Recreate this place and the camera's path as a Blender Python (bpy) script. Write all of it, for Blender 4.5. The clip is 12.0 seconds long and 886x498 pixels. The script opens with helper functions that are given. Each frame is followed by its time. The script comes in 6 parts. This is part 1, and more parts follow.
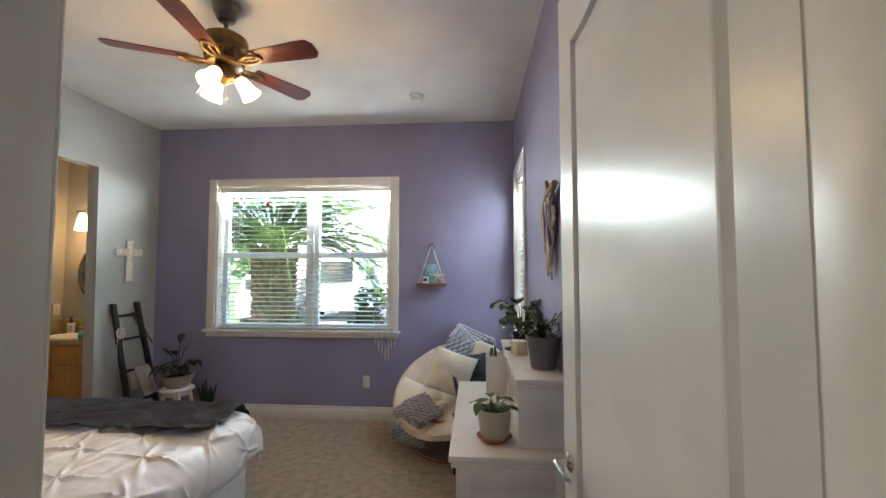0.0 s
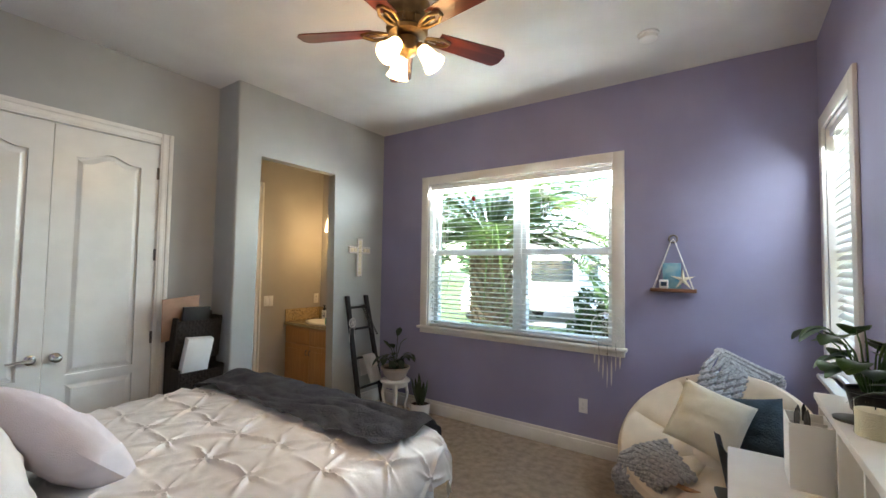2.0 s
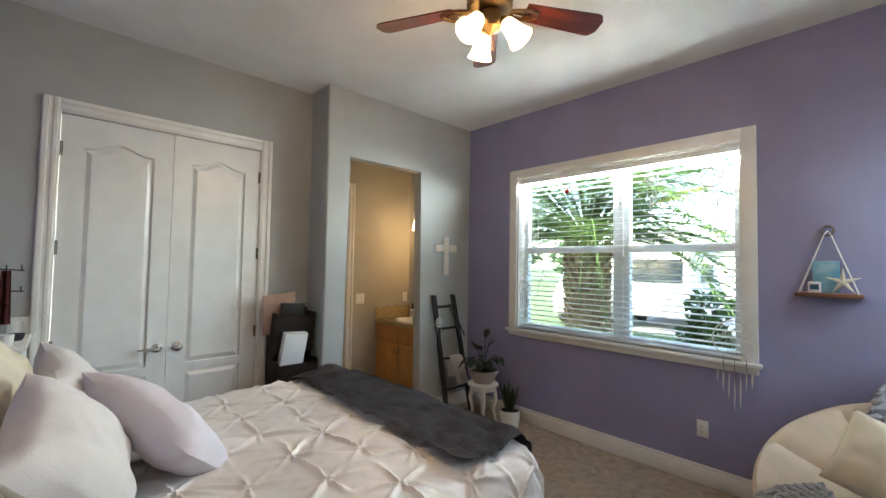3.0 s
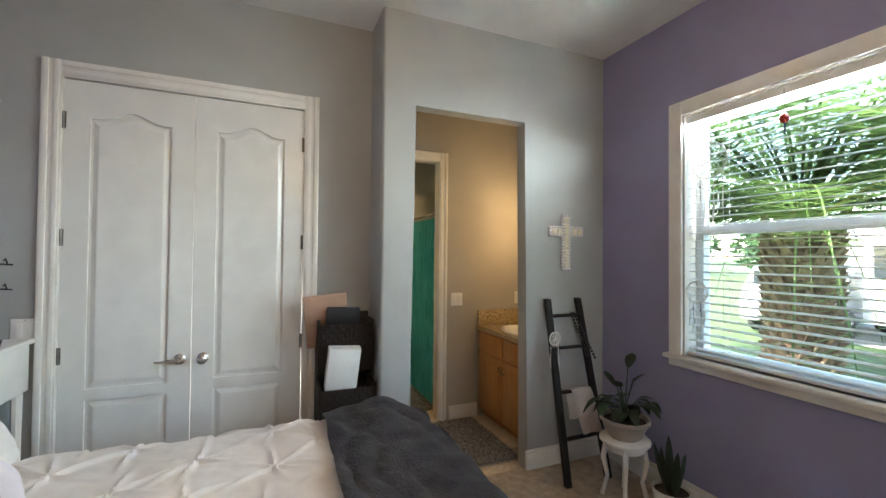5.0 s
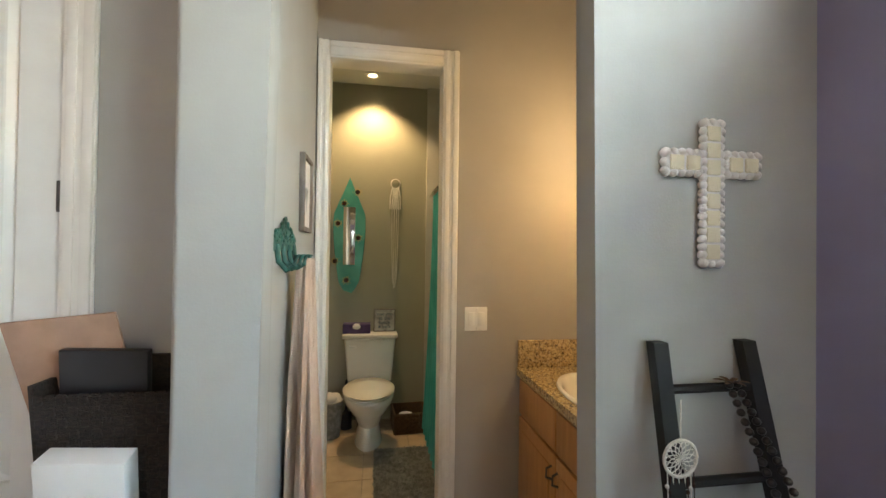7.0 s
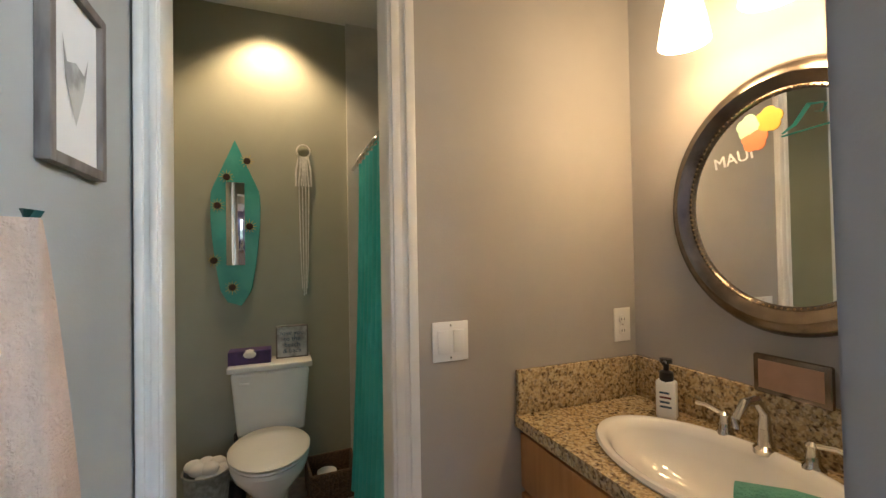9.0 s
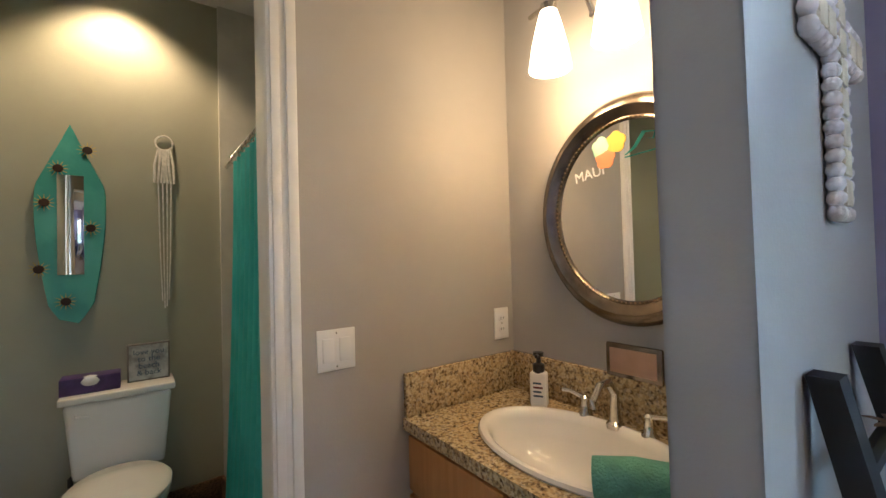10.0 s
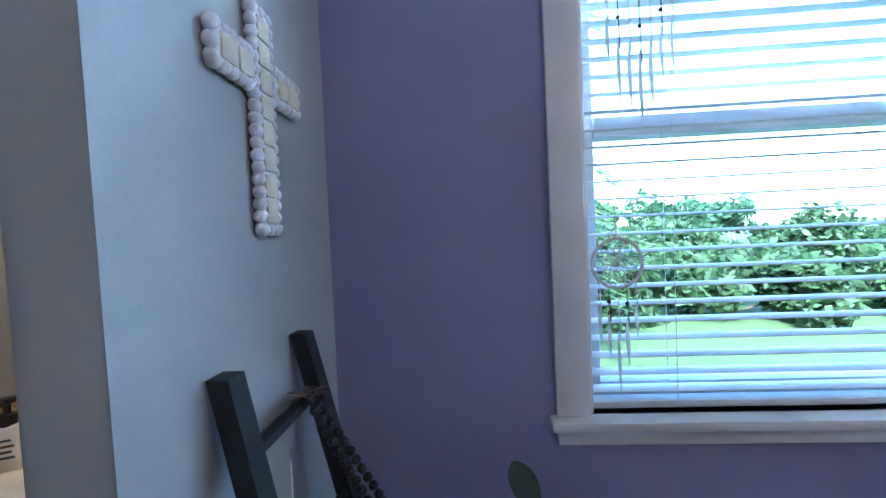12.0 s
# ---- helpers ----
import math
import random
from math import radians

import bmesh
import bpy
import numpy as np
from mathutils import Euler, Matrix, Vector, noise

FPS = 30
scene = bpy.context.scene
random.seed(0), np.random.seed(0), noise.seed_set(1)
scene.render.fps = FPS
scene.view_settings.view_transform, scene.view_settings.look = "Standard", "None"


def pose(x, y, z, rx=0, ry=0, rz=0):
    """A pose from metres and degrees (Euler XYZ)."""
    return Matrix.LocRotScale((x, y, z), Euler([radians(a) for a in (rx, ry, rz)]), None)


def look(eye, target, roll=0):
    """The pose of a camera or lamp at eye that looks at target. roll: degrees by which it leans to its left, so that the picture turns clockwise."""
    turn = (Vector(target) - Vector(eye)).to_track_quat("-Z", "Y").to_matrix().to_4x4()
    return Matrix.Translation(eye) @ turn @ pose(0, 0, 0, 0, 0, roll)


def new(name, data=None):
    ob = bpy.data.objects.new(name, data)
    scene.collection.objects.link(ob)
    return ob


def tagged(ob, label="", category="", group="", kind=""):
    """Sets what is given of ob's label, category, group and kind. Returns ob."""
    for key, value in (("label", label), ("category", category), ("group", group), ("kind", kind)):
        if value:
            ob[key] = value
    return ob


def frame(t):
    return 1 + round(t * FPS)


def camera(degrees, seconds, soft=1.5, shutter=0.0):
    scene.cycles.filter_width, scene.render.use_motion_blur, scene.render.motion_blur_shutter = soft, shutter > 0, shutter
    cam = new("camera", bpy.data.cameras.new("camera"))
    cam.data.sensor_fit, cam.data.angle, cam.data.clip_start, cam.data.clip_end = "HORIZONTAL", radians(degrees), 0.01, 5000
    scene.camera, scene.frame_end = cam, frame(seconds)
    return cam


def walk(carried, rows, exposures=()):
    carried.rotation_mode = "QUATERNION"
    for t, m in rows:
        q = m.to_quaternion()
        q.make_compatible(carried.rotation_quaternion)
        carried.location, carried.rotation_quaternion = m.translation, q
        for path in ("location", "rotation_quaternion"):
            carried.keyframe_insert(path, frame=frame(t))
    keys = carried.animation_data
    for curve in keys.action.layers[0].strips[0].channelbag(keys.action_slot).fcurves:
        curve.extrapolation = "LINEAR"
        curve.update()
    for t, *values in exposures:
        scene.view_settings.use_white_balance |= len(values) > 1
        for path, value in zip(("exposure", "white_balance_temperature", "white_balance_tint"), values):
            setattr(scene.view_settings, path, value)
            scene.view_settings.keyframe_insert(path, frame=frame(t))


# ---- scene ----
cam = camera(94.1, 12.0)
PATH = [
    (0, (-0.46, 1.373, 1.515), (-0.613, 3.364, 1.619), -0.0),
    (0.5, (-0.436, 1.627, 1.52), (-0.863, 3.578, 1.621), 0.3),
    (1, (-0.494, 1.802, 1.527), (-1.169, 3.683, 1.62), 0.5),
    (1.5, (-0.543, 1.922, 1.527), (-1.459, 3.697, 1.622), 0.7),
    (2, (-0.562, 2.011, 1.519), (-1.696, 3.656, 1.608), 0.9),
    (2.5, (-0.61, 2.08, 1.517), (-1.914, 3.594, 1.602), 0.9),
    (3, (-0.66, 2.171, 1.512), (-2.123, 3.533, 1.591), 1.0),
    (3.5, (-0.802, 2.294, 1.504), (-2.386, 3.512, 1.576), 0.9),
    (3.7, (-0.852, 2.355, 1.503), (-2.48, 3.513, 1.576), 1.1),
    (5.3, (-1.554, 3.471, 1.5), (-3.436, 4.149, 1.523), 0.4),
    (5.5, (-1.66, 3.67, 1.493), (-3.563, 4.286, 1.509), 0.4),
    (6, (-1.982, 4.034, 1.491), (-3.929, 4.491, 1.501), 0.4),
    (6.5, (-2.412, 4.214, 1.462), (-4.387, 4.528, 1.484), 0.8),
    (8.3, (-3.614, 4.316, 1.381), (-5.563, 4.764, 1.412), -0.9),
    (8.5, (-3.658, 4.314, 1.374), (-5.587, 4.84, 1.4), -0.8),
    (9, (-3.719, 4.315, 1.363), (-5.586, 5.031, 1.393), -1.0),
    (9.5, (-3.73, 4.319, 1.359), (-5.502, 5.245, 1.403), -1.4),
    (10, (-3.716, 4.321, 1.364), (-5.328, 5.503, 1.403), -1.5),
    (10.5, (-3.68, 4.35, 1.376), (-5.057, 5.8, 1.4), -1.9),
    (11, (-3.645, 4.382, 1.38), (-4.692, 6.086, 1.393), -2.0),
    (11.5, (-3.579, 4.388, 1.373), (-4.194, 6.291, 1.392), -2.0),
    (12, (-3.498, 4.462, 1.387), (-3.629, 6.457, 1.328), -2.5),
]
walk(cam, [(t, look(eye, target, roll)) for t, eye, target, roll in PATH], exposures=[(0, 3.6, 6800, 7), (1.5, 3.74, 6800, 6), (3, 3.6, 6750, 5), (3.7, 3.65, 6700, 5), (5.5, 3.75, 6800, 6), (6.7, 3.95, 6900, 6), (8.5, 3.88, 6250, 9), (9, 3.88, 5750, 9), (10, 3.92, 5500, 10), (10.5, 4.05, 5100, 10), (11, 4.22, 4850, 10), (11.5, 4.05, 4700, 9), (12, 3.75, 4600, 9)])

# ---- world and light ----
world = bpy.data.worlds.new("sky")
scene.world = world
world.use_nodes = True
wn = world.node_tree.nodes
sky = wn.new("ShaderNodeTexSky")
sky.sky_type, sky.sun_disc = "NISHITA", False
sky.sun_elevation, sky.sun_rotation, sky.dust_density = radians(42), radians(170), 1.0
world.node_tree.links.new(sky.outputs[0], wn["Background"].inputs[0])
wn["Background"].inputs[1].default_value = 0.15


def lamp(name, kind, m, power, color, size=0.1, size_y=None):
    data = bpy.data.lights.new(name, kind)
    data.energy, data.color = power, color
    if kind == "AREA":
        data.shape, data.size, data.size_y = "RECTANGLE", size, size_y or size
    elif kind == "SUN":
        data.angle = size
    else:
        data.shadow_soft_size = size
    ob = new(name, data)
    ob.matrix_world = m
    return ob


lamp("sun", "SUN", look((0, 0, 0), (0.25, 0.75, -0.72)), 3.0, (1.0, 0.96, 0.9), radians(10))
# strip lamps added at each window head, standing in for extra skylight indoors
lamp("window_fill_north", "AREA", look((-2.2625, 5.652, 2.318), (-2.2625, 3.3, 1.35)), 6.4, (0.84, 0.93, 1.0), 1.82, 0.06)
lamp("window_fill_east", "AREA", look((0.027, 5.025, 2.318), (-1.9, 4.3, 0.7)), 1.0, (0.84, 0.93, 1.0), 0.62, 0.035)
for k in range(3):
    a = radians(30 + 120 * k)
    lamp("fan_bulb", "POINT", Matrix.Translation((-1.885 + 0.115 * math.cos(a), 3.58 + 0.115 * math.sin(a), 2.48)), 0.42, (1.0, 0.62, 0.28), 0.035)
for bx in (-4.525, -4.305):
    lamp("vanity_bulb", "POINT", Matrix.Translation((bx, 5.33, 1.94)), 0.24, (1.0, 0.62, 0.29), 0.03)
lamp("toilet_downlight", "SPOT", look((-6.24, 4.225, 2.84), (-6.24, 4.225, 0)), 5.2, (1.0, 0.66, 0.34), 0.05)
bpy.data.lights["toilet_downlight"].spot_size = radians(115)
bpy.data.lights["toilet_downlight"].spot_blend = 0.6
# unseen lamp without a fixture, added in the hall to brighten the entry side
lamp("hall_fill", "AREA", look((-1.3, 0.5, 2.5), (-1.3, 0.5, 0)), 0.9, (1.0, 0.9, 0.78), 0.5)


# ---- materials ----
def material(name, color, rough=0.5, metal=0.0, vary=0.06, scale=4.0, bump=0.0, grain=120.0, second=None, stretch=(1, 1, 1), emit=None, power=0.0, detail=4.0, spread=(0.4, 0.6), coat=0.0, island=0.0, object_random=0.0):
    m = bpy.data.materials.new(name)
    m.use_nodes = True
    nt = m.node_tree
    n, link = nt.nodes, nt.links.new
    b = n["Principled BSDF"]
    b.inputs["Roughness"].default_value, b.inputs["Metallic"].default_value = rough, metal
    b.inputs["Coat Weight"].default_value = coat
    tc, mp = n.new("ShaderNodeTexCoord"), n.new("ShaderNodeMapping")
    mp.inputs["Scale"].default_value = stretch
    link(tc.outputs["Object"], mp.inputs["Vector"])
    ns = n.new("ShaderNodeTexNoise")
    ns.inputs["Scale"].default_value, ns.inputs["Detail"].default_value = scale, detail
    link(mp.outputs[0], ns.inputs["Vector"])
    ramp = n.new("ShaderNodeValToRGB")
    lo = second or tuple(c * (1 - vary) for c in color)
    hi = color if second else tuple(min(1, c * (1 + vary)) for c in color)
    ramp.color_ramp.elements[0].position, ramp.color_ramp.elements[1].position = spread
    ramp.color_ramp.elements[0].color, ramp.color_ramp.elements[1].color = (*lo, 1), (*hi, 1)
    link(ns.outputs["Fac"], ramp.inputs[0])
    out = ramp.outputs[0]
    if object_random or island:
        src = n.new("ShaderNodeObjectInfo").outputs["Random"] if object_random else n.new("ShaderNodeNewGeometry").outputs["Random Per Island"]
        amount = object_random or island
        mr = n.new("ShaderNodeMapRange")
        mr.inputs["To Min"].default_value, mr.inputs["To Max"].default_value = 1 - amount, 1 + amount
        link(src, mr.inputs["Value"])
        mul = n.new("ShaderNodeVectorMath")
        mul.operation = "SCALE"
        link(out, mul.inputs[0])
        link(mr.outputs[0], mul.inputs["Scale"])
        out = mul.outputs[0]
    link(out, b.inputs["Base Color"])
    if bump:
        n2 = n.new("ShaderNodeTexNoise")
        n2.inputs["Scale"].default_value, n2.inputs["Detail"].default_value = grain, 3
        link(mp.outputs[0], n2.inputs["Vector"])
        bp = n.new("ShaderNodeBump")
        bp.inputs["Strength"].default_value, bp.inputs["Distance"].default_value = bump, 0.01
        link(n2.outputs["Fac"], bp.inputs["Height"])
        link(bp.outputs[0], b.inputs["Normal"])
    if emit:
        b.inputs["Emission Color"].default_value, b.inputs["Emission Strength"].default_value = (*emit, 1), power
    return m


PURPLE = material("purple_wall_paint", (0.275, 0.268, 0.42), 0.62, vary=0.04, scale=2, bump=0.05, grain=160)
GREY = material("grey_wall_paint", (0.40, 0.41, 0.40), 0.6, vary=0.04, scale=2, bump=0.05, grain=160)
TAUPE = material("bath_wall_paint", (0.40, 0.375, 0.34), 0.6, vary=0.04, scale=2, bump=0.05, grain=160)
OLIVE = material("toilet_wall_paint", (0.36, 0.36, 0.28), 0.6, vary=0.04, scale=2, bump=0.05, grain=160)
CEIL = material("ceiling_paint", (0.72, 0.71, 0.69), 0.9, vary=0.03, scale=2.5, bump=0.35, grain=90)
WHITE = material("white_trim_paint", (0.78, 0.76, 0.72), 0.35, vary=0.03, scale=6)
DOORW = material("white_door_paint", (0.74, 0.74, 0.72), 0.28, vary=0.03, scale=5, bump=0.02, grain=60)
CARPET = material("beige_carpet", (0.58, 0.475, 0.37), 0.95, scale=16, second=(0.38, 0.305, 0.23), bump=1.0, grain=420, spread=(0.3, 0.7))
TILE = material("bath_floor_tile", (0.60, 0.48, 0.34), 0.35, scale=7, second=(0.46, 0.35, 0.24), spread=(0.3, 0.7), object_random=0.06)
GROUT = material("grout", (0.42, 0.35, 0.27), 0.9, vary=0.1, scale=30)
VINYL = material("white_window_vinyl", (0.80, 0.82, 0.82), 0.4, vary=0.02)
SLAT = material("white_blind_slat", (0.80, 0.81, 0.80), 0.45, vary=0.02, object_random=0.02)
STRING = material("white_cord", (0.75, 0.73, 0.68), 0.9, vary=0.1, scale=60)
BLACK = material("black_painted_wood", (0.006, 0.006, 0.007), 0.62, vary=0.3, scale=20, stretch=(1, 1, 0.2))
WICKER = material("dark_wicker", (0.026, 0.016, 0.012), 0.75, second=(0.010, 0.007, 0.006), scale=70, stretch=(1, 1, 2.2), bump=0.8, grain=160)
BASKET = material("brown_basket_weave", (0.17, 0.095, 0.045), 0.7, second=(0.05, 0.028, 0.014), scale=80, stretch=(1, 1, 2.5), bump=0.9, grain=150)
CARD = material("brown_cardboard", (0.38, 0.24, 0.17), 0.85, vary=0.08, scale=12)
PAPER = material("white_paper", (0.78, 0.77, 0.76), 0.6, vary=0.03, scale=5)
SATIN = material("white_satin_bedding", (0.82, 0.79, 0.77), 0.34, vary=0.03, scale=5, bump=0.10, grain=45)
COTTON = material("white_cotton", (0.76, 0.73, 0.72), 0.85, vary=0.03, scale=6, bump=0.25, grain=220)
LILAC = material("pale_lilac_cotton", (0.74, 0.70, 0.76), 0.9, vary=0.03, scale=6, bump=0.5, grain=260)
CREAM = material("cream_canvas", (0.74, 0.64, 0.50), 0.9, vary=0.05, scale=6, bump=0.4, grain=240)
CREAM2 = material("ivory_fabric", (0.76, 0.70, 0.55), 0.9, vary=0.04, scale=8, bump=0.5, grain=300)
THROW = material("charcoal_fleece", (0.13, 0.13, 0.145), 0.95, scale=9, second=(0.07, 0.07, 0.082), bump=0.9, grain=90, spread=(0.3, 0.7))
KNIT = material("grey_chunky_yarn", (0.48, 0.48, 0.48), 0.95, second=(0.32, 0.32, 0.33), scale=60, bump=0.6, grain=150)
TEAL = material("teal_velvet", (0.035, 0.062, 0.08), 0.8, second=(0.022, 0.04, 0.055), scale=14, bump=0.5, grain=90)
RATTAN = material("rattan_cane", (0.42, 0.22, 0.085), 0.45, second=(0.28, 0.13, 0.045), scale=30)
WOODT = material("reddish_shelf_wood", (0.20, 0.085, 0.045), 0.5, second=(0.12, 0.05, 0.028), scale=20, stretch=(0.15, 1, 1))
BLADE = material("cherry_fan_blade", (0.115, 0.022, 0.010), 0.28, second=(0.055, 0.010, 0.006), scale=18, stretch=(0.15, 1.4, 1))
BRASS = material("antique_brass", (0.22, 0.145, 0.07), 0.34, 1.0, vary=0.15, scale=20)
PEWTER = material("aged_pewter", (0.20, 0.185, 0.165), 0.35, 1.0, vary=0.2, scale=14)
CHROME = material("brushed_nickel", (0.62, 0.60, 0.57), 0.16, 1.0, vary=0.04, scale=20)
DARKMET = material("dark_hinge_metal", (0.16, 0.15, 0.14), 0.4, 1.0, vary=0.15, scale=30)
MIRFRAME = material("bronze_mirror_frame", (0.20, 0.165, 0.13), 0.25, 1.0, vary=0.25, scale=10)
SHADE = material("lit_frosted_glass", (0.9, 0.85, 0.75), 0.4, vary=0.02, emit=(1.0, 0.72, 0.40), power=0.55)
GLOW = material("lit_downlight_lens", (0.9, 0.85, 0.75), 0.4, vary=0.02, emit=(1.0, 0.76, 0.45), power=0.55)
MAPLE = material("honey_maple_veneer", (0.52, 0.255, 0.085), 0.38, second=(0.42, 0.19, 0.055), scale=7, stretch=(6, 6, 0.5), spread=(0.3, 0.7))
CERAMIC = material("white_porcelain", (0.80, 0.78, 0.74), 0.08, vary=0.02, coat=0.5)
SOIL = material("potting_soil", (0.035, 0.022, 0.014), 0.95, vary=0.5, scale=80, bump=0.8, grain=120)
LEAF = material("green_leaf", (0.065, 0.15, 0.03), 0.38, second=(0.03, 0.08, 0.018), scale=18, island=0.3)
DKLEAF = material("dark_green_leaf", (0.018, 0.042, 0.018), 0.5, second=(0.010, 0.024, 0.011), scale=16, island=0.3)
VARLEAF = material("striped_strap_leaf", (0.12, 0.16, 0.06), 0.4, second=(0.025, 0.06, 0.022), scale=26, stretch=(1, 1, 0.15), spread=(0.45, 0.6), island=0.2)
GREYPOT = material("matte_grey_plastic", (0.135, 0.135, 0.145), 0.55, vary=0.05, scale=8)
CREAMPOT = material("cream_glazed_pot", (0.55, 0.50, 0.38), 0.3, vary=0.06, scale=12)
STONEPOT = material("taupe_ceramic_bowl", (0.36, 0.31, 0.27), 0.35, vary=0.06, scale=10)
TERRA = material("terracotta", (0.30, 0.11, 0.055), 0.7, vary=0.12, scale=25)
PLASTIC = material("white_plastic", (0.80, 0.79, 0.76), 0.3, vary=0.01)
BLKPLAS = material("black_plastic", (0.015, 0.015, 0.017), 0.35, vary=0.1)
DARKFAB = material("charcoal_chair_shell", (0.055, 0.065, 0.072), 0.6, vary=0.08)
CURTAIN = material("turquoise_curtain_fabric", (0.11, 0.64, 0.64), 0.55, second=(0.08, 0.55, 0.55), scale=5, bump=0.15, grain=200)
AQUA = material("aqua_lacquer", (0.10, 0.42, 0.37), 0.25, second=(0.07, 0.34, 0.30), scale=6)
YELLOW = material("yellow_petal", (0.72, 0.48, 0.06), 0.6, vary=0.1)
ORANGE = material("orange_petal", (0.80, 0.28, 0.12), 0.6, vary=0.1)
MINT = material("mint_petal", (0.42, 0.72, 0.50), 0.6, vary=0.08)
NAVY = material("navy_ink", (0.03, 0.07, 0.13), 0.6, vary=0.2, scale=40)
SEED = material("dark_flower_centre", (0.03, 0.012, 0.006), 0.8, vary=0.2)
TEALTOWEL = material("seafoam_towel", (0.13, 0.35, 0.27), 0.95, vary=0.1, scale=20, bump=0.8, grain=200)
RUGM = material("mottled_grey_rug", (0.46, 0.42, 0.38), 0.95, second=(0.17, 0.15, 0.14), scale=55, bump=1.0, grain=140, spread=(0.35, 0.65), island=0.25)
MATG = material("grey_bath_mat", (0.33, 0.33, 0.30), 0.95, second=(0.22, 0.22, 0.20), scale=30, bump=0.9, grain=150)
GREENIRON = material("green_cast_iron", (0.018, 0.095, 0.075), 0.5, vary=0.3, scale=25, bump=0.4, grain=60)
ROBE = material("beige_terry_robe", (0.60, 0.45, 0.35), 0.95, vary=0.06, scale=10, bump=0.7, grain=220)
PICFRAME = material("grey_driftwood_frame", (0.20, 0.175, 0.155), 0.7, second=(0.12, 0.10, 0.09), scale=30, stretch=(1, 1, 0.2))
ARTGREY = material("printed_watercolour_grey", (0.52, 0.52, 0.50), 0.7, second=(0.28, 0.27, 0.26), scale=22)
PURPLEBOX = material("purple_card_box", (0.06, 0.03, 0.13), 0.5, vary=0.2, scale=20)
SKYBLUE = material("sea_print", (0.10, 0.32, 0.46), 0.6, second=(0.30, 0.48, 0.52), scale=10)
BEADS = material("black_beads", (0.015, 0.013, 0.013), 0.3, vary=0.2)
DRIFT = material("driftwood", (0.42, 0.30, 0.20), 0.8, second=(0.27, 0.18, 0.11), scale=20, bump=0.4, grain=60)
LAVYARN = material("purple_yarn", (0.13, 0.09, 0.21), 0.95, vary=0.25, scale=50)
GREYYARN = material("grey_yarn", (0.40, 0.37, 0.36), 0.95, vary=0.2, scale=50)
REDGEM = material("red_bead", (0.28, 0.03, 0.02), 0.25, vary=0.1)
LEOPARD = material("spotted_scarf", (0.50, 0.30, 0.22), 0.8, second=(0.05, 0.02, 0.018), scale=60, spread=(0.46, 0.52))
MAROON = material("maroon_fabric", (0.13, 0.03, 0.03), 0.8, vary=0.3, scale=30)
MARL = material("shower_wall_tile", (0.55, 0.55, 0.50), 0.35, vary=0.08, scale=4)
BARK = material("palm_trunk_boots", (0.22, 0.15, 0.10), 0.9, second=(0.10, 0.065, 0.042), scale=12, bump=0.8, grain=40, island=0.25)
FROND = material("palm_frond", (0.15, 0.24, 0.08), 0.5, second=(0.11, 0.18, 0.055), scale=6, island=0.3)
YFROND = material("yellowed_palm_frond", (0.46, 0.42, 0.09), 0.6, vary=0.2, scale=6)
BUSH = material("shrub_leaves", (0.065, 0.115, 0.035), 0.6, second=(0.04, 0.07, 0.022), scale=3, island=0.4)
TREEL = material("far_tree_leaves", (0.07, 0.13, 0.055), 0.7, second=(0.04, 0.08, 0.035), scale=3, island=0.4)
GRASS = material("lawn_grass", (0.05, 0.085, 0.018), 0.9, second=(0.035, 0.06, 0.012), scale=3, bump=0.6, grain=60, spread=(0.3, 0.7))
DRIVE = material("concrete_drive", (0.30, 0.29, 0.28), 0.9, vary=0.08, scale=3, bump=0.2, grain=60)
STUCCO = material("white_stucco", (0.6, 0.6, 0.59), 0.9, vary=0.05, scale=3, bump=0.3, grain=60)
ROOF = material("grey_roof_shingle", (0.30, 0.29, 0.28), 0.9, second=(0.20, 0.19, 0.19), scale=12)
CARPAINT = material("silver_car_paint", (0.42, 0.43, 0.44), 0.25, 0.3, vary=0.02, coat=0.6)
DKGLASS = material("dark_car_glass", (0.02, 0.025, 0.03), 0.08, vary=0.05)
RUBBER = material("tyre_rubber", (0.025, 0.025, 0.025), 0.8, vary=0.1)

# leaves let part of the daylight through
for leafmat in (FROND, YFROND, BUSH, TREEL):
    nt = leafmat.node_tree
    b = nt.nodes["Principled BSDF"]
    tr, mx = nt.nodes.new("ShaderNodeBsdfTranslucent"), nt.nodes.new("ShaderNodeMixShader")
    nt.links.new(b.inputs["Base Color"].links[0].from_socket, tr.inputs["Color"])
    mx.inputs[0].default_value = 0.5
    nt.links.new(b.outputs[0], mx.inputs[1])
    nt.links.new(tr.outputs[0], mx.inputs[2])
    nt.links.new(mx.outputs[0], nt.nodes["Material Output"].inputs["Surface"])

MIRROR = bpy.data.materials.new("mirror_silver")
MIRROR.use_nodes = True
MIRROR.node_tree.nodes["Principled BSDF"].inputs["Metallic"].default_value = 1.0
MIRROR.node_tree.nodes["Principled BSDF"].inputs["Roughness"].default_value = 0.01
MIRROR.node_tree.nodes["Principled BSDF"].inputs["Base Color"].default_value = (0.86, 0.87, 0.86, 1)
GLASS = bpy.data.materials.new("window_glass")
GLASS.use_nodes = True
GLASS.node_tree.nodes["Principled BSDF"].inputs["Transmission Weight"].default_value = 1.0
GLASS.node_tree.nodes["Principled BSDF"].inputs["Roughness"].default_value = 0.0
GLASS.node_tree.nodes["Principled BSDF"].inputs["IOR"].default_value = 1.02
GLASS.node_tree.nodes["Principled BSDF"].inputs["Base Color"].default_value = (0.97, 1.0, 0.98, 1)

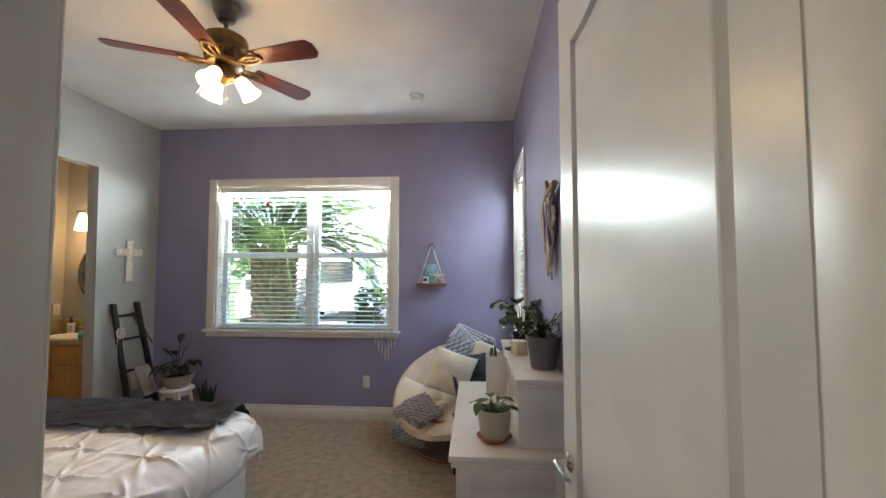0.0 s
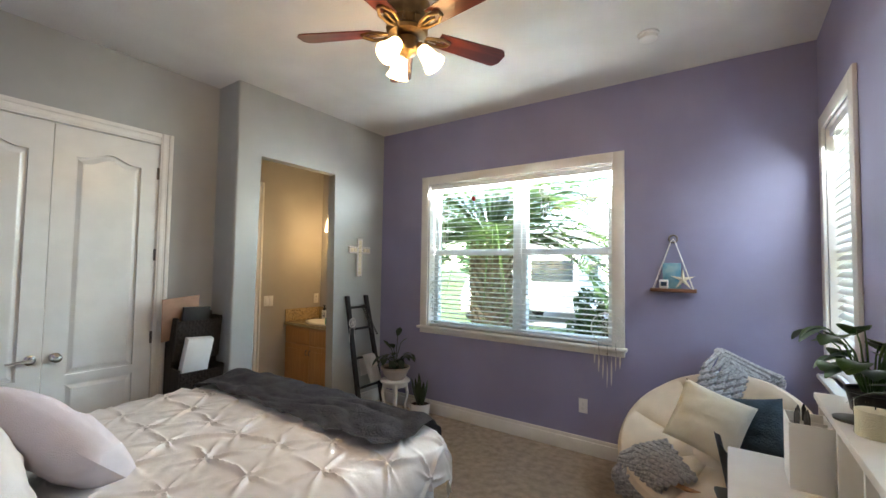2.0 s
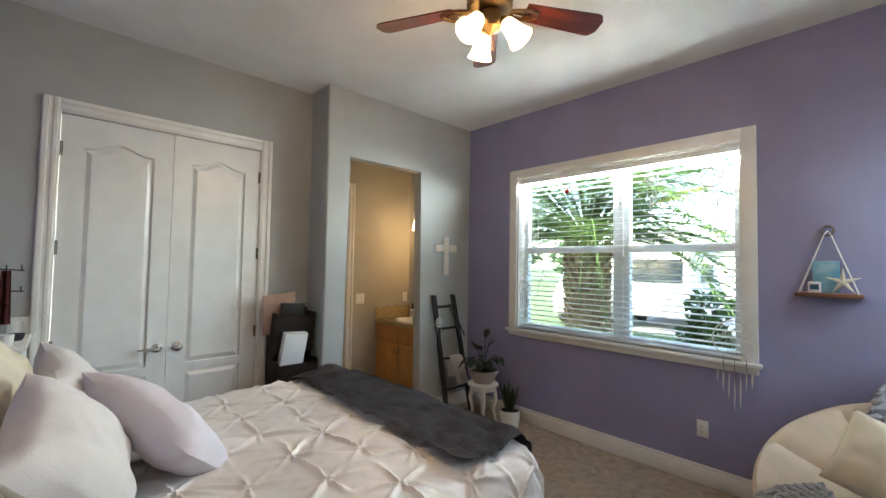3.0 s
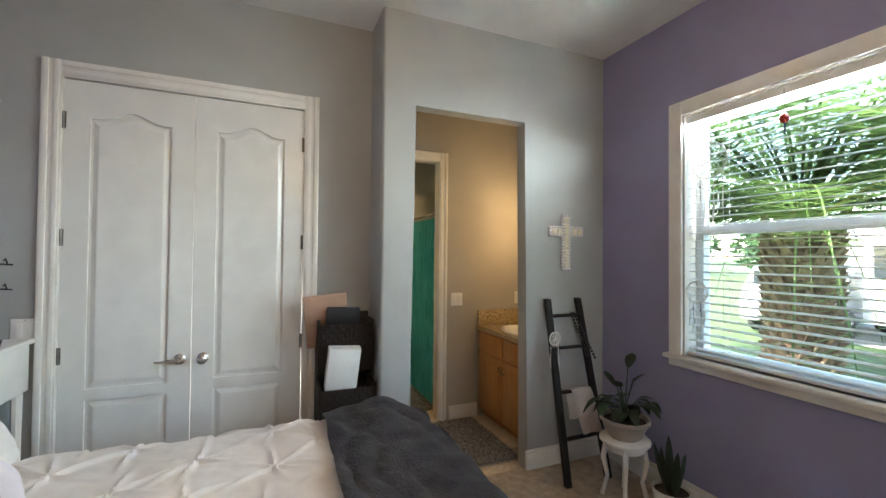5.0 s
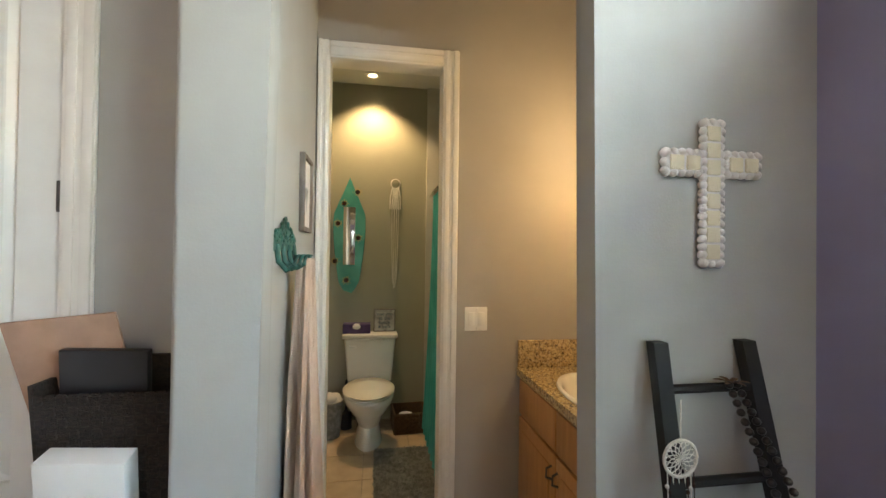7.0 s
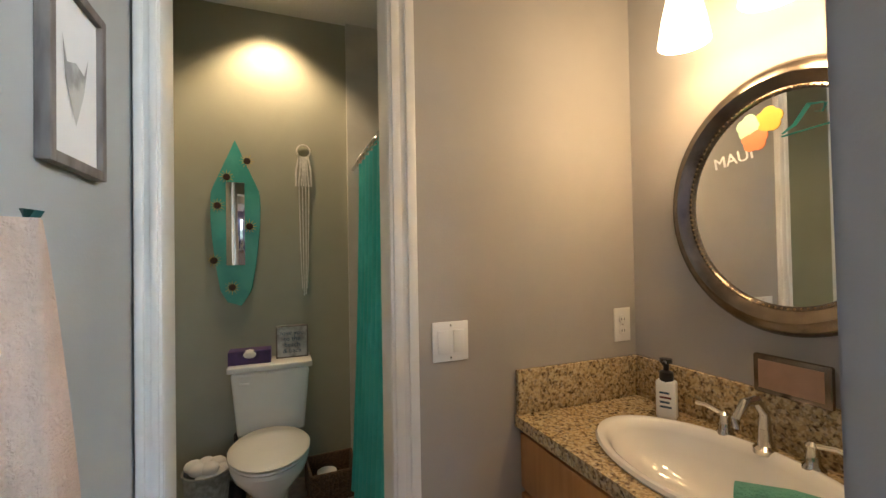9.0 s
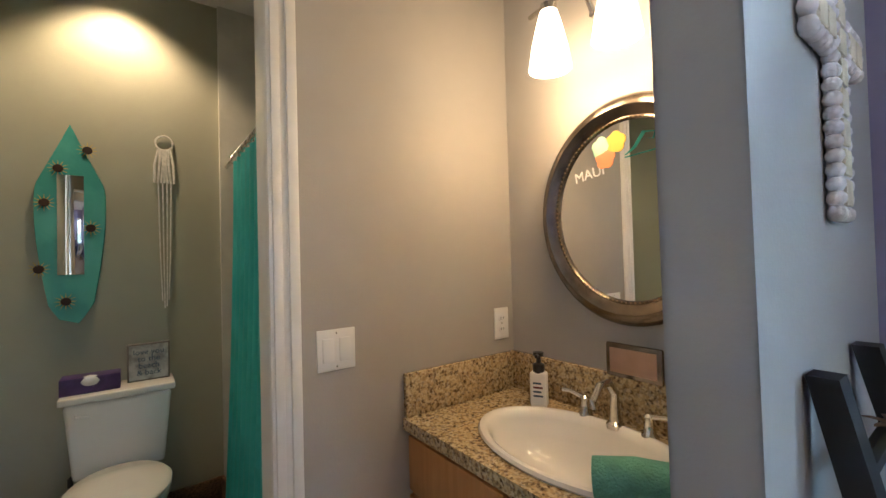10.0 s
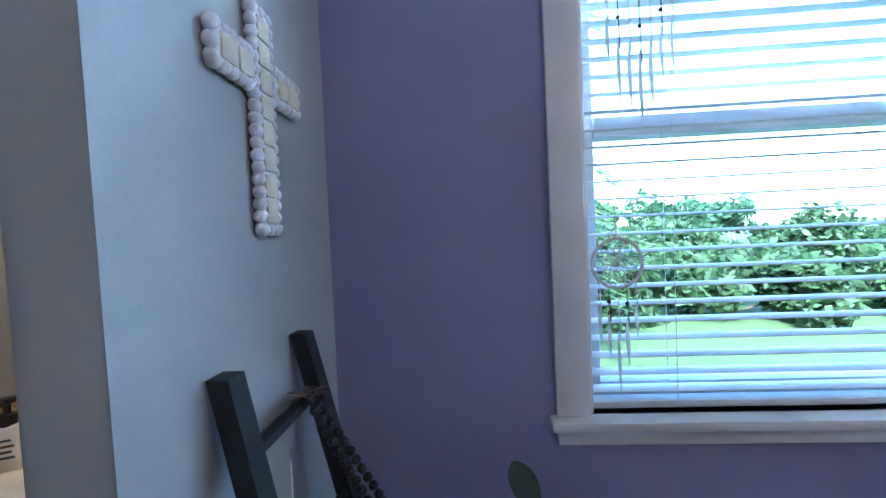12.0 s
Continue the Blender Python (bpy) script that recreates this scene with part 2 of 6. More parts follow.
GRANITE = material("speckled_granite", (0.58, 0.43, 0.21), 0.14, second=(0.14, 0.09, 0.05), scale=85, detail=2, spread=(0.38, 0.52), coat=0.3)
gn = GRANITE.node_tree
vor = gn.nodes.new("ShaderNodeTexVoronoi")
vor.inputs["Scale"].default_value = 150
gramp = gn.nodes.new("ShaderNodeValToRGB")
gramp.color_ramp.interpolation = "CONSTANT"
for pos, c in ((0.0, (0.04, 0.03, 0.025, 1)), (0.18, (0.50, 0.40, 0.23, 1)), (0.45, (0.36, 0.24, 0.11, 1)), (0.62, (0.62, 0.54, 0.38, 1)), (0.85, (0.20, 0.13, 0.07, 1))):
    el = gramp.color_ramp.elements.new(pos)
    el.color = c
gmix = gn.nodes.new("ShaderNodeMix")
gmix.data_type = "RGBA"
gmix.inputs["Factor"].default_value = 0.45
gbase = gn.nodes["Principled BSDF"].inputs["Base Color"]
gsrc = gbase.links[0].from_socket
gn.links.new(gn.nodes["Mapping"].outputs[0], vor.inputs["Vector"])
gsep = gn.nodes.new("ShaderNodeSeparateColor")
gn.links.new(vor.outputs["Color"], gsep.inputs[0])
gn.links.new(gsep.outputs[0], gramp.inputs[0])
gn.links.new(gsrc, gmix.inputs["A"])
gn.links.new(gramp.outputs[0], gmix.inputs["B"])
gn.links.new(gmix.outputs["Result"], gbase)


# ---- building helpers ----
def bmnew():
    return bmesh.new()


def finish(name, bm, mat, smooth=False):
    bmesh.ops.recalc_face_normals(bm, faces=bm.faces)
    me = bpy.data.meshes.new(name)
    bm.to_mesh(me)
    bm.free()
    me.materials.append(mat)
    if smooth:
        me.shade_smooth()
        me.set_sharp_from_angle(angle=radians(40))
    return me


def thing(name, label, category, loc=(0, 0, 0), rz=0.0, group="", kind=""):
    ob = new(name)
    ob.empty_display_size = 0.05
    ob.matrix_world = pose(*loc, 0, 0, rz)
    return tagged(ob, label, category, group, kind)


def part(name, bm, mat, parent, label="", smooth=True):
    ob = new(name, finish(name, bm, mat, smooth))
    ob.parent = parent
    return tagged(ob, label) if label else ob


def solid(name, bm, mat, label, category, kind="", loc=(0, 0, 0), rz=0.0, smooth=True, group=""):
    ob = new(name, finish(name, bm, mat, smooth))
    ob.matrix_world = pose(*loc, 0, 0, rz)
    return tagged(ob, label, category, group, kind)


def box(bm, x0, x1, y0, y1, z0, z1, bev=0.0, seg=2, m=None):
    vs = bmesh.ops.create_cube(bm, size=1)["verts"]
    for v in vs:
        v.co = Vector(((x0 + x1) / 2 + v.co.x * (x1 - x0), (y0 + y1) / 2 + v.co.y * (y1 - y0), (z0 + z1) / 2 + v.co.z * (z1 - z0)))
    if bev:
        es = {e for v in vs for e in v.link_edges}
        r = bmesh.ops.bevel(bm, geom=list(es), offset=bev, segments=seg, profile=0.5, affect="EDGES")
        vs = list({v for f in r["faces"] for v in f.verts} | {v for v in vs if v.is_valid})
    if m is not None:
        bmesh.ops.transform(bm, matrix=m, verts=vs)
    return vs


def ringmesh(bm, rings, closed=False, cap=True):
    rows = [[bm.verts.new(p) for p in ring] for ring in rings]
    n = len(rows[0])
    pairs = list(zip(rows, rows[1:])) + ([(rows[-1], rows[0])] if closed else [])
    for a, b in pairs:
        for i in range(n):
            j = (i + 1) % n
            bm.faces.new((a[i], a[j], b[j], b[i]))
    if cap and not closed:
        bm.faces.new(rows[0][::-1])
        bm.faces.new(rows[-1])
    return [v for r in rows for v in r]


def tube(bm, pts, r, seg=8, closed=False, squash=1.0):
    pts = [Vector(p) for p in pts]
    rad = r if isinstance(r, (list, tuple)) else [r] * len(pts)
    rings = []
    up = Vector((0.13, 0.27, 1)).normalized()
    for i, p in enumerate(pts):
        a = pts[(i - 1) % len(pts)] if (closed or i > 0) else p
        b = pts[(i + 1) % len(pts)] if (closed or i < len(pts) - 1) else p
        d = (b - a).normalized()
        s = d.cross(up)
        if s.length < 0.05:
            s = d.cross(Vector((1, 0, 0)))
        s.normalize()
        t = s.cross(d)
        rings.append([p + (s * math.cos(2 * math.pi * k / seg) + t * math.sin(2 * math.pi * k / seg) * squash) * rad[i] for k in range(seg)])
    return ringmesh(bm, rings, closed)


def lathe(bm, profile, c=(0, 0, 0), seg=24, sx=1.0, sy=1.0, cap=True, m=None):
    rings = []
    for r, z in profile:
        ring = []
        for k in range(seg):
            a = 2 * math.pi * k / seg
            p = Vector((r * sx * math.cos(a), r * sy * math.sin(a), z))
            ring.append((m @ p if m is not None else p) + Vector(c))
        rings.append(ring)
    return ringmesh(bm, rings, cap=cap)


def grid(bm, fn, nu, nv, thick=0.0):
    rows = [[bm.verts.new(fn(i / nu, j / nv)) for j in range(nv + 1)] for i in range(nu + 1)]
    fs = [bm.faces.new((rows[i][j], rows[i + 1][j], rows[i + 1][j + 1], rows[i][j + 1])) for i in range(nu) for j in range(nv)]
    if thick:
        bmesh.ops.solidify(bm, geom=fs, thickness=thick)
    return rows


def ball(bm, c, r, sub=1, s=(1, 1, 1)):
    vs = bmesh.ops.create_icosphere(bm, subdivisions=sub, radius=r)["verts"]
    for v in vs:
        v.co = Vector((v.co.x * s[0] + c[0], v.co.y * s[1] + c[1], v.co.z * s[2] + c[2]))


def text_part(name, body, size, m, mat, parent=None, depth=0.0005):
    cu = bpy.data.curves.new(name, "FONT")
    cu.body, cu.size, cu.extrude, cu.align_x = body, size, depth, "CENTER"
    ob = bpy.data.objects.new(name, cu)
    me = bpy.data.meshes.new_from_object(ob)
    bpy.data.objects.remove(ob)
    me.materials.append(mat)
    ob = new(name, me)
    ob.parent = parent
    ob.matrix_basis = m
    return ob


# ---- the setting ----
SB = 1.705
WX, CX, NY, EX, SY, H = -3.878, -4.2, 5.565, -0.06, 1.90, 3.05
BY, BX, BB, TX = 5.50, -4.872, 3.985, -6.45


def wall(name, mat, boxes, label, bev=0.0):
    bm = bmnew()
    for b in boxes:
        box(bm, *b)
    return solid(name, bm, mat, label, "wall", "structure", smooth=False)


def wall_with_door(name, mat, outline, x0, x1, label, round_at):
    bm = bmnew()
    a = [bm.verts.new((x0, y, z)) for y, z in outline]
    b = [bm.verts.new((x1, y, z)) for y, z in outline]
    n = len(outline)
    bm.faces.new(a)
    bm.faces.new(b[::-1])
    for i in range(n):
        bm.faces.new((a[i], a[(i + 1) % n], b[(i + 1) % n], b[i]))
    es = []
    for e in bm.edges:
        p, q = e.verts[0].co, e.verts[1].co
        if abs(p.x - q.x) < 1e-6 and any(all(abs(v.y - y) < 1e-4 and z0 - 1e-4 <= v.z <= z1 + 1e-4 for v in (p, q)) for y, z0, z1 in round_at):
            es.append(e)
    bmesh.ops.bevel(bm, geom=es, offset=0.018, segments=4, profile=0.5, affect="EDGES")
    return solid(name, bm, mat, label, "wall", "structure")


# window wall, with a hole for the window
wx0, wx1, wz0, wz1 = -3.20, -1.325, 0.90, 2.40
wall("wall_north", PURPLE, [(WX, wx0, NY, NY + 0.2, 0, H), (wx1, EX + 0.2, NY, NY + 0.2, 0, H), (wx0, wx1, NY, NY + 0.2, 0, wz0), (wx0, wx1, NY, NY + 0.2, wz1, H)], "lilac purple painted bedroom wall around the big window")
ey0, ey1 = 4.69, 5.36
wall("wall_east", PURPLE, [(EX, EX + 0.2, SY - 0.12, ey0, 0, H), (EX, EX + 0.2, ey1, NY, 0, H), (EX, EX + 0.2, ey0, ey1, 0, wz0), (EX, EX + 0.2, ey0, ey1, wz1, H)], "lilac purple painted wall behind the desk")
dx0, dx1 = -1.05, -0.082
wall("wall_south", PURPLE, [(CX - 0.1, -1.5, SB - 0.12, SB, 0, H), (-1.5, dx0 - 0.02, SB - 0.12, SY, 0, H), (dx1 + 0.02, EX, SY - 0.12, SY, 0, H), (dx0 - 0.02, dx1 + 0.02, SY - 0.12, SY, 2.46, H)], "lilac purple painted wall behind the bed")
wall_with_door("wall_west", GREY, [(3.81, 0), (4.008, 0), (4.008, 2.46), (4.862, 2.46), (4.862, 0), (NY + 0.1, 0), (NY + 0.1, H), (3.81, H)], WX, WX - 0.1, "soft grey painted wall with an open doorway to the bathroom", [(4.008, 0, 2.46), (4.862, 0, 2.46), (3.81, 0, H)])
wall("wall_closet_return", GREY, [(CX - 0.1, WX - 0.02, 3.812, 3.90, 0, H)], "short grey return wall beside the closet")
cy0, cy1, cz = 2.148, 3.375, 2.44
wall("wall_closet", GREY, [(CX - 0.1, CX, SB, cy0 - 0.012, 0, H), (CX - 0.1, CX, cy1 + 0.012, 3.812, 0, H), (CX - 0.1, CX, cy0 - 0.012, cy1 + 0.012, cz + 0.012, H)], "grey painted wall around the double closet doors")
wall("wall_closet_back", WHITE, [(CX - 0.75, CX - 0.65, SY, 3.80, 0, H)], "white back wall inside the closet")
# bathroom
wall("wall_bath_south", GREY, [(BX - 0.02, WX - 0.1, 3.90, BB, 0, 2.95)], "pale grey bathroom wall with hooks and a picture")
wall("wall_bath_north", TAUPE, [(BX - 0.12, WX - 0.1, BY, BY + 0.12, 0, 2.95)], "warm grey bathroom wall behind the mirror")
by0, by1, bz = 4.045, 4.592, 2.36
wall("wall_bath_west", TAUPE, [(BX - 0.11, BX, by1 + 0.01, BY, 0, 2.95), (BX - 0.11, BX, 3.90, by0 - 0.01, 0, 2.95), (BX - 0.11, BX, by0 - 0.01, by1 + 0.01, bz + 0.01, 2.95)], "warm grey bathroom wall with an inner doorway")
wall("wall_toilet_back", OLIVE, [(TX - 0.1, TX, 3.55, 4.70, 0, 2.95)], "olive grey wall behind the toilet")
wall("wall_toilet_south", OLIVE, [(TX - 0.1, BX - 0.11, 3.55, 3.65, 0, 2.95)], "olive grey wall of the toilet room")
wall("wall_shower", MARL, [(TX - 0.06, TX + 0.03, 4.70, 5.6, 0, 2.95), (TX, BX - 0.12, 5.5, 5.6, 0, 2.95)], "pale tiled wall of the shower alcove")
# hall behind the entry
wall("wall_hall", GREY, [(-2.2, -2.1, -0.6, SY - 0.12, 0, H), (0.5, 0.6, -0.6, SY - 0.12, 0, H), (-2.2, 0.6, -0.7, -0.6, 0, H), (EX, 0.6, SY - 0.12, SY - 0.02, 0, H)], "plain grey hall walls behind the entry")

bm = bmnew(); box(bm, CX - 0.75, EX + 0.2, SY - 0.12, NY + 0.2, H, H + 0.12); box(bm, -2.2, 0.6, -0.7, SY - 0.12, H, H + 0.12); box(bm, CX - 0.75, -2.2, SB - 0.12, SY - 0.12, H, H + 0.12)
solid("ceiling", bm, CEIL, "white lightly textured bedroom ceiling", "ceiling", "structure", smooth=False)
bm = bmnew(); box(bm, TX - 0.1, BX - 0.05, 3.55, 5.62, 2.88, 3.04); box(bm, BX - 0.05, WX - 0.1, 3.90, 5.62, 2.92, 3.04)
solid("ceiling_bath", bm, CEIL, "white bathroom ceiling", "ceiling", "structure", smooth=False)
bm = bmnew(); box(bm, WX - 0.03, EX + 0.2, SY - 0.12, NY + 0.05, -0.1, 0.0); box(bm, CX - 0.75, WX - 0.03, SY - 0.12, 3.85, -0.1, 0.0); box(bm, -2.2, 0.6, -0.7, SY - 0.12, -0.1, 0.0); box(bm, CX - 0.75, -2.2, SB - 0.12, SY - 0.12, -0.1, 0.0)
solid("floor", bm, CARPET, "speckled beige bedroom carpet", "floor", "structure", smooth=False)
bm = bmnew(); box(bm, TX - 0.1, BX - 0.05, 3.55, 5.62, -0.05, 0.0); box(bm, BX - 0.05, WX - 0.03, 3.90, 5.55, -0.05, 0.0)
bath_floor = solid("floor_bath", bm, GROUT, "beige tiled bathroom floor", "floor", "structure", smooth=False)


def skirting(name, x0, x1, y0, y1, label="white painted baseboard"):
    bm = bmnew()
    along_x = (x1 - x0) > (y1 - y0)
    box(bm, x0, x1, y0, y1, 0.0, 0.105, 0.003)
    if along_x:
        ym = (y0 + y1) / 2
        far = y1 if name.endswith("north") else y0
        box(bm, x0, x1, min(far, ym), max(far, ym), 0.10, 0.135, 0.003)
    else:
        xm = (x0 + x1) / 2
        far = x1 if name.endswith("east") else x0
        box(bm, min(far, xm), max(far, xm), y0, y1, 0.10, 0.135, 0.003)
    return solid(name, bm, WHITE, label, "baseboard", "structure")


skirting("baseboard_north", WX, EX, NY - 0.018, NY)
skirting("baseboard_west", WX, WX + 0.018, 4.862, NY - 0.018)
skirting("baseboard_east", EX - 0.018, EX, 2.0, NY - 0.018)
skirting("baseboard_closet", CX, CX + 0.018, 3.47, 3.81)
skirting("baseboard_bath", BX, BX + 0.016, 4.70, 4.99)
skirting("baseboard_bath_south", BX + 0.016, WX - 0.1, BB, BB + 0.016)


def casing(name, axis, face, a0, a1, top, width, depth, label, sill=None, bottom=0.0, reveal=0.012, left_width=None):
    """Moulded trim round an opening: stepped strips on the wall face. axis: the axis along the wall; depth signed off the face."""
    th = thing(name, label, "trim", kind="structure")
    lw = left_width or width

    def strip(nm, u0, u1, z0, z1):
        bm = bmnew()
        for f0, f1, d in ((0.0, 1.0, 0.6), (0.12, 0.42, 0.85), (0.62, 0.95, 1.0)):
            vert = (z1 - z0) > (u1 - u0)
            p0, p1, q0, q1 = u0, u1, z0, z1
            if vert:
                if u0 < a0:
                    p0, p1 = u1 - (u1 - u0) * f1, u1 - (u1 - u0) * f0
                else:
                    p0, p1 = u0 + (u1 - u0) * f0, u0 + (u1 - u0) * f1
            else:
                q0, q1 = z0 + (z1 - z0) * f0, z0 + (z1 - z0) * f1
            n0, n1 = sorted((face, face + depth * d))
            if axis == "x":
                box(bm, p0, p1, n0, n1, q0, q1, 0.004)
            else:
                box(bm, n0, n1, p0, p1, q0, q1, 0.004)
        part(nm, bm, WHITE, th)
    strip("side_casing", a0 - lw, a0, bottom, top + width)
    strip("side_casing", a1, a1 + width, bottom, top + width)
    strip("head_casing", a0, a1, top, top + width)
    return th


def jamb_lining(th, axis, n0, n1, a0, a1, top, t=0.012, stop=True):
    for nm, u0, u1, z0, z1 in (("jamb", a0 - t, a0, 0, top), ("jamb", a1, a1 + t, 0, top), ("head_jamb", a0 - t, a1 + t, top, top + t)):
        bm = bmnew()
        if axis == "x":
            box(bm, u0, u1, n0, n1, z0, z1, 0.002)
        else:
            box(bm, n0, n1, u0, u1, z0, z1, 0.002)
        part(nm, bm, WHITE, th)


def window(name, axis, face, a0, a1, z0, z1, out, mull, label):
    """A trimmed double-hung window with vinyl sashes. out: +1 if outdoors is towards plus."""
    th = thing(name, label, "window", kind="structure")

    def put(nm, u0, u1, d0, d1, q0, q1, mat, bev=0.003):
        bm = bmnew()
        n0, n1 = sorted((face + out * d0, face + out * d1))
        if axis == "x":
            box(bm, u0, u1, n0, n1, q0, q1, bev)
        else:
            box(bm, n0, n1, u0, u1, q0, q1, bev)
        return part(nm, bm, mat, th)
    w = 0.088
    put("trim_side", a0 - w, a0, -0.02, -0.0005, z0, z1 + w, WHITE, 0.005)
    put("trim_side", a1, a1 + w, -0.02, -0.0005, z0, z1 + w, WHITE, 0.005)
    put("trim_head", a0, a1, -0.019, -0.0005, z1, z1 + w, WHITE, 0.005)
    put("sill", a0 - w - 0.02, a1 + w + 0.02, -0.055, 0.10, z0 - 0.028, z0, WHITE, 0.008)
    put("apron", a0 - w, a1 + w, -0.022, -0.0005, z0 - 0.075, z0 - 0.03, WHITE, 0.006)
    put("reveal", a0 - 0.001, a0 + 0.012, 0.0, 0.19, z0, z1, WHITE)
    put("reveal", a1 - 0.012, a1 + 0.001, 0.0, 0.19, z0, z1, WHITE)
    put("reveal", a0 + 0.012, a1 - 0.012, 0.0, 0.19, z1 - 0.012, z1 + 0.001, WHITE)
    f, d0, d1 = 0.05, 0.10, 0.16
    zm = (z0 + z1) / 2 + 0.025
    units = [(a0 + 0.012, a1 - 0.012)] if mull is None else [(a0 + 0.012, mull - 0.02), (mull + 0.02, a1 - 0.012)]
    if mull is not None:
        put("mullion", mull - 0.02, mull + 0.02, d0 - 0.012, d1, z0, z1 - 0.012, VINYL)
    for u0, u1 in units:
        put("window_frame", u0, u0 + f, d0, d1, z0, z1 - 0.012, VINYL)
        put("window_frame", u1 - f, u1, d0, d1, z0, z1 - 0.012, VINYL)
        put("window_frame", u0 + f, u1 - f, d0, d1, z0, z0 + f, VINYL)
        put("window_frame", u0 + f, u1 - f, d0, d1, z1 - 0.012 - f, z1 - 0.012, VINYL)
        put("meeting_rail", u0 + f, u1 - f, d0 - 0.01, d1, zm - 0.028, zm + 0.028, VINYL)
        for q0, q1 in ((z0 + f, zm - 0.028), (zm + 0.028, z1 - 0.012 - f)):
            g = put("pane", u0 + f, u1 - f, 0.128, 0.132, q0, q1, GLASS, 0)
            g.visible_shadow = False
    return th


window("window_1", "x", NY, wx0, wx1, wz0, wz1, 1, -2.19, "white double-hung bedroom window with painted trim")
window("window_2", "y", EX, ey0, ey1, wz0, wz1, 1, None, "narrow white window beside the papasan chair")


def blinds(name, axis, face, a0, a1, z0, z1, label, step=0.047, angle=6):
    th = thing(name, label, "blinds")
    off = 0.045

    def place(bm, nm, mat):
        return part(nm, bm, mat, th)
    def oriented(u0, u1, d0, d1, q0, q1, bev=0.002):
        bm = bmnew()
        if axis == "x":
            box(bm, u0, u1, face + d0, face + d1, q0, q1, bev)
        else:
            box(bm, face + d0, face + d1, u0, u1, q0, q1, bev)
        return bm
    place(oriented(a0, a1, 0.015, 0.075, z1 - 0.045, z1), "headrail", SLAT)
    place(oriented(a0, a1, 0.02, 0.07, z0 + 0.004, z0 + 0.022), "bottom_rail", SLAT)
    bm = bmnew()
    ring = []
    for k in range(5):
        s = k / 4 - 0.5
        ring.append((s * 0.046, 0.0035 * (1 - 4 * s * s)))
    prof = ring + [(p, q - 0.0022) for p, q in ring[::-1]]
    ca, sa = math.cos(radians(angle)), math.sin(radians(angle))
    prof = [(p * ca - q * sa, p * sa + q * ca) for p, q in prof]
    if axis == "x":
        rings = [[Vector((a, face + off + p, q)) for p, q in prof] for a in (a0 + 0.004, a1 - 0.004)]
    else:
        rings = [[Vector((face + off + p, a, q)) for p, q in prof] for a in (a0 + 0.004, a1 - 0.004)]
    ringmesh(bm, rings)
    me = finish("slat", bm, SLAT)
    z = z0 + 0.05
    while z < z1 - 0.06:
        ob = new("slat", me)
        ob.parent, ob.location = th, (0, 0, z)
        z += step
    for k in range(3 if a1 - a0 > 1 else 2):
        u = a0 + (a1 - a0) * ((0.12, 0.5, 0.88) if a1 - a0 > 1 else (0.2, 0.8))[k]
        for d in (0.018, 0.072):
            bm = bmnew()
            p = (u, face + d) if axis == "x" else (face + d, u)
            tube(bm, [(*p, z0 + 0.02), (*p, z1 - 0.04)], 0.0009, 4)
            place(bm, "ladder_cord", STRING)
    return th


blinds("window_blinds", "x", NY, wx0 + 0.016, wx1 - 0.016, wz0 + 0.002, wz1 - 0.014, "white horizontal slat blinds, open, inside the window")
blinds("window_blinds", "y", EX, ey0 + 0.016, ey1 - 0.016, wz0 + 0.002, wz1 - 0.014, "white slat blinds, half closed, in the narrow window", angle=50)


def door_leaf(bm, w, h, t=0.035, arch=True):
    """Moulded two-panel leaf, x 0..w, y 0..t (front at y 0), z 0..h. The panels are sunk and raised on the front and back."""
    box(bm, 0, w, 0.0165, t - 0.0165, 0, h)
    m = min(0.115, w * 0.19)
    zl0, zl1, zu0 = 0.20, h * 0.285, h * 0.31
    zu1 = h - 0.13
    for y0, y1 in ((0.0, 0.0168), (t - 0.0168, t)):
        box(bm, 0, m, y0, y1, 0, h)
        box(bm, w - m, w, y0, y1, 0, h)
        box(bm, m, w - m, y0, y1, 0, zl0)
        box(bm, m, w - m, y0, y1, zl1, zu0)
        n = 14
        for k in range(n):
            u0, u1 = m + (w - 2 * m) * k / n, m + (w - 2 * m) * (k + 1) / n
            def top(u):
                s = abs((u - m) / (w - 2 * m) - 0.5) * 2
                return zu1 - 0.02 - (0.05 * (0.5 - 0.5 * math.cos(math.pi * min(1, s * 1.25))) if arch else 0)
            vs = box(bm, u0, u1, y0, y1, 0, 1)
            for v in vs:
                v.co.z = h if v.co.z > 0.5 else top(v.co.x)


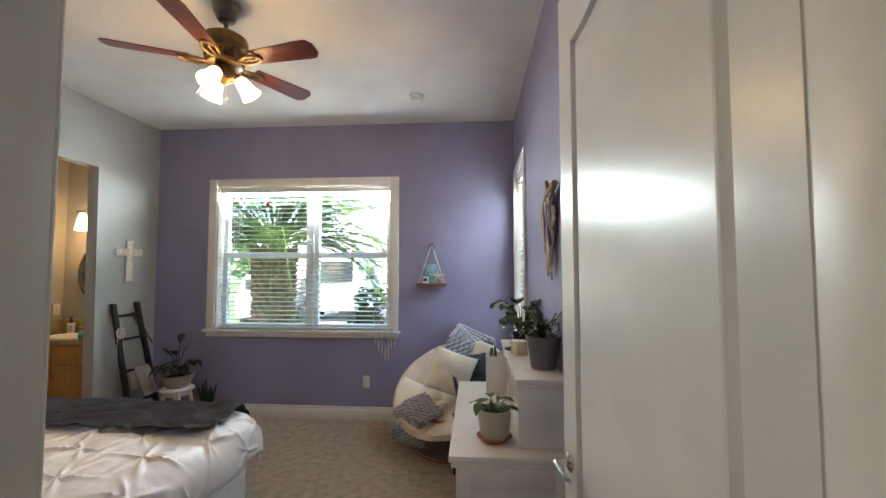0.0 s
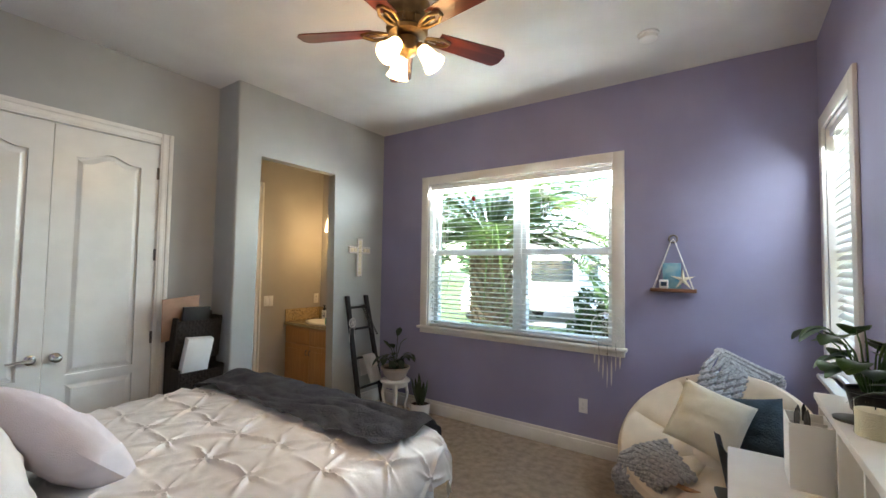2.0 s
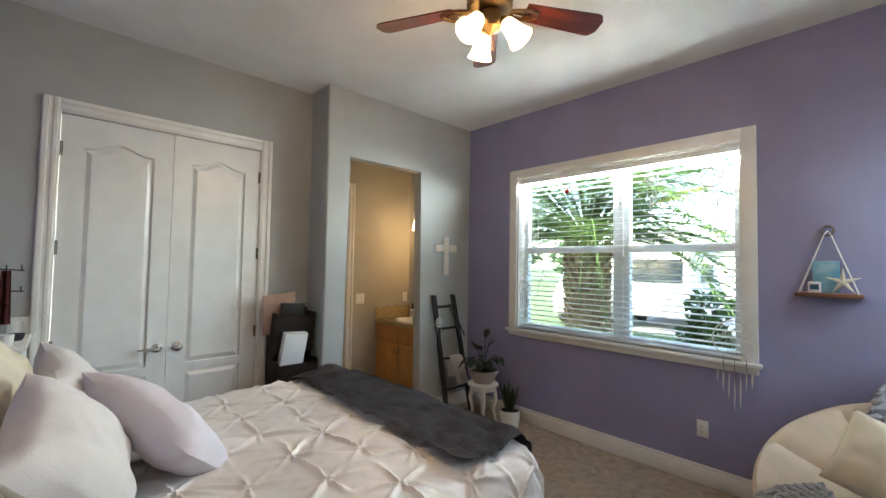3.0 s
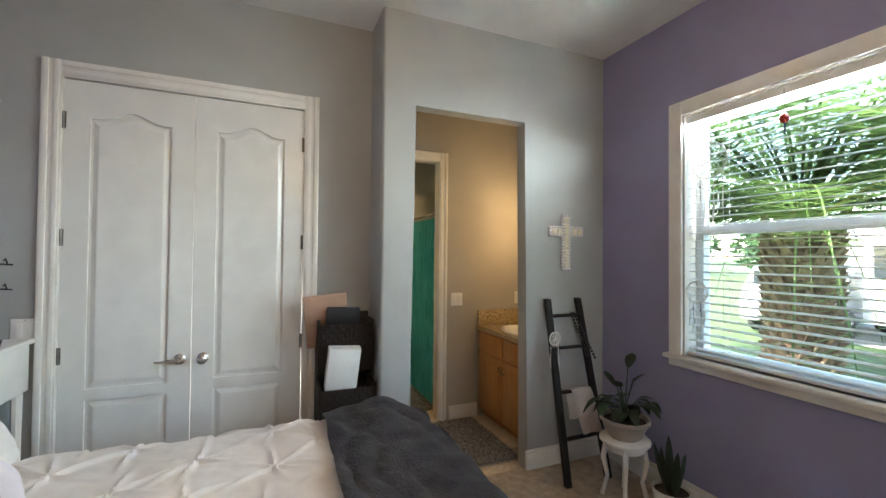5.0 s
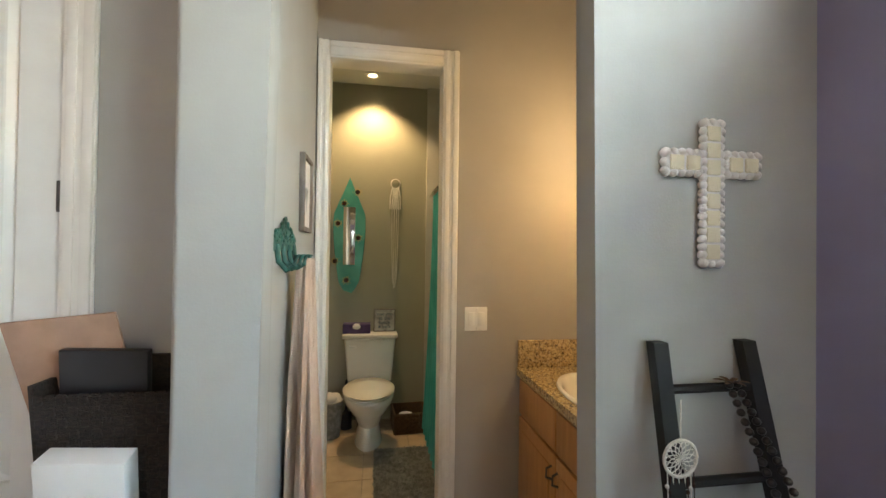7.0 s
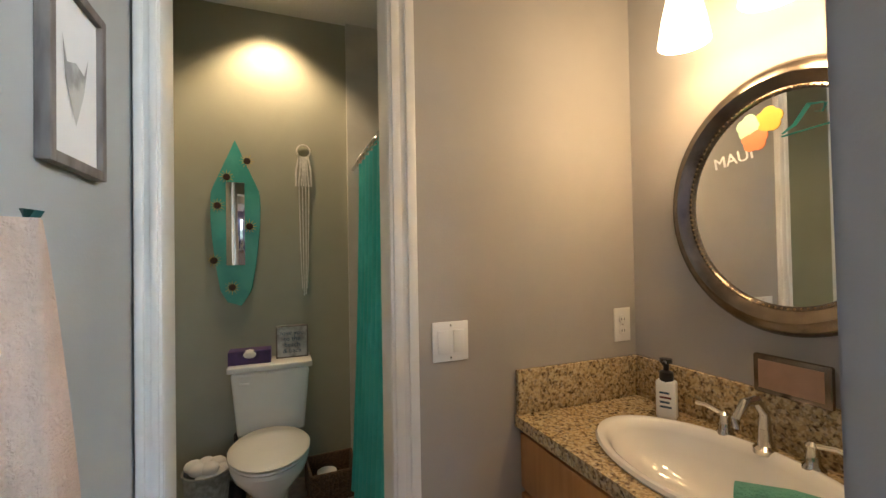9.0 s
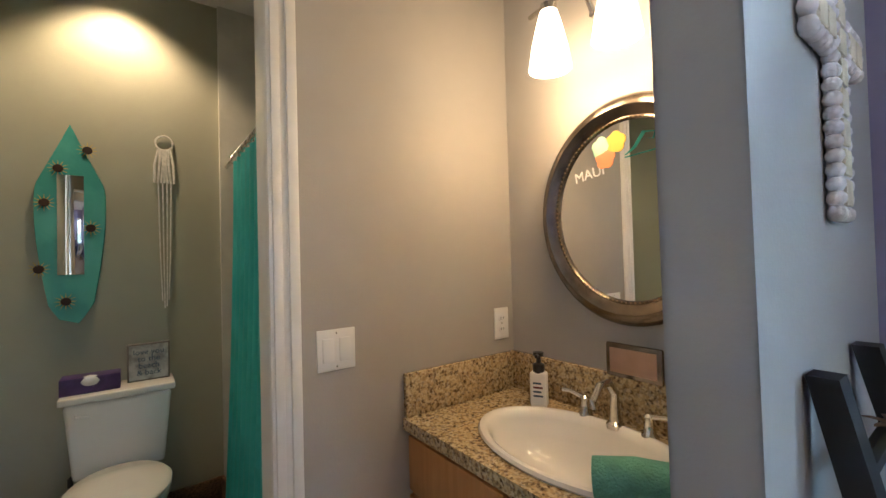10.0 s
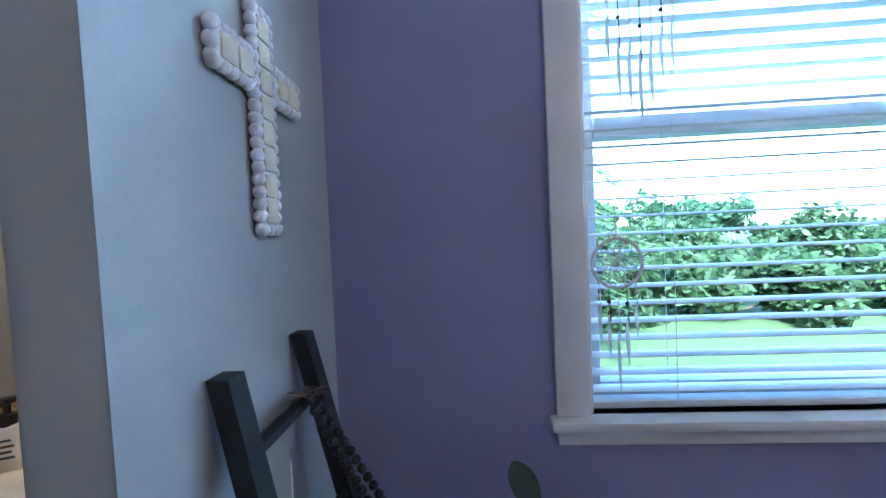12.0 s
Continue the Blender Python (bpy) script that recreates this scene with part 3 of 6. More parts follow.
def raised_panels(th, w, h, mat, t=0.035):
    m = min(0.115, w * 0.19) + 0.028
    zl0, zl1, zu0, zu1 = 0.228, h * 0.285 - 0.028, h * 0.31 + 0.028, h - 0.13 - 0.048
    def outline(i, arch):
        x0, x1 = m - 0.028 + i, w - m + 0.028 - i
        if not arch:
            return [(x0, zl0 - 0.028 + i), (x1, zl0 - 0.028 + i), (x1, zl1 + 0.028 - i), (x0, zl1 + 0.028 - i)]
        pts = [(x0, zu0 - 0.028 + i), (x1, zu0 - 0.028 + i)]
        for k in range(17):
            u = x1 - (x1 - x0) * k / 16
            s = abs((u - x0) / (x1 - x0) - 0.5) * 2
            pts.append((u, zu1 + 0.028 - i - 0.05 * (0.5 - 0.5 * math.cos(math.pi * min(1, s * 1.25)))))
        return pts
    for front in (True, False):
        for nm, arch in (("lower_panel", False), ("upper_panel", True)):
            bm = bmnew()
            ys = ((0.0164, 0.0), (0.015, 0.012), (0.004, 0.036), (0.003, 0.042)) if front else ((t - 0.0164, 0.0), (t - 0.015, 0.012), (t - 0.004, 0.036), (t - 0.003, 0.042))
            ringmesh(bm, [[Vector((x, y, z)) for x, z in outline(i, arch)] for y, i in ys])
            part(nm, bm, mat, th, smooth=False)


def lever(th, x, z, side, mat=CHROME, y=0.0, turn=True):
    """A handle on a round rose, at x, z of a leaf; side: which way the lever points."""
    bm = bmnew()
    lathe(bm, [(0.030, 0.0), (0.031, 0.006), (0.024, 0.012), (0.012, 0.014), (0.011, 0.045)], (x, y, z), 20, m=pose(0, 0, 0, 90))
    if turn:
        tube(bm, [(x, y - 0.045, z), (x + side * 0.04, y - 0.048, z + 0.002), (x + side * 0.09, y - 0.045, z - 0.004), (x + side * 0.115, y - 0.040, z - 0.002)], [0.010, 0.009, 0.007, 0.006], 8)
    else:
        lathe(bm, [(0.012, 0.04), (0.026, 0.05), (0.028, 0.060), (0.018, 0.070), (0.002, 0.072)], (x, y, z), 20, m=pose(0, 0, 0, 90))
    part("door_handle", bm, mat, th, "satin nickel handle")


def hinges(th, x, y, zs):
    for z in zs:
        bm = bmnew()
        tube(bm, [(x, y, z - 0.045), (x, y, z + 0.045)], 0.007, 8)
        box(bm, x - 0.012, x + 0.012, y - 0.001, y + 0.004, z - 0.045, z + 0.045)
        part("hinge", bm, DARKMET, th, "dark metal hinge")


# double closet doors, closed (front faces +x)
mid = (cy0 + cy1) / 2
for k, (u0, u1) in enumerate(((cy0 + 0.003, mid - 0.002), (mid + 0.002, cy1 - 0.003))):
    th = thing("door_%d" % (k + 1), "closed white two-panel closet door with an arched panel", "door", (CX - 0.004, u0, 0.012), 90, kind="structure")
    bm = bmnew()
    door_leaf(bm, u1 - u0, cz - 0.018)
    part("leaf", bm, DOORW, th, smooth=False)
    raised_panels(th, u1 - u0, cz - 0.018, DOORW)
    w = u1 - u0
    lever(th, w - 0.055 if k == 0 else 0.06, 0.878, -1, turn=(k == 0))
    hinges(th, 0.0 if k == 0 else w, -0.004, (0.28, 0.94, 1.57, 2.20))
th = casing("closet_trim", "y", CX, cy0, cy1, cz, 0.09, 0.02, "white moulded trim around the closet doors")
jamb_lining(th, "y", CX - 0.1, CX, cy0, cy1, cz)

# bathroom inner doorway
th = casing("bath_door_trim", "y", BX, by0, by1, bz, 0.082, 0.022, "white fluted trim around the toilet room doorway", left_width=0.056)
jamb_lining(th, "y", BX - 0.11, BX, by0, by1, bz)
# entry doorway and its open door
th = casing("entry_trim", "x", SY, dx0, dx1, 2.44, 0.04, 0.018, "white trim around the bedroom entry", left_width=0.09)
jamb_lining(th, "x", SY - 0.13, SY + 0.002, dx0, dx1, 2.44)
th = thing("door_3", "open glossy white bedroom entry door with two panels", "door", (-0.084, 1.865, 0.012), 95.5, kind="structure")
bm = bmnew()
door_leaf(bm, 0.91, 2.42)
for v in bm.verts:
    v.co.y = -v.co.y
part("leaf", bm, DOORW, th, smooth=False)
raised_panels(th, 0.91, 2.42, DOORW)
for ob in th.children:
    if ob.name.startswith(("upper_panel", "lower_panel")):
        ob.location = (0, -0.035, 0)
lever(th, 0.85, 0.91, -1, y=0.0)
for ob in th.children:
    if ob.name.startswith("door_handle"):
        ob.matrix_basis = pose(0, 0.0, 0, 0, 0, 0) @ Matrix.Diagonal((1, -1, 1, 1))
hinges(th, 0.0, -0.03, (0.25, 0.95, 1.6, 2.2))

# ---- outdoors ----
bm = bmnew()
bmesh.ops.create_grid(bm, x_segments=40, y_segments=40, size=400)
for v in bm.verts:
    v.co.z = -0.35
solid("ground", bm, GRASS, "green mown lawn outside the windows", "lawn", "structure", smooth=False)
bm = bmnew(); box(bm, -7.6, -3.6, 15.0, 31.0, -0.6, -0.33)
solid("driveway", bm, DRIVE, "pale concrete driveway across the lawn", "driveway", "structure", smooth=False)


def frond(bm, base, yaw, rise, length, droop, rnd, leaf=0.5):
    d = Vector((math.cos(yaw), math.sin(yaw), 0))
    pts = []
    for k in range(9):
        s = k / 8
        pts.append(Vector(base) + d * (length * s * (1 - 0.15 * s)) + Vector((0, 0, rise * s - droop * s * s)))
    tube(bm, pts, [0.022 * (1 - 0.8 * k / 8) for k in range(9)], 4)
    side = Vector((-d.y, d.x, 0))
    for k in range(46):
        s = 0.16 + 0.84 * k / 46
        i = min(7, int(s * 8))
        p = pts[i].lerp(pts[i + 1], s * 8 - i)
        ll = leaf * (0.45 + 0.9 * math.sin(math.pi * min(1, s * 0.95)) ** 0.7) * rnd.uniform(0.8, 1.1)
        for sg in (-1, 1):
            tip = p + side * sg * ll * 0.72 + d * ll * 0.55 + Vector((0, 0, rnd.uniform(0.12, -0.28) * ll))
            w = d * 0.026
            a, b, c = bm.verts.new(p - w), bm.verts.new(p + w), bm.verts.new(tip)
            bm.faces.new((a, b, c))


def palm(loc, trunk_h, n, length, seed, label, lean=0.0):
    rnd = random.Random(seed)
    th = thing("palm_tree", label, "tree", loc)
    bm = bmnew()
    tube(bm, [(0, 0, -0.1), (lean * 0.3, 0, trunk_h * 0.5), (lean, 0, trunk_h)], [0.36, 0.33, 0.40], 16)
    for k in range(210):
        z = trunk_h * (0.06 + 0.95 * k / 210)
        a = k * 2.399
        r = 0.35 + 0.03 * (z / trunk_h)
        c = Vector((lean * (z / trunk_h) + r * math.cos(a), r * math.sin(a), z))
        o = Vector((math.cos(a), math.sin(a), 0))
        t = Vector((-o.y, o.x, 0))
        b = [c - t * 0.07, c + t * 0.07, c + o * 0.13 + t * 0.03 + Vector((0, 0, 0.20)), c + o * 0.13 - t * 0.03 + Vector((0, 0, 0.20))]
        e = [c - t * 0.06 + Vector((0, 0, 0.07)), c + t * 0.06 + Vector((0, 0, 0.07)), c + o * 0.05 + t * 0.03 + Vector((0, 0, 0.2)), c + o * 0.05 - t * 0.03 + Vector((0, 0, 0.2))]
        ringmesh(bm, [b, e])
    part("trunk", bm, BARK, th, "rough trunk with old leaf bases", smooth=False)
    bm = bmnew()
    for k in range(n):
        up = rnd.uniform(0.1, 1.0)
        frond(bm, (lean, 0, trunk_h + 0.1), k * 2.399 + rnd.uniform(-0.2, 0.2), 0.3 + 4.4 * up, length * rnd.uniform(0.75, 1.1) * (1.1 - 0.35 * up), 0.5 + 2.0 * (1 - up) + 0.9, rnd, 0.75)
    part("crown", bm, FROND, th, "arching green feather fronds", smooth=False)
    return th


th = palm((-4.78, 10.0, -0.35), 2.3, 96, 3.9, 5, "young date palm with a rough trunk on the lawn")
bm = bmnew()
frond(bm, (0.3, -0.4, 2.35), -0.1, 1.5, 2.4, 0.7, random.Random(4), 0.35)
part("dry_frond", bm, YFROND, th, "yellowing dry frond")


def leafy(name, loc, size, n, mat, seed, label, category, leaf=0.12, trunk=0.0):
    rnd = random.Random(seed)
    th = thing(name, label, category, loc)
    clumps = [(rnd.uniform(-1, 1) * size[0] * 0.75, rnd.uniform(-1, 1) * size[1] * 0.75, trunk + size[2] * rnd.uniform(0.15, 0.85), rnd.uniform(0.3, 0.6)) for _ in range(12)]
    bm = bmnew()
    tube(bm, [(0, 0, -0.1), (0.02, 0.03, (trunk + size[2] * 0.5) * 0.6), (0.05, 0, trunk + size[2] * 0.5)], [0.05 + 0.05 * trunk, 0.04 + 0.035 * trunk, 0.02], 8)
    for cx, cy, cz_, _ in clumps:
        tube(bm, [(0.02, 0.02, trunk * 0.8 + 0.05), (cx * 0.5, cy * 0.5, (trunk * 0.8 + cz_) / 2), (cx, cy, cz_)], [0.03, 0.02, 0.008], 5)
    part("trunk", bm, BARK, th)
    bm = bmnew()
    for k in range(n):
        cx, cy, cz_, cr = rnd.choice(clumps)
        v = Vector((rnd.gauss(0, 1), rnd.gauss(0, 1), rnd.gauss(0, 0.8))).normalized() * cr * rnd.uniform(0.55, 1.0)
        p = Vector((cx + v.x * size[0] * 0.8, cy + v.y * size[1] * 0.8, max(0.02, cz_ + v.z * size[2] * 0.6)))
        q = Vector((rnd.uniform(-1, 1), rnd.uniform(-1, 1), rnd.uniform(-0.4, 0.8))).normalized()
        r = q.cross(Vector((rnd.uniform(-1, 1), rnd.uniform(-1, 1), rnd.uniform(-1, 1)))).normalized()
        l = leaf * rnd.uniform(0.6, 1.3)
        bm.faces.new([bm.verts.new(p - q * l), bm.verts.new(p + r * l * 0.5), bm.verts.new(p + q * l), bm.verts.new(p - r * l * 0.5)])
    part("foliage", bm, mat, th, smooth=False)
    return th


rr = random.Random(21)
k = 0
for row, (yy, hh, nn) in enumerate(((12.5, 1.45, 7), (16.5, 1.9, 7))):
    for i in range(nn):
        leafy("shrub", (-2.4 + i * 1.75 + rr.uniform(-0.4, 0.4), yy + rr.uniform(-0.5, 0.8), -0.35), (1.3, 1.0, hh * rr.uniform(0.8, 1.15)), 2600, BUSH, 100 + k, "rounded green shrub in the wild border", "shrub", 0.11)
        k += 1
for i in range(14):
    leafy("tree", (-44 + i * 5.2 + rr.uniform(-1, 1), 46 + rr.uniform(-4, 6), -0.35), (3.2, 2.6, 3.6 * rr.uniform(0.8, 1.2)), 1500, TREEL, 300 + i, "distant dark green tree at the edge of the lawn", "tree", 0.34, 1.0)
# neighbouring house and parked car
th = thing("house", "pale stucco neighbouring house with a grey roof and garage", "house", (-10.0, 33.0, -0.35))
bm = bmnew(); box(bm, -6.5, 8, 0, 8, 0, 3.0)
part("wall", bm, STUCCO, th, smooth=False)
bm = bmnew()
ringmesh(bm, [[Vector(p) for p in ((-7, -0.5, 3.0), (8.5, -0.5, 3.0), (8.5, 8.5, 3.0), (-7, 8.5, 3.0))], [Vector(p) for p in ((-3, 3.8, 5.0), (4.5, 3.8, 5.0), (4.5, 4.2, 5.0), (-3, 4.2, 5.0))]])
part("roof", bm, ROOF, th, smooth=False)
bm = bmnew()
for i in range(4):
    box(bm, -4.5, 0.4, -0.04, -0.005, 0.05 + i * 0.58, 0.05 + i * 0.58 + 0.55, 0.01)
part("garage_door", bm, DRIVE, th)
for wx in (3.0, 5.4):
    w_ = part("window", (lambda b: (box(b, wx, wx + 1.4, -0.03, -0.003, 0.9, 2.2, 0.01), b)[1])(bmnew()), DKGLASS, th)
    for fx0, fx1, fz0, fz1 in ((wx - 0.08, wx, 0.82, 2.28), (wx + 1.4, wx + 1.48, 0.82, 2.28), (wx, wx + 1.4, 2.2, 2.28), (wx, wx + 1.4, 0.82, 0.9)):
        part("frame", (lambda b: (box(b, fx0, fx1, -0.06, -0.002, fz0, fz1, 0.005), b)[1])(bmnew()), WHITE, w_)


def vehicle(loc, rz, label, paint, tall=False):
    th = thing("parked_van" if tall else "parked_car", label, "van" if tall else "car", loc, rz)
    prof = [(-2.3, 0.35), (2.3, 0.35), (2.35, 0.75), (2.2, 1.0), (1.55, 1.08), (0.75, 1.65), (-1.5, 1.7), (-2.2, 1.12), (-2.35, 0.85)]
    if tall:
        prof = [(-2.9, 0.4), (2.9, 0.4), (2.95, 0.95), (2.7, 1.25), (2.0, 1.35), (1.35, 2.5), (-2.85, 2.65), (-2.95, 1.2)]
    bm = bmnew()
    rings = [[Vector((x, y, z if z < 1.1 else z - 0.03 * (abs(y) > 0.8))) for x, z in prof] for y in (-0.9, -0.8, 0.8, 0.9)]
    ringmesh(bm, rings)
    body = part("body", bm, paint, th)
    z0, z1 = (1.45, 2.15) if tall else (1.13, 1.55)
    for sy in (-0.905, 0.895):
        bm = bmnew(); box(bm, -1.4, 0.75, sy, sy + 0.01, z0, z1); part("side_window", bm, DKGLASS, th)
    bm = bmnew(); box(bm, -3.0 if tall else -2.1, -2.9 if tall else -1.9, -0.7, 0.7, z0, z1)
    part("rear_window", bm, DKGLASS, th)
    for x in (-1.5, 1.5):
        for y in (-0.85, 0.85):
            bm = bmnew(); lathe(bm, [(0.2, -0.1), (0.32, -0.1), (0.35, -0.06), (0.35, 0.06), (0.32, 0.1), (0.2, 0.1)], (x, y, 0.35), 20, m=pose(0, 0, 0, 90))
            w_ = part("wheel", bm, RUBBER, th)
            bm = bmnew(); lathe(bm, [(0.2, -0.09), (0.05, -0.11), (0.05, 0.11), (0.2, 0.09)], (x, y, 0.35), 14, m=pose(0, 0, 0, 90))
            part("rim", bm, CHROME, w_)
    return th


vehicle((-5.7, 18.5, -0.33), 95, "tall white van parked on the driveway", STUCCO, True)
vehicle((-7.6, 16.5, -0.33), 100, "silver car parked by the palm", CARPAINT)

# ---- bed ----
BX0, BX1, BY0, BY1, BT = -3.66, -1.80, 1.92, 3.95, 0.635
bed = thing("bed", "king bed with white storage frame and tufted white comforter", "bed", ((BX0 + BX1) / 2, (BY0 + BY1) / 2, 0))
bw, bl = (BX1 - BX0) / 2, (BY1 - BY0) / 2
bm = bmnew(); box(bm, -bw + 0.02, bw - 0.012, -bl, bl - 0.17, 0.0, 0.47, 0.008)
frame_ob = part("bed_base", bm, WHITE, bed, "white painted platform base")
for k in range(3):
    bm = bmnew()
    y0 = -bl + 0.12 + k * 0.58
    box(bm, bw - 0.022, bw + 0.0, y0, y0 + 0.55, 0.06, 0.36, 0.006)
    dr = part("drawer", bm, WHITE, bed, "white storage drawer front")
    bm = bmnew(); box(bm, bw, bw + 0.006, y0 + 0.03, y0 + 0.52, 0.09, 0.33, 0.003)
    part("drawer_panel", bm, WHITE, dr)
bm = bmnew(); box(bm, -bw + 0.0, bw, -bl - 0.08, -bl - 0.01, 0.0, 1.02, 0.015)
part("headboard", bm, WHITE, bed, "white painted headboard")
bm = bmnew(); box(bm, -bw + 0.03, bw - 0.03, -bl, bl - 0.06, 0.47, BT - 0.03, 0.05, 4)
part("mattress", bm, COTTON, bed)

tucks = {}
rt = random.Random(17)
for i in range(-5, 6):
    for j in range(-6, 7):
        tucks[i, j] = (i * 0.31 + (0.155 if j % 2 else 0) + rt.uniform(-0.04, 0.04), j * 0.235 + rt.uniform(-0.04, 0.04), [k * math.pi / 3 + rt.uniform(-0.3, 0.3) for k in range(6)], [rt.uniform(0.06, 0.19) for k in range(6)])


def bed_height(x, y):
    """Pinch-pleated comforter: narrow pleats fanning from each gathered point, with loose folds between."""
    h = 0.016 * noise.noise((x * 2.6, y * 2.6, 1.7)) + 0.007 * noise.noise((x * 7, y * 6, 4.2)) + 0.0025 * noise.noise((x * 24, y * 19, 8.1))
    j0 = round(y / 0.235)
    near = 9.0
    for j in (j0 - 1, j0, j0 + 1):
        i0 = round((x - (0.155 if j % 2 else 0)) / 0.31)
        for i in (i0 - 1, i0, i0 + 1):
            if (i, j) not in tucks:
                continue
            tx, ty, angles, lengths = tucks[i, j]
            dx_, dy_ = x - tx, y - ty
            r = math.hypot(dx_, dy_)
            near = min(near, r)
            if r > 0.34:
                continue
            for a, l in zip(angles, lengths):
                along = dx_ * math.cos(a) + dy_ * math.sin(a)
                if along > 0:
                    across = -dx_ * math.sin(a) + dy_ * math.cos(a) - 0.5 * along * along
                    h += 0.019 * math.exp(-(across / (0.007 + 0.05 * along)) ** 2) * math.exp(-((along / l) ** 2)) * min(1, r / 0.018)
    return h + 0.014 * (1 - math.exp(-(near / 0.06) ** 2))


def drape(u, v, lift=0.0, relief=1.0):
    """Point on the made bed: u across, v along, both in cloth length; past the rounded edge the cloth hangs."""
    R, RC = 0.16, 0.26
    lim_u, lim_v = bw + 0.05, bl + 0.05
    du, dv = max(0.0, abs(u) - (lim_u - RC)), max(0.0, v - (lim_v - RC))
    d = math.hypot(du, dv)
    bx_, by_ = math.copysign(abs(u) - du, u), v - dv
    h = bed_height(u, v) * relief
    crown = 0.035 * (1 - (u / bw) ** 2 * 0.7) * (1 - max(0, v / bl) ** 4 * 0.5)
    if d < 1e-6:
        return Vector((bx_, by_, BT + crown + h + lift))
    nx, ny = math.copysign(du, u) / d, dv / d
    q = min(max(0.0, d - (RC - R)) / R, 1.571)
    over = max(0.0, d - (RC - R) - R * 1.571)
    turned = math.sin(q)
    wave = 0.02 * math.sin((u * 15 if dv > du else v * 16) + 2 * noise.noise((u * 3, v * 3, 2))) * min(1, over * 8)
    out = min(d, RC - R) + R * turned + 0.08 * over + (h + lift) * turned + wave
    z = BT + crown * (1 - 0.4 * turned) - R * (1 - math.cos(q)) - over * 0.97 + (h + lift) * math.cos(q)
    return Vector((bx_ + nx * out, by_ + ny * out, max(0.03, z)))


U, V0, V1 = bw + 0.165, -bl + 0.05, bl + 0.22
bm = bmnew()
grid(bm, lambda s, t: drape(-U + 2 * U * s, V0 + (V1 - V0) * t), 300, 270)
part("comforter", bm, SATIN, bed, "pinch-pleated white satin comforter")

# throw blanket over the foot
def throw_pt(s, t):
    u = -bw - 0.02 + (0.85 + bw + 0.03 * math.sin(t * 5)) * s
    v = bl - 0.50 - 0.02 * math.sin(s * 3.0) - 0.03 * s + 0.02 * noise.noise((s * 6, 0, 1)) + (0.66 + 0.02 * math.sin(s * 7)) * t
    z = 0.016 * math.sin(t * 15 + 6 * noise.noise((u * 2, v * 2, 9))) + 0.022 * noise.noise((u * 4.5, v * 4.5, 3)) + 0.010 * noise.noise((u * 12, v * 12, 5))
    if s < 0.3:
        z += 0.06 * (1 - s / 0.3) * (0.55 + noise.noise((u * 5, v * 5, 11)))
    z += 0.02 * max(0.0, 1 - abs(s - 0.97) / 0.05)
    return drape(u, v, 0.034 + abs(z), 0.25)


bm = bmnew()
grid(bm, throw_pt, 150, 70, 0.012)
solid("throw_blanket", bm, THROW, "rumpled charcoal fleece throw across the foot of the bed", "blanket", loc=((BX0 + BX1) / 2, (BY0 + BY1) / 2, 0))


def cushion(bm, w, h, t, seed=0, pinch=0.06, wrinkle=0.012, m=None):
    """A filled pillow lying in the x-y plane, thick in z."""
    n = 26
    vs = []
    for sgn in (1, -1):
        rows = []
        for i in range(n + 1):
            row = []
            for j in range(n + 1):
                a, b = i / n * 2 - 1, j / n * 2 - 1
                k = (1 - abs(a) ** 2.6) * (1 - abs(b) ** 2.6)
                px = a * w / 2 * (1 - pinch * (1 - abs(b) ** 2) * abs(a))
                py = b * h / 2 * (1 - pinch * (1 - abs(a) ** 2) * abs(b))
                z = sgn * t / 2 * max(0, k) ** 0.48
                wr = wrinkle * noise.noise((px * 9 + seed, py * 9, sgn * 3)) + wrinkle * 0.5 * noise.noise((px * 22, py * 22 + seed, 1))
                edge = 1 - max(abs(a), abs(b)) ** 8
                row.append(bm.verts.new((px, py, z + wr * edge)))
            rows.append(row)
        for i in range(n):
            for j in range(n):
                bm.faces.new((rows[i][j], rows[i + 1][j], rows[i + 1][j + 1], rows[i][j + 1]))
        vs += [v for r in rows for v in r]
    if m is not None:
        bmesh.ops.transform(bm, matrix=m, verts=vs)
    bmesh.ops.remove_doubles(bm, verts=vs, dist=0.0005)


def pillow(name, label, mat, loc, rot, w, h, t, seed, wrinkle=0.012, category="pillow", group=""):
    bm = bmnew()
    cushion(bm, w, h, t, seed, wrinkle=wrinkle)
    ob = new(name, finish(name, bm, mat, True))
    ob.matrix_world = pose(*loc, *rot)
    return tagged(ob, label, category, group)


def propped(label, mat, centre, along, facing, w, h, t, seed, wrinkle=0.014):
    """A bed pillow with its long side along one direction and its broad face turned to another."""
    ax = Vector(along).normalized()
    az = (Vector(facing) - ax * Vector(facing).dot(ax)).normalized()
    ay = az.cross(ax)
    bm = bmnew()
    cushion(bm, w, h, t, seed, wrinkle=wrinkle)
    ob = new("pillow", finish("pillow", bm, mat, True))
    ob.matrix_world = Matrix.Translation(centre) @ Matrix((ax, ay, az)).transposed().to_4x4()
    return tagged(ob, label, "pillow", "pillows on the bed")


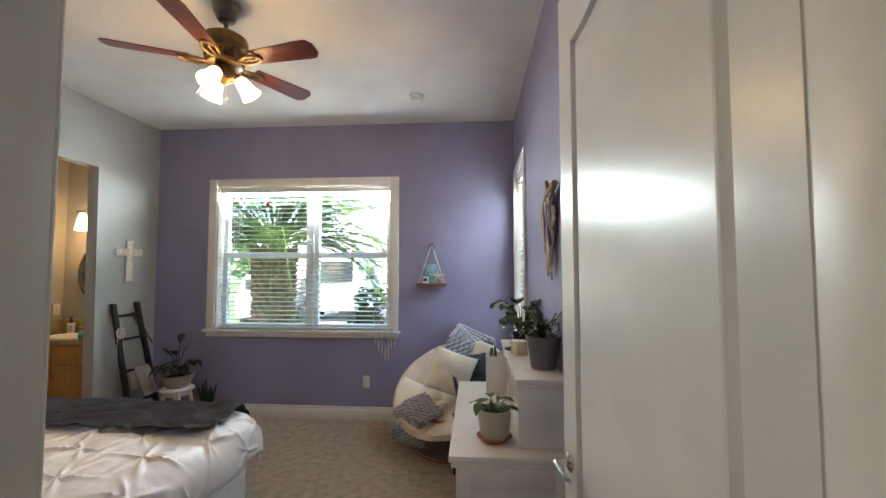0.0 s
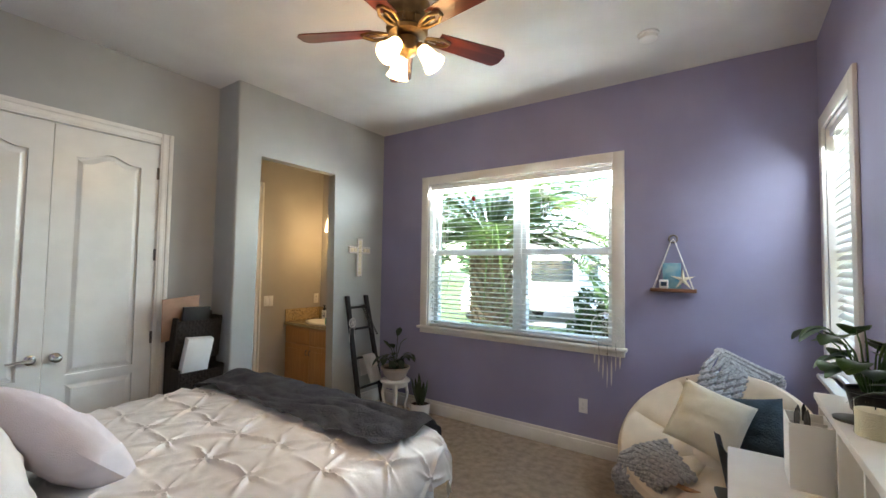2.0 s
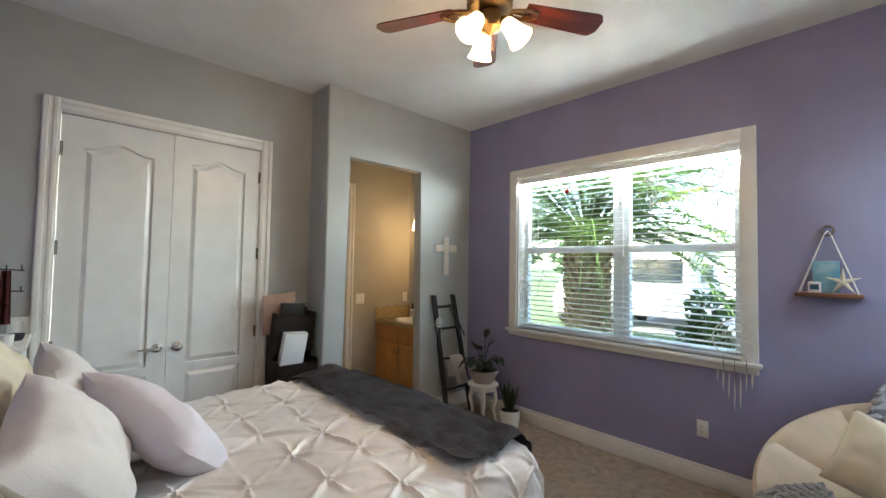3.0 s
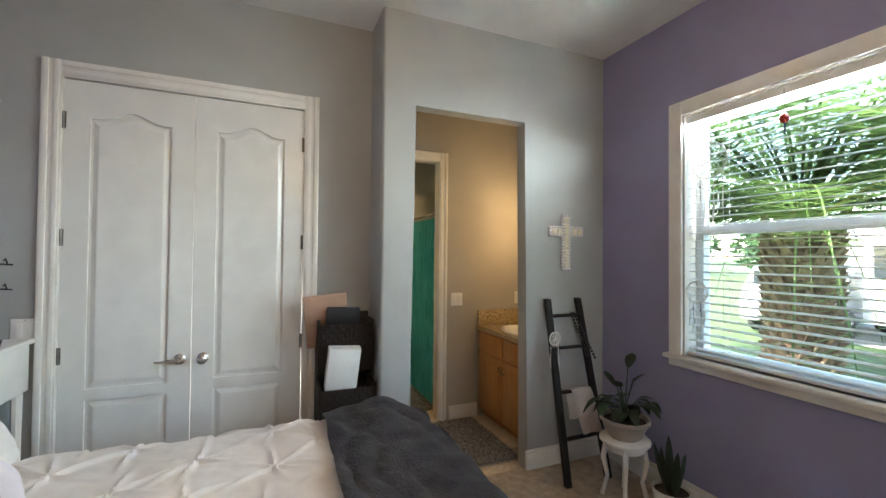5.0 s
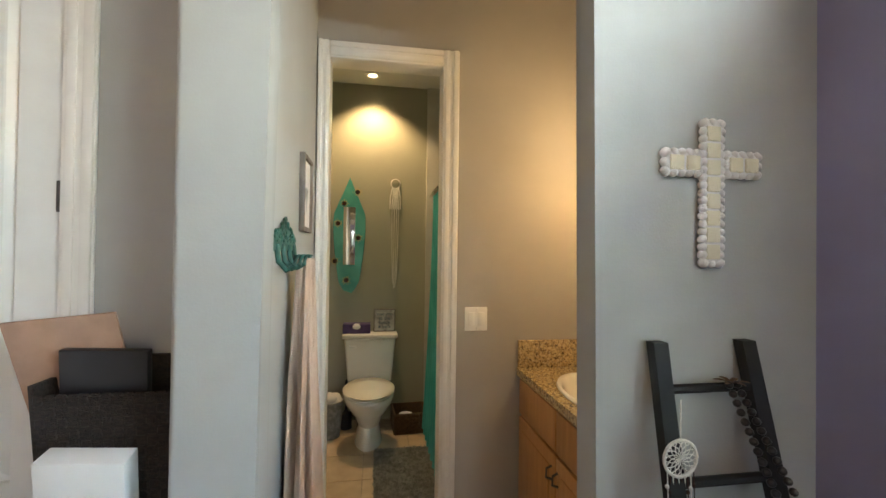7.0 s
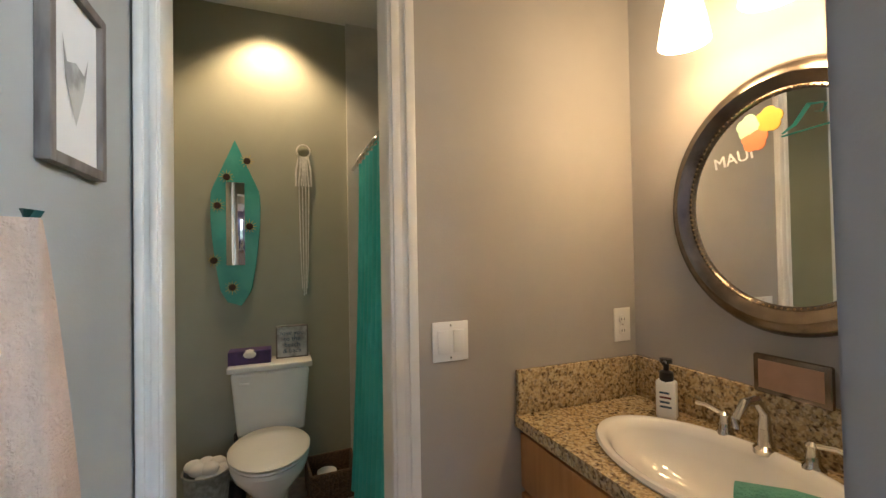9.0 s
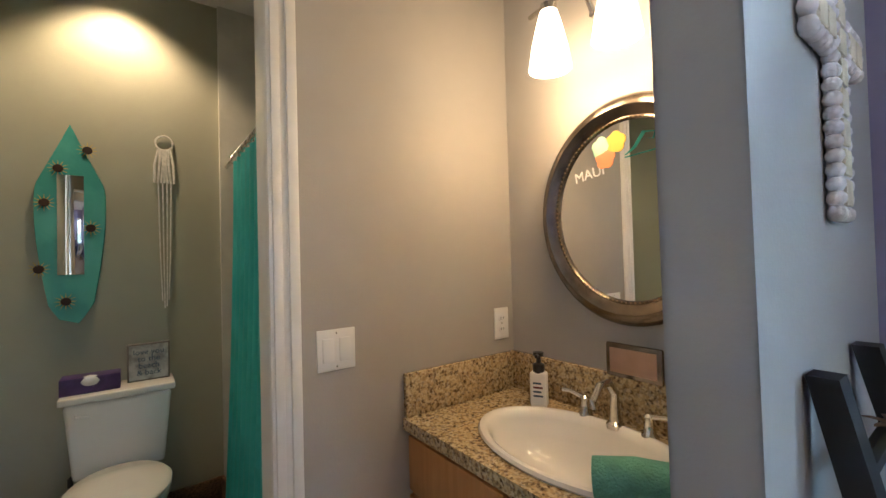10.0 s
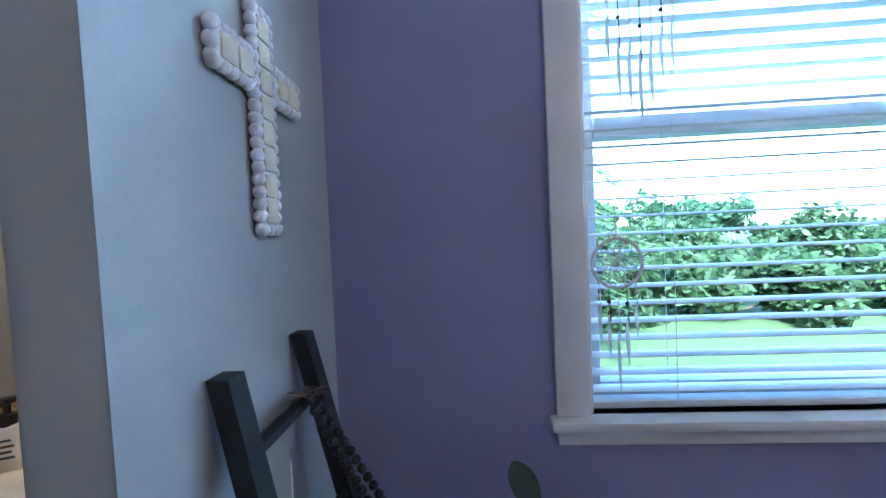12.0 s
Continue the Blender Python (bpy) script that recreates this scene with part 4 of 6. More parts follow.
propped("plump pale lilac cotton pillow leaning on the others", LILAC, (-2.70, 2.50, 0.835), (-0.56, -0.31, 0.26), (0.25, 0.85, 0.55), 0.62, 0.38, 0.22, 1)
propped("white satin pillow propped against the shaggy cushions", COTTON, (-2.45, 2.22, 0.875), (-0.9, 0.05, 0.2), (0.35, 0.75, 0.5), 0.60, 0.44, 0.24, 2, 0.02)
propped("white cotton pillow tucked behind at the closet side", COTTON, (-3.10, 2.26, 0.90), (-0.95, -0.1, 0.1), (0.1, 0.85, 0.45), 0.60, 0.44, 0.20, 3)
propped("cream shaggy cushion against the headboard", CREAM2, (-2.92, 2.04, 0.97), (-0.95, 0.0, 0.2), (0.2, 0.9, 0.4), 0.54, 0.50, 0.18, 6, 0.03)
propped("ivory shaggy cushion at the near end of the headboard", CREAM2, (-2.22, 2.02, 0.86), (-0.97, 0.0, 0.1), (0.2, 0.9, 0.4), 0.52, 0.48, 0.18, 9, 0.03)


# bedside table in the corner, with jewellery stand
bt = thing("nightstand", "white bedside table in the corner by the closet", "table", (-3.92, 1.995, 0))
bm = bmnew(); box(bm, -0.26, 0.24, -0.19, 0.075, 1.035, 1.06, 0.006)
part("tabletop", bm, WHITE, bt)
bm = bmnew(); box(bm, -0.24, 0.22, -0.18, 0.06, 0.80, 1.035, 0.004)
part("drawer_box", bm, WHITE, bt)
for sx in (-0.18, 0.18):
    for sy in (-0.16, 0.04):
        bm = bmnew(); tube(bm, [(sx, sy, 0), (sx, sy, 0.80)], [0.016, 0.022], 8)
        part("leg", bm, WHITE, bt)
js = thing("jewellery_stand", "black wire jewellery stand hung with scarves", "stand", (-4.03, 1.90, 1.06))
bm = bmnew(); lathe(bm, [(0.07, 0), (0.07, 0.008), (0.01, 0.014), (0.006, 0.40)], seg=16); 
part("post", bm, BLACK, js)
for z in (0.26, 0.38):
    bm = bmnew(); tube(bm, [(-0.02, -0.09, z), (0, 0, z + 0.01), (-0.02, 0.13, z)], 0.004, 6)
    for q in (-0.08, -0.04, 0.06, 0.12):
        tube(bm, [(0, q, z), (0.02, q, z + 0.03), (0.035, q, z + 0.02)], 0.003, 5)
    part("arm", bm, BLACK, js)
for q, mt, w in ((-0.06, MAROON, 0.05), (0.0, LEOPARD, 0.07), (0.06, MAROON, 0.04), (-0.085, GREYYARN, 0.03)):
    bm = bmnew()
    grid(bm, lambda s, t, q=q, w=w: Vector((0.03 + 0.012 * math.sin(s * 12), q + (s - 0.5) * w * (1 + 0.4 * t), 0.38 - 0.30 * t)), 10, 6, 0.004)
    part("scarf", bm, mt, js)
bm = bmnew(); lathe(bm, [(0.0, 0), (0.03, 0), (0.034, 0.05), (0.030, 0.05), (0.027, 0.006), (0.0, 0.006)], seg=18, cap=False)
solid("cup", bm, CERAMIC, "small white cup on the bedside table", "cup", loc=(-3.80, 1.985, 1.06))
bm = bmnew(); lathe(bm, [(0.0, 0), (0.035, 0), (0.045, 0.035), (0.041, 0.035), (0.03, 0.006), (0.0, 0.006)], seg=18, cap=False)
solid("dish", bm, BLKPLAS, "small black trinket dish on the bedside table", "dish", loc=(-3.92, 2.01, 1.06))


def wall_plate(name, m, label, kind_):
    th = thing(name, label, "switch" if kind_ == "switch" else "outlet")
    th.matrix_world = m
    w, h = (0.115, 0.118) if kind_ == "switch" else (0.072, 0.118)
    bm = bmnew(); box(bm, -w / 2, w / 2, -0.005, 0, -h / 2, h / 2, 0.002)
    part("plate", bm, PLASTIC, th)
    if kind_ == "switch":
        for x in (-0.025, 0.025):
            bm = bmnew(); box(bm, x - 0.017, x + 0.017, -0.009, -0.004, -0.034, 0.034, 0.002)
            part("rocker", bm, PLASTIC, th)
    else:
        for z in (-0.02, 0.02):
            bm = bmnew(); lathe(bm, [(0.016, 0), (0.016, 0.0035), (0.014, 0.004)], (0, -0.004, z), 16, m=pose(0, 0, 0, 90))
            s = part("socket", bm, PLASTIC, th)
            bm = bmnew()
            for x in (-0.006, 0.006):
                box(bm, x - 0.001, x + 0.001, -0.0087, -0.0078, z - 0.005, z + 0.004)
            part("slot", bm, BLKPLAS, s)
    for z in ((-0.048, 0.048) if kind_ == "switch" else (0.0,)):
        bm = bmnew(); lathe(bm, [(0.003, 0), (0.0025, 0.0015)], (0, -0.005, z), 8, m=pose(0, 0, 0, 90))
        part("screw", bm, CHROME, th)
    return th


wall_plate("wall_outlet", pose(-1.566, NY, 0.385, 0, 0, 0), "white duplex outlet on the purple wall", "outlet")
wall_plate("wall_outlet", pose(BX, 5.435, 1.105, 0, 0, 90), "white duplex outlet above the vanity counter", "outlet")
wall_plate("wall_switch", pose(BX, 4.775, 1.105, 0, 0, 90), "white double rocker switch in the bathroom", "switch")
wall_plate("wall_switch", pose(CX, 2.02, 1.10, 0, 0, 90), "white double switch near the closet trim", "switch")

# ---- ceiling fan ----
fan = thing("ceiling_fan", "brass ceiling fan with five cherry blades and three lit shades", "fan", (-1.885, 3.58, 0))
bm = bmnew(); lathe(bm, [(0.015, H - 0.11), (0.045, H - 0.10), (0.07, H - 0.045), (0.075, H - 0.001)], seg=28)
part("canopy", bm, PEWTER, fan, "aged pewter ceiling canopy")
bm = bmnew(); lathe(bm, [(0.013, 2.86), (0.013, H - 0.1)], seg=12)
part("downrod", bm, PEWTER, fan)
bm = bmnew(); lathe(bm, [(0.02, 2.885), (0.07, 2.875), (0.115, 2.845), (0.125, 2.80), (0.118, 2.77), (0.10, 2.755), (0.095, 2.72), (0.105, 2.705), (0.095, 2.69), (0.03, 2.68)], seg=36)
part("motor_housing", bm, BRASS, fan, "antique brass motor housing")
bm = bmnew()
for k in range(12):
    a = 2 * math.pi * k / 12
    tube(bm, [(0.099 * math.cos(a), 0.099 * math.sin(a), 2.755), (0.103 * math.cos(a), 0.103 * math.sin(a), 2.735), (0.099 * math.cos(a), 0.099 * math.sin(a), 2.715)], 0.008, 6)
part("vent_ribs", bm, BRASS, fan)
for k in range(5):
    a = -10 + 72 * k
    m = pose(0, 0, 0, 0, 0, a)
    bm = bmnew()
    tube(bm, [(0.08, 0, 2.70), (0.13, 0.028, 2.695), (0.19, 0.038, 2.70), (0.235, 0.012, 2.705), (0.235, -0.012, 2.705), (0.19, -0.038, 2.70), (0.13, -0.028, 2.695), (0.08, 0, 2.70)], 0.009, 7)
    tube(bm, [(0.08, 0, 2.70), (0.2, 0, 2.699)], 0.006, 6)
    bmesh.ops.transform(bm, matrix=m, verts=bm.verts)
    part("blade_bracket", bm, BRASS, fan, "looped brass blade bracket")
    bm = bmnew()
    n = 18
    outline = []
    for i in range(n + 1):
        s = i / n
        outline.append((0.175 + 0.405 * s, 0.050 + 0.020 * s if s < 0.9 else 0.068 * math.sqrt(max(0.0, 1 - ((s - 0.9) / 0.115) ** 2)) * 1.0))
    pts = outline + [(x, -y) for x, y in outline[::-1]]
    tilt = pose(0, 0, 2.712, -12, 0, 0)
    top = [bm.verts.new(tilt @ Vector((x, y, 0.003))) for x, y in pts]
    bot = [bm.verts.new(tilt @ Vector((x, y, -0.003))) for x, y in pts]
    bm.faces.new(top); bm.faces.new(bot[::-1])
    for i in range(len(pts)):
        j = (i + 1) % len(pts)
        bm.faces.new((top[i], top[j], bot[j], bot[i]))
    ob = part("blade", bm, BLADE, fan, "dark cherry wood fan blade", smooth=False)
    ob.matrix_basis = m
bm = bmnew(); lathe(bm, [(0.03, 2.685), (0.055, 2.67), (0.062, 2.63), (0.05, 2.60), (0.02, 2.585), (0.004, 2.57)], seg=24)
part("light_kit", bm, BRASS, fan)
for k in range(3):
    a = 30 + 120 * k
    m = pose(0.055 * math.cos(radians(a)), 0.055 * math.sin(radians(a)), 2.648, 0, 0, a) @ pose(0, 0, 0, 0, 142, 0)
    bm = bmnew(); lathe(bm, [(0.012, 0), (0.022, 0.012), (0.026, 0.03), (0.020, 0.034)], seg=16, m=m.to_3x3().to_4x4(), c=m.translation)
    part("lamp_holder", bm, BRASS, fan)
    bm = bmnew(); lathe(bm, [(0.024, 0.030), (0.034, 0.042), (0.040, 0.075), (0.046, 0.11), (0.060, 0.145), (0.058, 0.147), (0.043, 0.110), (0.037, 0.075), (0.03, 0.045), (0.02, 0.033)], seg=24, m=m.to_3x3().to_4x4(), c=m.translation, cap=False)
    sh = part("shade", bm, SHADE, fan, "lit frosted glass bell shade")
    sh.visible_shadow = False
bm = bmnew(); tube(bm, [(0.02, 0.0, 2.60), (0.02, 0, 2.50)], 0.0012, 4); ball(bm, (0.02, 0, 2.497), 0.006)
part("pull_chain", bm, BRASS, fan)
sd = thing("smoke_detector", "round white smoke detector on the ceiling", "smoke detector", (-0.965, 4.90, H))
bm = bmnew(); lathe(bm, [(0.065, 0), (0.065, -0.012), (0.058, -0.016)], seg=28); part("base", bm, PLASTIC, sd)
bm = bmnew(); lathe(bm, [(0.056, -0.016), (0.054, -0.034), (0.03, -0.042), (0.004, -0.043)], seg=28); part("cover", bm, PLASTIC, sd)

# ---- wall things ----
cr = thing("wall_cross", "white carved whitewashed cross hanging on the grey wall", "cross", (WX, 5.20, 1.61))
rs = random.Random(3)
bead_bm = bmnew()
ball(bead_bm, (0, 0, 0), 0.0125, 2)
bead_mesh = finish("bead", bead_bm, COTTON, True)


def beaded(name, y0, y1, z0, z1):
    """A carved bar of the cross with a row of beads along each edge."""
    bm = bmnew(); box(bm, 0.002, 0.020, y0 + 0.008, y1 - 0.008, z0 + 0.008, z1 - 0.008, 0.004)
    bar = part(name, bm, COTTON, cr)
    spots = []
    n = int((z1 - z0) / 0.021)
    for i in range(n):
        spots += [(y, z0 + (i + 0.5) * (z1 - z0) / n) for y in (y0 + 0.008, y1 - 0.008)]
    n = int((y1 - y0) / 0.021)
    for i in range(n):
        spots += [(y0 + (i + 0.5) * (y1 - y0) / n, z) for z in (z0 + 0.008, z1 - 0.008)]
    for y, z in spots:
        ob = new("bead", bead_mesh)
        ob.parent, ob.location = bar, (0.013, y, z)
        ob.rotation_euler, ob.scale = (rs.uniform(0, 3), rs.uniform(0, 3), 0), (1, rs.uniform(0.85, 1.1), rs.uniform(0.85, 1.1))


beaded("upright", -0.036, 0.036, -0.205, 0.205)
beaded("arm", -0.155, -0.036, 0.045, 0.118)
beaded("arm", 0.036, 0.155, 0.045, 0.118)
for y0, z0 in [(-0.022, -0.185 + i * 0.047) for i in range(8)] + [(y, 0.06) for y in (-0.135, -0.085, 0.05, 0.1)]:
    bm = bmnew(); box(bm, 0.018, 0.0245, y0, y0 + 0.042, z0, z0 + 0.041, 0.003); part("carved_tile", bm, CREAM2, cr)

sh = thing("hanging_shelf", "small reddish wooden shelf hung on a rope", "shelf", (-0.895, NY, 1.375))
bm = bmnew(); box(bm, -0.15, 0.15, -0.10, -0.002, -0.012, 0.012, 0.003); part("board", bm, WOODT, sh)
for sx in (-1, 1):
    for yy in (-0.09, -0.012):
        bm = bmnew(); tube(bm, [(sx * 0.13, yy, 0.012), (sx * 0.015, yy * 0.4 - 0.01, 0.36), (0, -0.02, 0.385)], 0.0024, 6); part("rope", bm, STRING, sh)
bm = bmnew(); tube(bm, [(0.028 * math.cos(a), -0.02, 0.385 + 0.028 * math.sin(a)) for a in [math.pi * i / 8 for i in range(16)]], 0.007, 6, True); part("ring", bm, PICFRAME, sh)
bm = bmnew()
pts = []
for i in range(10):
    a = math.pi / 2 + math.pi * i / 5
    r = 0.085 if i % 2 == 0 else 0.022
    pts.append((r * math.cos(a), r * math.sin(a)))
a_ = [bm.verts.new((x, 0, z)) for x, z in pts]
c0, c1 = bm.verts.new((0, -0.014, 0)), bm.verts.new((0, 0.006, 0))
for i in range(10):
    bm.faces.new((a_[i], a_[(i + 1) % 10], c0)); bm.faces.new((a_[(i + 1) % 10], a_[i], c1))
bmesh.ops.transform(bm, matrix=pose(0, 0, 0, 12, 0, 0), verts=bm.verts)
solid("starfish", bm, CREAM2, "cream dried starfish leaning on the little shelf", "starfish", loc=(-0.83, NY - 0.06, 1.457))
bm = bmnew(); box(bm, -0.03, 0.03, -0.008, 0.008, 0, 0.065, 0.003)
pf = solid("photo_frame", bm, PAPER, "tiny white framed photo on the little shelf", "photo frame", loc=(-0.955, NY - 0.06, 1.388))
bm = bmnew(); box(bm, -0.02, 0.02, -0.0095, -0.008, 0.018, 0.05); part("photo", bm, NAVY, pf)
bm = bmnew(); box(bm, -0.06, 0.06, -0.006, 0.006, 0, 0.19, 0.003)
solid("sea_print", bm, SKYBLUE, "blue sea print standing at the back of the shelf", "picture", loc=(-0.905, NY - 0.03, 1.388))

# woven driftwood hanging on the east wall
wh = thing("wall_hanging", "cream and purple yarn hanging on a driftwood branch", "wall hanging", (EX, 3.46, 1.85))
bm = bmnew(); tube(bm, [(-0.02, 0.20, 0.0), (-0.03, 0.07, 0.02), (-0.035, -0.06, 0.045), (-0.03, -0.17, 0.07)], [0.012, 0.017, 0.022, 0.015], 8)
tube(bm, [(-0.035, -0.05, 0.045), (-0.06, -0.11, 0.09)], [0.015, 0.007], 7)
part("branch", bm, DRIFT, wh)
bm = bmnew(); tube(bm, [(-0.02, 0.18, 0.015), (-0.008, 0.06, 0.12), (-0.02, -0.14, 0.07)], 0.006, 6); part("hanging_cord", bm, GREYYARN, wh)
for i in range(20):
    y = 0.165 - i * 0.0135
    L_ = 0.20 + 0.20 * (i / 13 if i < 13 else (19 - i) / 7) + rs.uniform(-0.03, 0.03)
    mt = (LAVYARN if 6 <= i <= 9 or i in (15, 17) else GREYYARN if i in (0, 5, 12, 18) else CREAM)
    bm = bmnew()
    tube(bm, [(-0.030 - 0.008 * math.sin(i * 2.1 + q * 0.8), y + 0.014 * math.sin(i * 1.3 + q * 1.4) - (y + 0.05) * 0.35 * q / 5, 0.03 - y * 0.2 - L_ * q / 5) for q in range(6)], [0.010, 0.013, 0.010, 0.013, 0.010, 0.006], 7)
    part("yarn_strand", bm, mt, wh)

# ---- dream catchers at the window ----
def dreamcatcher(loc, r, n_feathers, drop, label, web=7):
    th = thing("dream_catcher", label, "dream catcher", loc, group="dream catchers at the window")
    bm = bmnew()
    tube(bm, [(r * math.cos(2 * math.pi * i / 28), 0, r * math.sin(2 * math.pi * i / 28)) for i in range(28)], 0.0045, 6, True)
    part("hoop", bm, STRING, th)
    bm = bmnew()
    for ring in range(4):
        ra, rb = r * (1 - ring * 0.24), r * (1 - (ring + 1) * 0.24)
        for i in range(web * 2):
            a0, a1 = 2 * math.pi * (i + ring * 0.5) / (web * 2), 2 * math.pi * (i + 0.5 + ring * 0.5) / (web * 2)
            a2 = 2 * math.pi * (i + 1 + ring * 0.5) / (web * 2)
            tube(bm, [(ra * math.cos(a0), 0, ra * math.sin(a0)), (rb * math.cos(a1), 0, rb * math.sin(a1)), (ra * math.cos(a2), 0, ra * math.sin(a2))], 0.0019, 3)
    tagged(part("web", bm, STRING, th), kind="stuff")
    bm = bmnew(); tube(bm, [(0, 0, r), (0, 0.0, r + 0.10)], 0.0015, 4); part("hanging_loop", bm, STRING, th)
    rnd = random.Random(int(loc[0] * 100))
    for i in range(n_feathers):
        s = (i + 0.5) / n_feathers * 2 - 1
        x, z = s * r * 0.9, -r * math.sqrt(max(0.0, 1 - 0.81 * s * s))
        L_ = drop * (1 - 0.45 * abs(s)) * rnd.uniform(0.85, 1.1)
        bm = bmnew(); tube(bm, [(x, 0, z), (x + 0.004, 0, z - L_ * 0.5)], 0.0014, 4); ball(bm, (x, 0, z - L_ * 0.22), 0.006)
        part("beaded_cord", bm, SEED if i % 2 else STRING, th)
        bm = bmnew()
        w = 0.004 + 0.003 * rnd.random()
        grid(bm, lambda a, b, x=x, z=z, L_=L_, w=w: Vector((x + (a - 0.5) * 2 * w * math.sin(math.pi * min(0.97, 0.1 + b * 0.85)), 0.004 * math.sin(b * 5), z - L_ * (0.4 + 0.6 * b))), 2, 6, 0.001)
        part("feather", bm, STRING, th)
    return th


dreamcatcher((-3.04, NY + 0.006, 2.085), 0.105, 7, 0.36, "white laced dream catcher with long ribbons at the window")
dreamcatcher((-3.115, NY + 0.006, 1.298), 0.065, 5, 0.26, "small white dream catcher with feathers at the window")
dreamcatcher((-1.50, NY + 0.006, 2.18), 0.075, 6, 0.26, "white dream catcher with feathers at the window")
dreamcatcher((-1.91, NY + 0.006, 2.225), 0.05, 4, 0.22, "tiny white dream catcher at the window")
dreamcatcher((-1.36, NY - 0.065, 1.05), 0.125, 7, 0.34, "large white dream catcher hung below the sill")
orn = thing("window_ornament", "little red bead ornament hung in the window", "ornament", (-2.64, NY - 0.012, 2.21))
bm = bmnew(); tube(bm, [(0, 0, 0.15), (0, 0, 0.02)], 0.0015, 4); part("cord", bm, SEED, orn)
bm = bmnew(); ball(bm, (0, 0, 0), 0.022, 2, (1, 1, 1.2)); part("bead", bm, REDGEM, orn)
bm = bmnew(); tube(bm, [(0, 0, -0.02), (0.004, 0, -0.08)], [0.006, 0.002], 6); part("tassel", bm, NAVY, orn)


# ---- plants ----
def blade_leaf(bm, base, yaw, length, width, rise, droop, fold=0.25, n=8, twist=0.0):
    d = Vector((math.cos(yaw), math.sin(yaw), 0))
    side = Vector((-d.y, d.x, 0))
    rows = []
    for k in range(n + 1):
        s = k / n
        c = Vector(base) + d * (length * s * (1 - 0.12 * s)) + Vector((0, 0, rise * s - droop * s * s))
        w = width * math.sin(math.pi * min(0.985, 0.06 + 0.92 * s)) ** 0.75
        rows.append([bm.verts.new(c - side * w + Vector((0, 0, fold * w + twist * w))), bm.verts.new(c), bm.verts.new(c + side * w + Vector((0, 0, fold * w - twist * w)))])
    for a, b in zip(rows, rows[1:]):
        for i in range(2):
            bm.faces.new((a[i], a[i + 1], b[i + 1], b[i]))


def pot(th, prof, mat, soil_z, soil_r, label=""):
    bm = bmnew(); lathe(bm, prof, seg=32, cap=False); part("pot", bm, mat, th, label)
    bm = bmnew()
    rows = [[(soil_r * q / 4 * math.cos(2 * math.pi * k / 20), soil_r * q / 4 * math.sin(2 * math.pi * k / 20), soil_z + 0.008 * noise.noise((q, k, soil_z))) for k in range(20)] for q in range(1, 5)]
    ringmesh(bm, [[Vector(p) for p in r] for r in rows], cap=True)
    part("soil", bm, SOIL, th)


def broadleaf(th, n, seed, base_z, spread, height, leaf_l, leaf_w, mat, stem_mat, droop=0.3):
    rnd = random.Random(seed)
    for k in range(n):
        yaw = k * 2.399 + rnd.uniform(-0.4, 0.4)
        r, h = spread * rnd.uniform(0.25, 1.0), height * rnd.uniform(0.35, 1.0)
        p0 = Vector((0.02 * math.cos(yaw), 0.02 * math.sin(yaw), base_z))
        p2 = Vector((r * math.cos(yaw), r * math.sin(yaw), base_z + h))
        p1 = (p0 + p2) / 2 + Vector((0, 0, h * 0.25))
        bm = bmnew(); tube(bm, [p0, p1, p2], [0.004, 0.003, 0.002], 5); part("stem", bm, stem_mat, th)
        bm = bmnew(); blade_leaf(bm, p2, yaw + rnd.uniform(-0.7, 0.7), leaf_l * rnd.uniform(0.75, 1.2), leaf_w * rnd.uniform(0.8, 1.15), leaf_l * rnd.uniform(-0.1, 0.35), leaf_l * droop * rnd.uniform(0.6, 2.0))
        part("leaf", bm, mat, th)


# ---- desk and hutch along the east wall ----
DX0, DX1, DY0, DY1, DZ = -0.57, EX - 0.02, 3.09, 4.24, 0.76
desk = thing("desk", "white painted desk with side panels and drawers", "desk", (0, 0, 0))
for args, nm in (((DX0, DX1, DY0, DY1, DZ - 0.028, DZ, 0.005), "desktop"), ((DX0 + 0.03, DX1, DY0 + 0.012, DY0 + 0.034, 0, DZ - 0.028, 0.003), "side_panel"), ((DX0 + 0.03, DX1, DY1 - 0.034, DY1 - 0.012, 0, DZ - 0.028, 0.003), "side_panel"), ((DX1 - 0.02, DX1, DY0 + 0.034, DY1 - 0.034, 0.3, DZ - 0.028, 0.002), "back_panel"), ((DX0 + 0.05, DX0 + 0.07, DY0 + 0.034, DY1 - 0.034, DZ - 0.13, DZ - 0.028, 0.003), "apron"), ((DX0 + 0.01, DX1, DY0 + 0.004, DY1 - 0.004, DZ - 0.05, DZ - 0.028, 0.004), "edge_moulding")):
    bm = bmnew(); box(bm, *args); part(nm, bm, WHITE, desk)
for i in range(4):
    bm = bmnew()
    u0, u1, q0, q1 = ((DX0 + 0.03, DX0 + 0.09, 0, DZ - 0.05), (DX1 - 0.06, DX1, 0, DZ - 0.05), (DX0 + 0.09, DX1 - 0.06, DZ - 0.13, DZ - 0.05), (DX0 + 0.09, DX1 - 0.06, 0.05, 0.13))[i]
    box(bm, u0, u1, DY0 + 0.004, DY0 + 0.012, q0, q1, 0.002); part("panel_rail", bm, WHITE, desk)
bm = bmnew(); box(bm, DX0 + 0.046, DX0 + 0.052, 3.35, 3.95, DZ - 0.12, DZ - 0.045, 0.002); dr = part("drawer", bm, WHITE, desk)
for yy in (3.5, 3.8):
    bm = bmnew(); ball(bm, (DX0 + 0.036, yy, DZ - 0.082), 0.012, 2); part("knob", bm, CHROME, dr)
HX0, HX1, HY0, HY1, HZ = -0.275, EX - 0.004, 3.19, 4.20, 1.05
